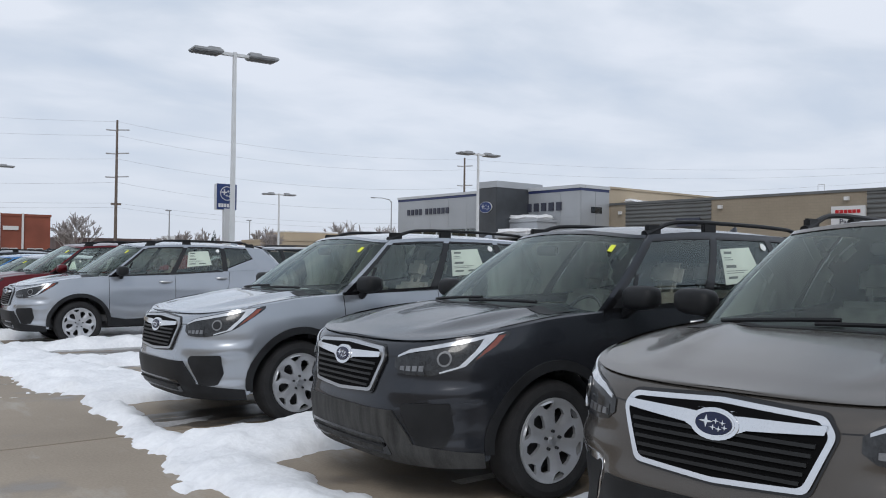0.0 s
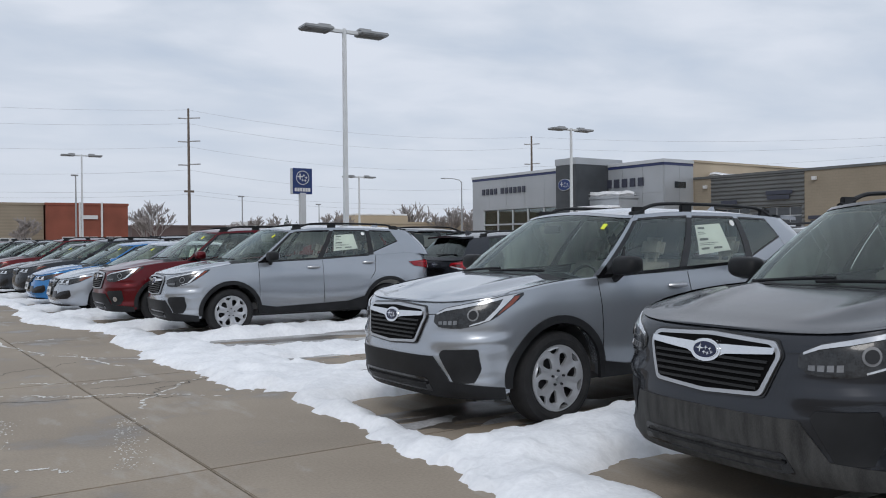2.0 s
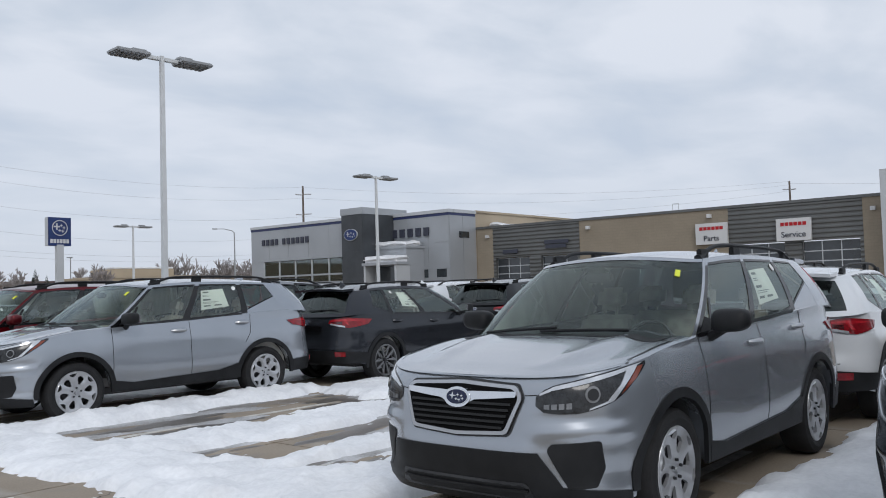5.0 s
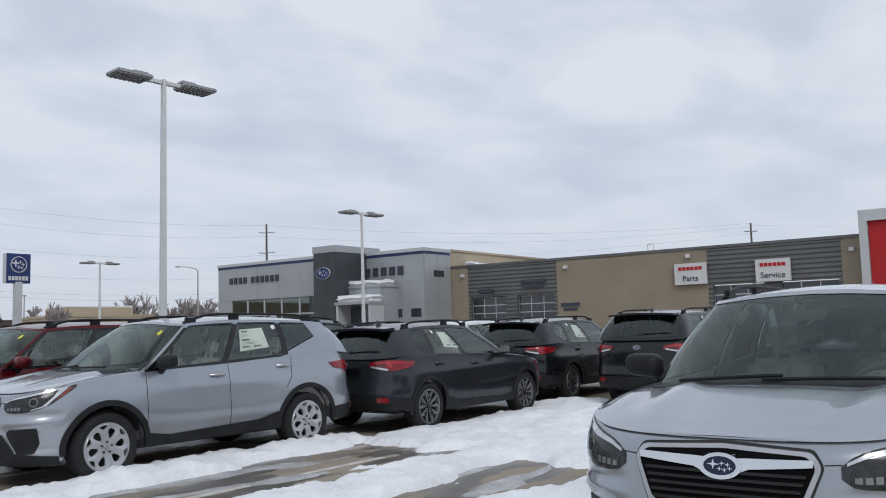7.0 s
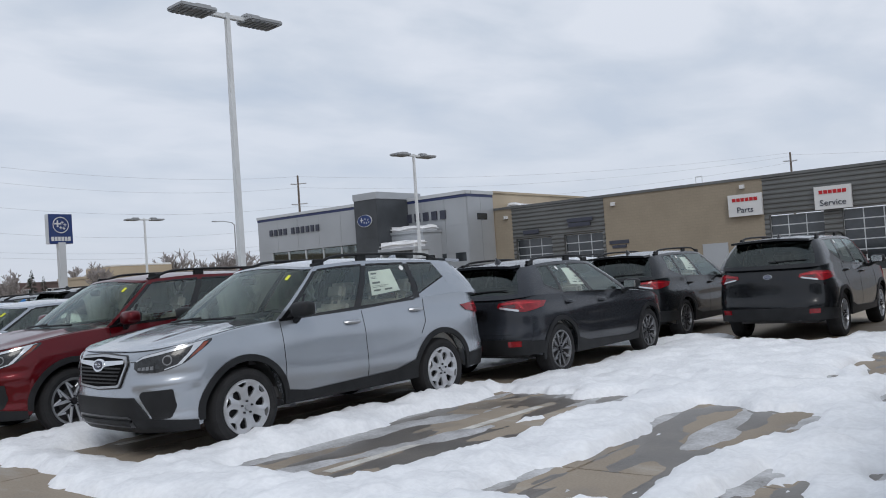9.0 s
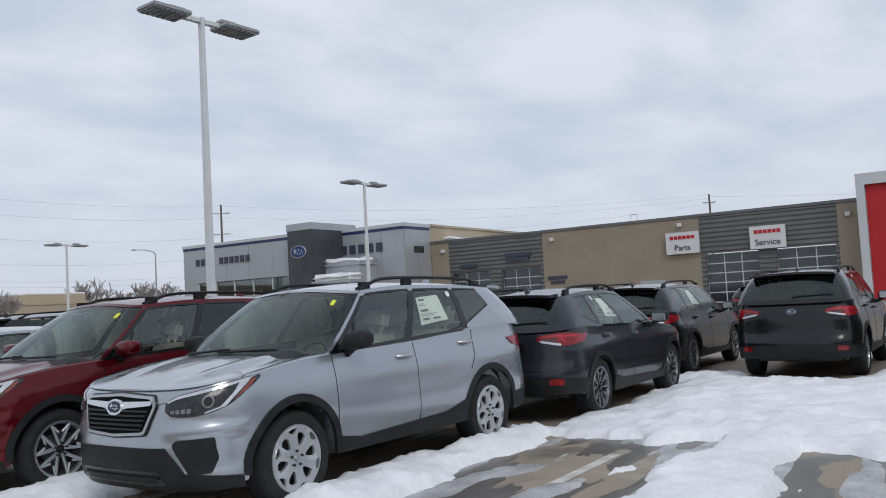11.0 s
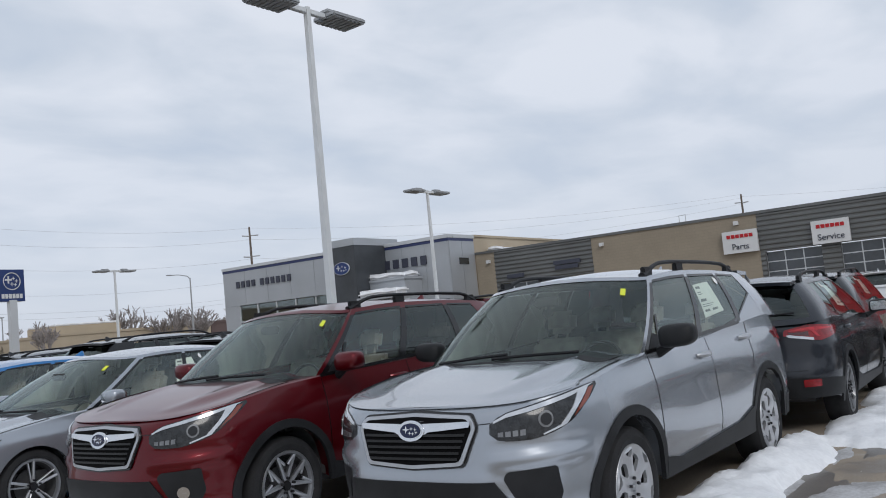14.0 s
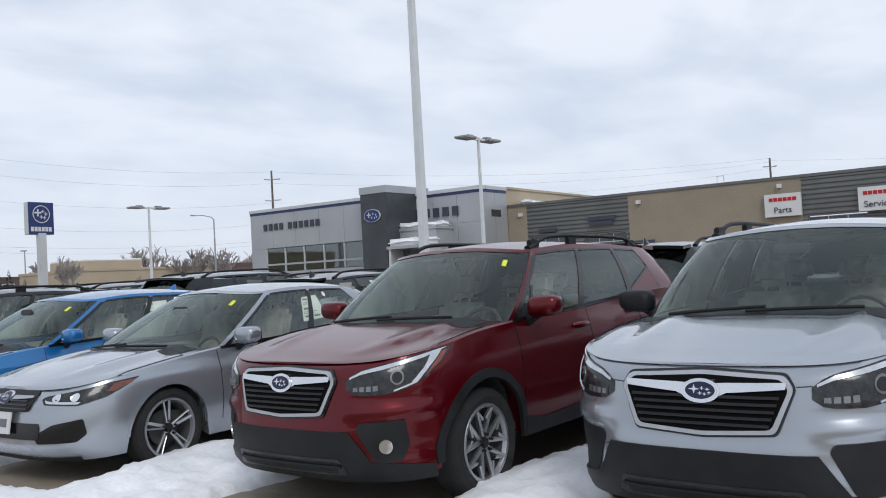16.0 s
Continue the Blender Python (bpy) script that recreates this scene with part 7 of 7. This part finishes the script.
def bare_tree(x, y, h, spread=0.5, label="leafless grey-brown tree with fine twigs", seed=1, stems=1):
    rnd = random.Random(seed)
    t = empty("bare_tree", pose(x, y, 0))
    tagged(t, label, "tree", "bare trees")
    tr, tw = ([], []), ([], [])

    def limb(store, p, q, r0, r1):
        vs, fs = store
        v, f = sweep([p, q], [r0, r1], 4)
        k = len(vs)
        vs += v
        fs += [tuple(i + k for i in g) for g in f]

    def grow(p, d, ln, r, lvl):
        q = p + d * ln
        limb(tr if lvl < 2 else tw, p, q, max(r, 0.045), max(r * 0.65, 0.036))
        if lvl >= 5:
            return
        for _ in range(3 if lvl < 4 else 2):
            e = (d + Vector((rnd.uniform(-1, 1), rnd.uniform(-1, 1), rnd.uniform(-0.25, 0.7))) * spread * 1.5).normalized()
            grow(p + d * ln * rnd.uniform(0.55, 1.0), e, ln * rnd.uniform(0.62, 0.85), r * 0.6, lvl + 1)
    for k in range(stems):
        a = rnd.uniform(0, 6.3)
        d = Vector((math.cos(a) * 0.35 * (stems > 1), math.sin(a) * 0.35 * (stems > 1), 1)).normalized()
        grow(Vector((math.cos(a) * 0.2 * (stems > 1), math.sin(a) * 0.2 * (stems > 1), 0)), d, h * 0.28, h * 0.016, 0)
    mesh_ob("trunk", tr[0], tr[1], M["bark"], t)
    tagged(mesh_ob("crown", tw[0], tw[1], M["bark"], t), kind="stuff")


for i, (x, y, h, st) in enumerate(((61.5, 113.5 - 6, 7.2, 3), (44.5, 103.5, 6.2, 2), (64.0, 104.0, 6.4, 3), (36.0, 118.0, 6.5, 1), (40.5, 119.0, 6.5, 1), (60.5, 116.0, 7.5, 3), (27.5, 141.0, 9.0, 2), (50.0, 124.0, 6.5, 1),
                                   (22.5, 118.0, 6.0, 2), (8.0, 117.5, 5.0, 2), (57.0, 104, 3.6, 3), (53.5, 105, 3.2, 3), (34.0, 104.0, 4.5, 3), (30.5, 106.0, 4.5, 3), (80.0, 118.0, 7.0, 2))):
    bare_tree(x, y, h * 1.15, 0.42, seed=i + 3, stems=st)


def conifer(x, y, h, seed):
    rnd = random.Random(seed)
    t = empty("conifer", pose(x, y, 0))
    tagged(t, "small dark green conifer", "tree", "conifers")
    part("trunk", tube((0, 0, 0), (0, 0, h * 0.9), 0.12, 0.03), M["bark"], t)
    vs, fs = [], []
    for k in range(260):
        z = h * (0.08 + 0.92 * (k / 260))
        r = (h - z) * 0.26 + 0.05
        a = rnd.uniform(0, 6.3)
        p = Vector((math.cos(a) * r, math.sin(a) * r, z - 0.2 * r))
        o, s = Vector((0, 0, z)), Vector((-math.sin(a), math.cos(a), 0)) * r * 0.35
        n = len(vs)
        vs += [o, p + s, p + Vector((0, 0, -0.12)) + p * 0.05, p - s]
        fs.append((n, n + 1, n + 2, n + 3))
    tagged(mesh_ob("crown", vs, fs, M["needles"], t, smooth=False), kind="stuff")


for i, (x, y, h) in enumerate(((36.0, 103.0, 4.9), (37.4, 103.4, 4.2), (47.0, 121, 3.6))):
    conifer(x, y, h, i)


def treeline():
    """A far line of leafless woods along the horizon."""
    rnd = random.Random(9)
    vs, fs = [], []
    for k in range(2600):
        a = rnd.uniform(radians(5), radians(115))
        r = rnd.uniform(240, 300)
        x, y = r * math.cos(a), r * math.sin(a)
        h = rnd.uniform(2.0, 5.0) * (0.7 + 0.5 * noise.noise(Vector((a * 9, 0, 0))))
        w = rnd.uniform(0.3, 1.4)
        n = len(vs)
        dx, dy = -math.sin(a) * w, math.cos(a) * w
        vs += [(x - dx, y - dy, 0), (x + dx, y + dy, 0), (x + dx * 0.6, y + dy * 0.6, h), (x - dx * 0.4, y - dy * 0.4, h * 0.9)]
        fs.append((n, n + 1, n + 2, n + 3))
    ob = mesh_ob("far_woods", vs, fs, M["bark"], smooth=False)
    tagged(ob, "hazy line of leafless woods along the horizon", "woods", kind="stuff")


treeline()
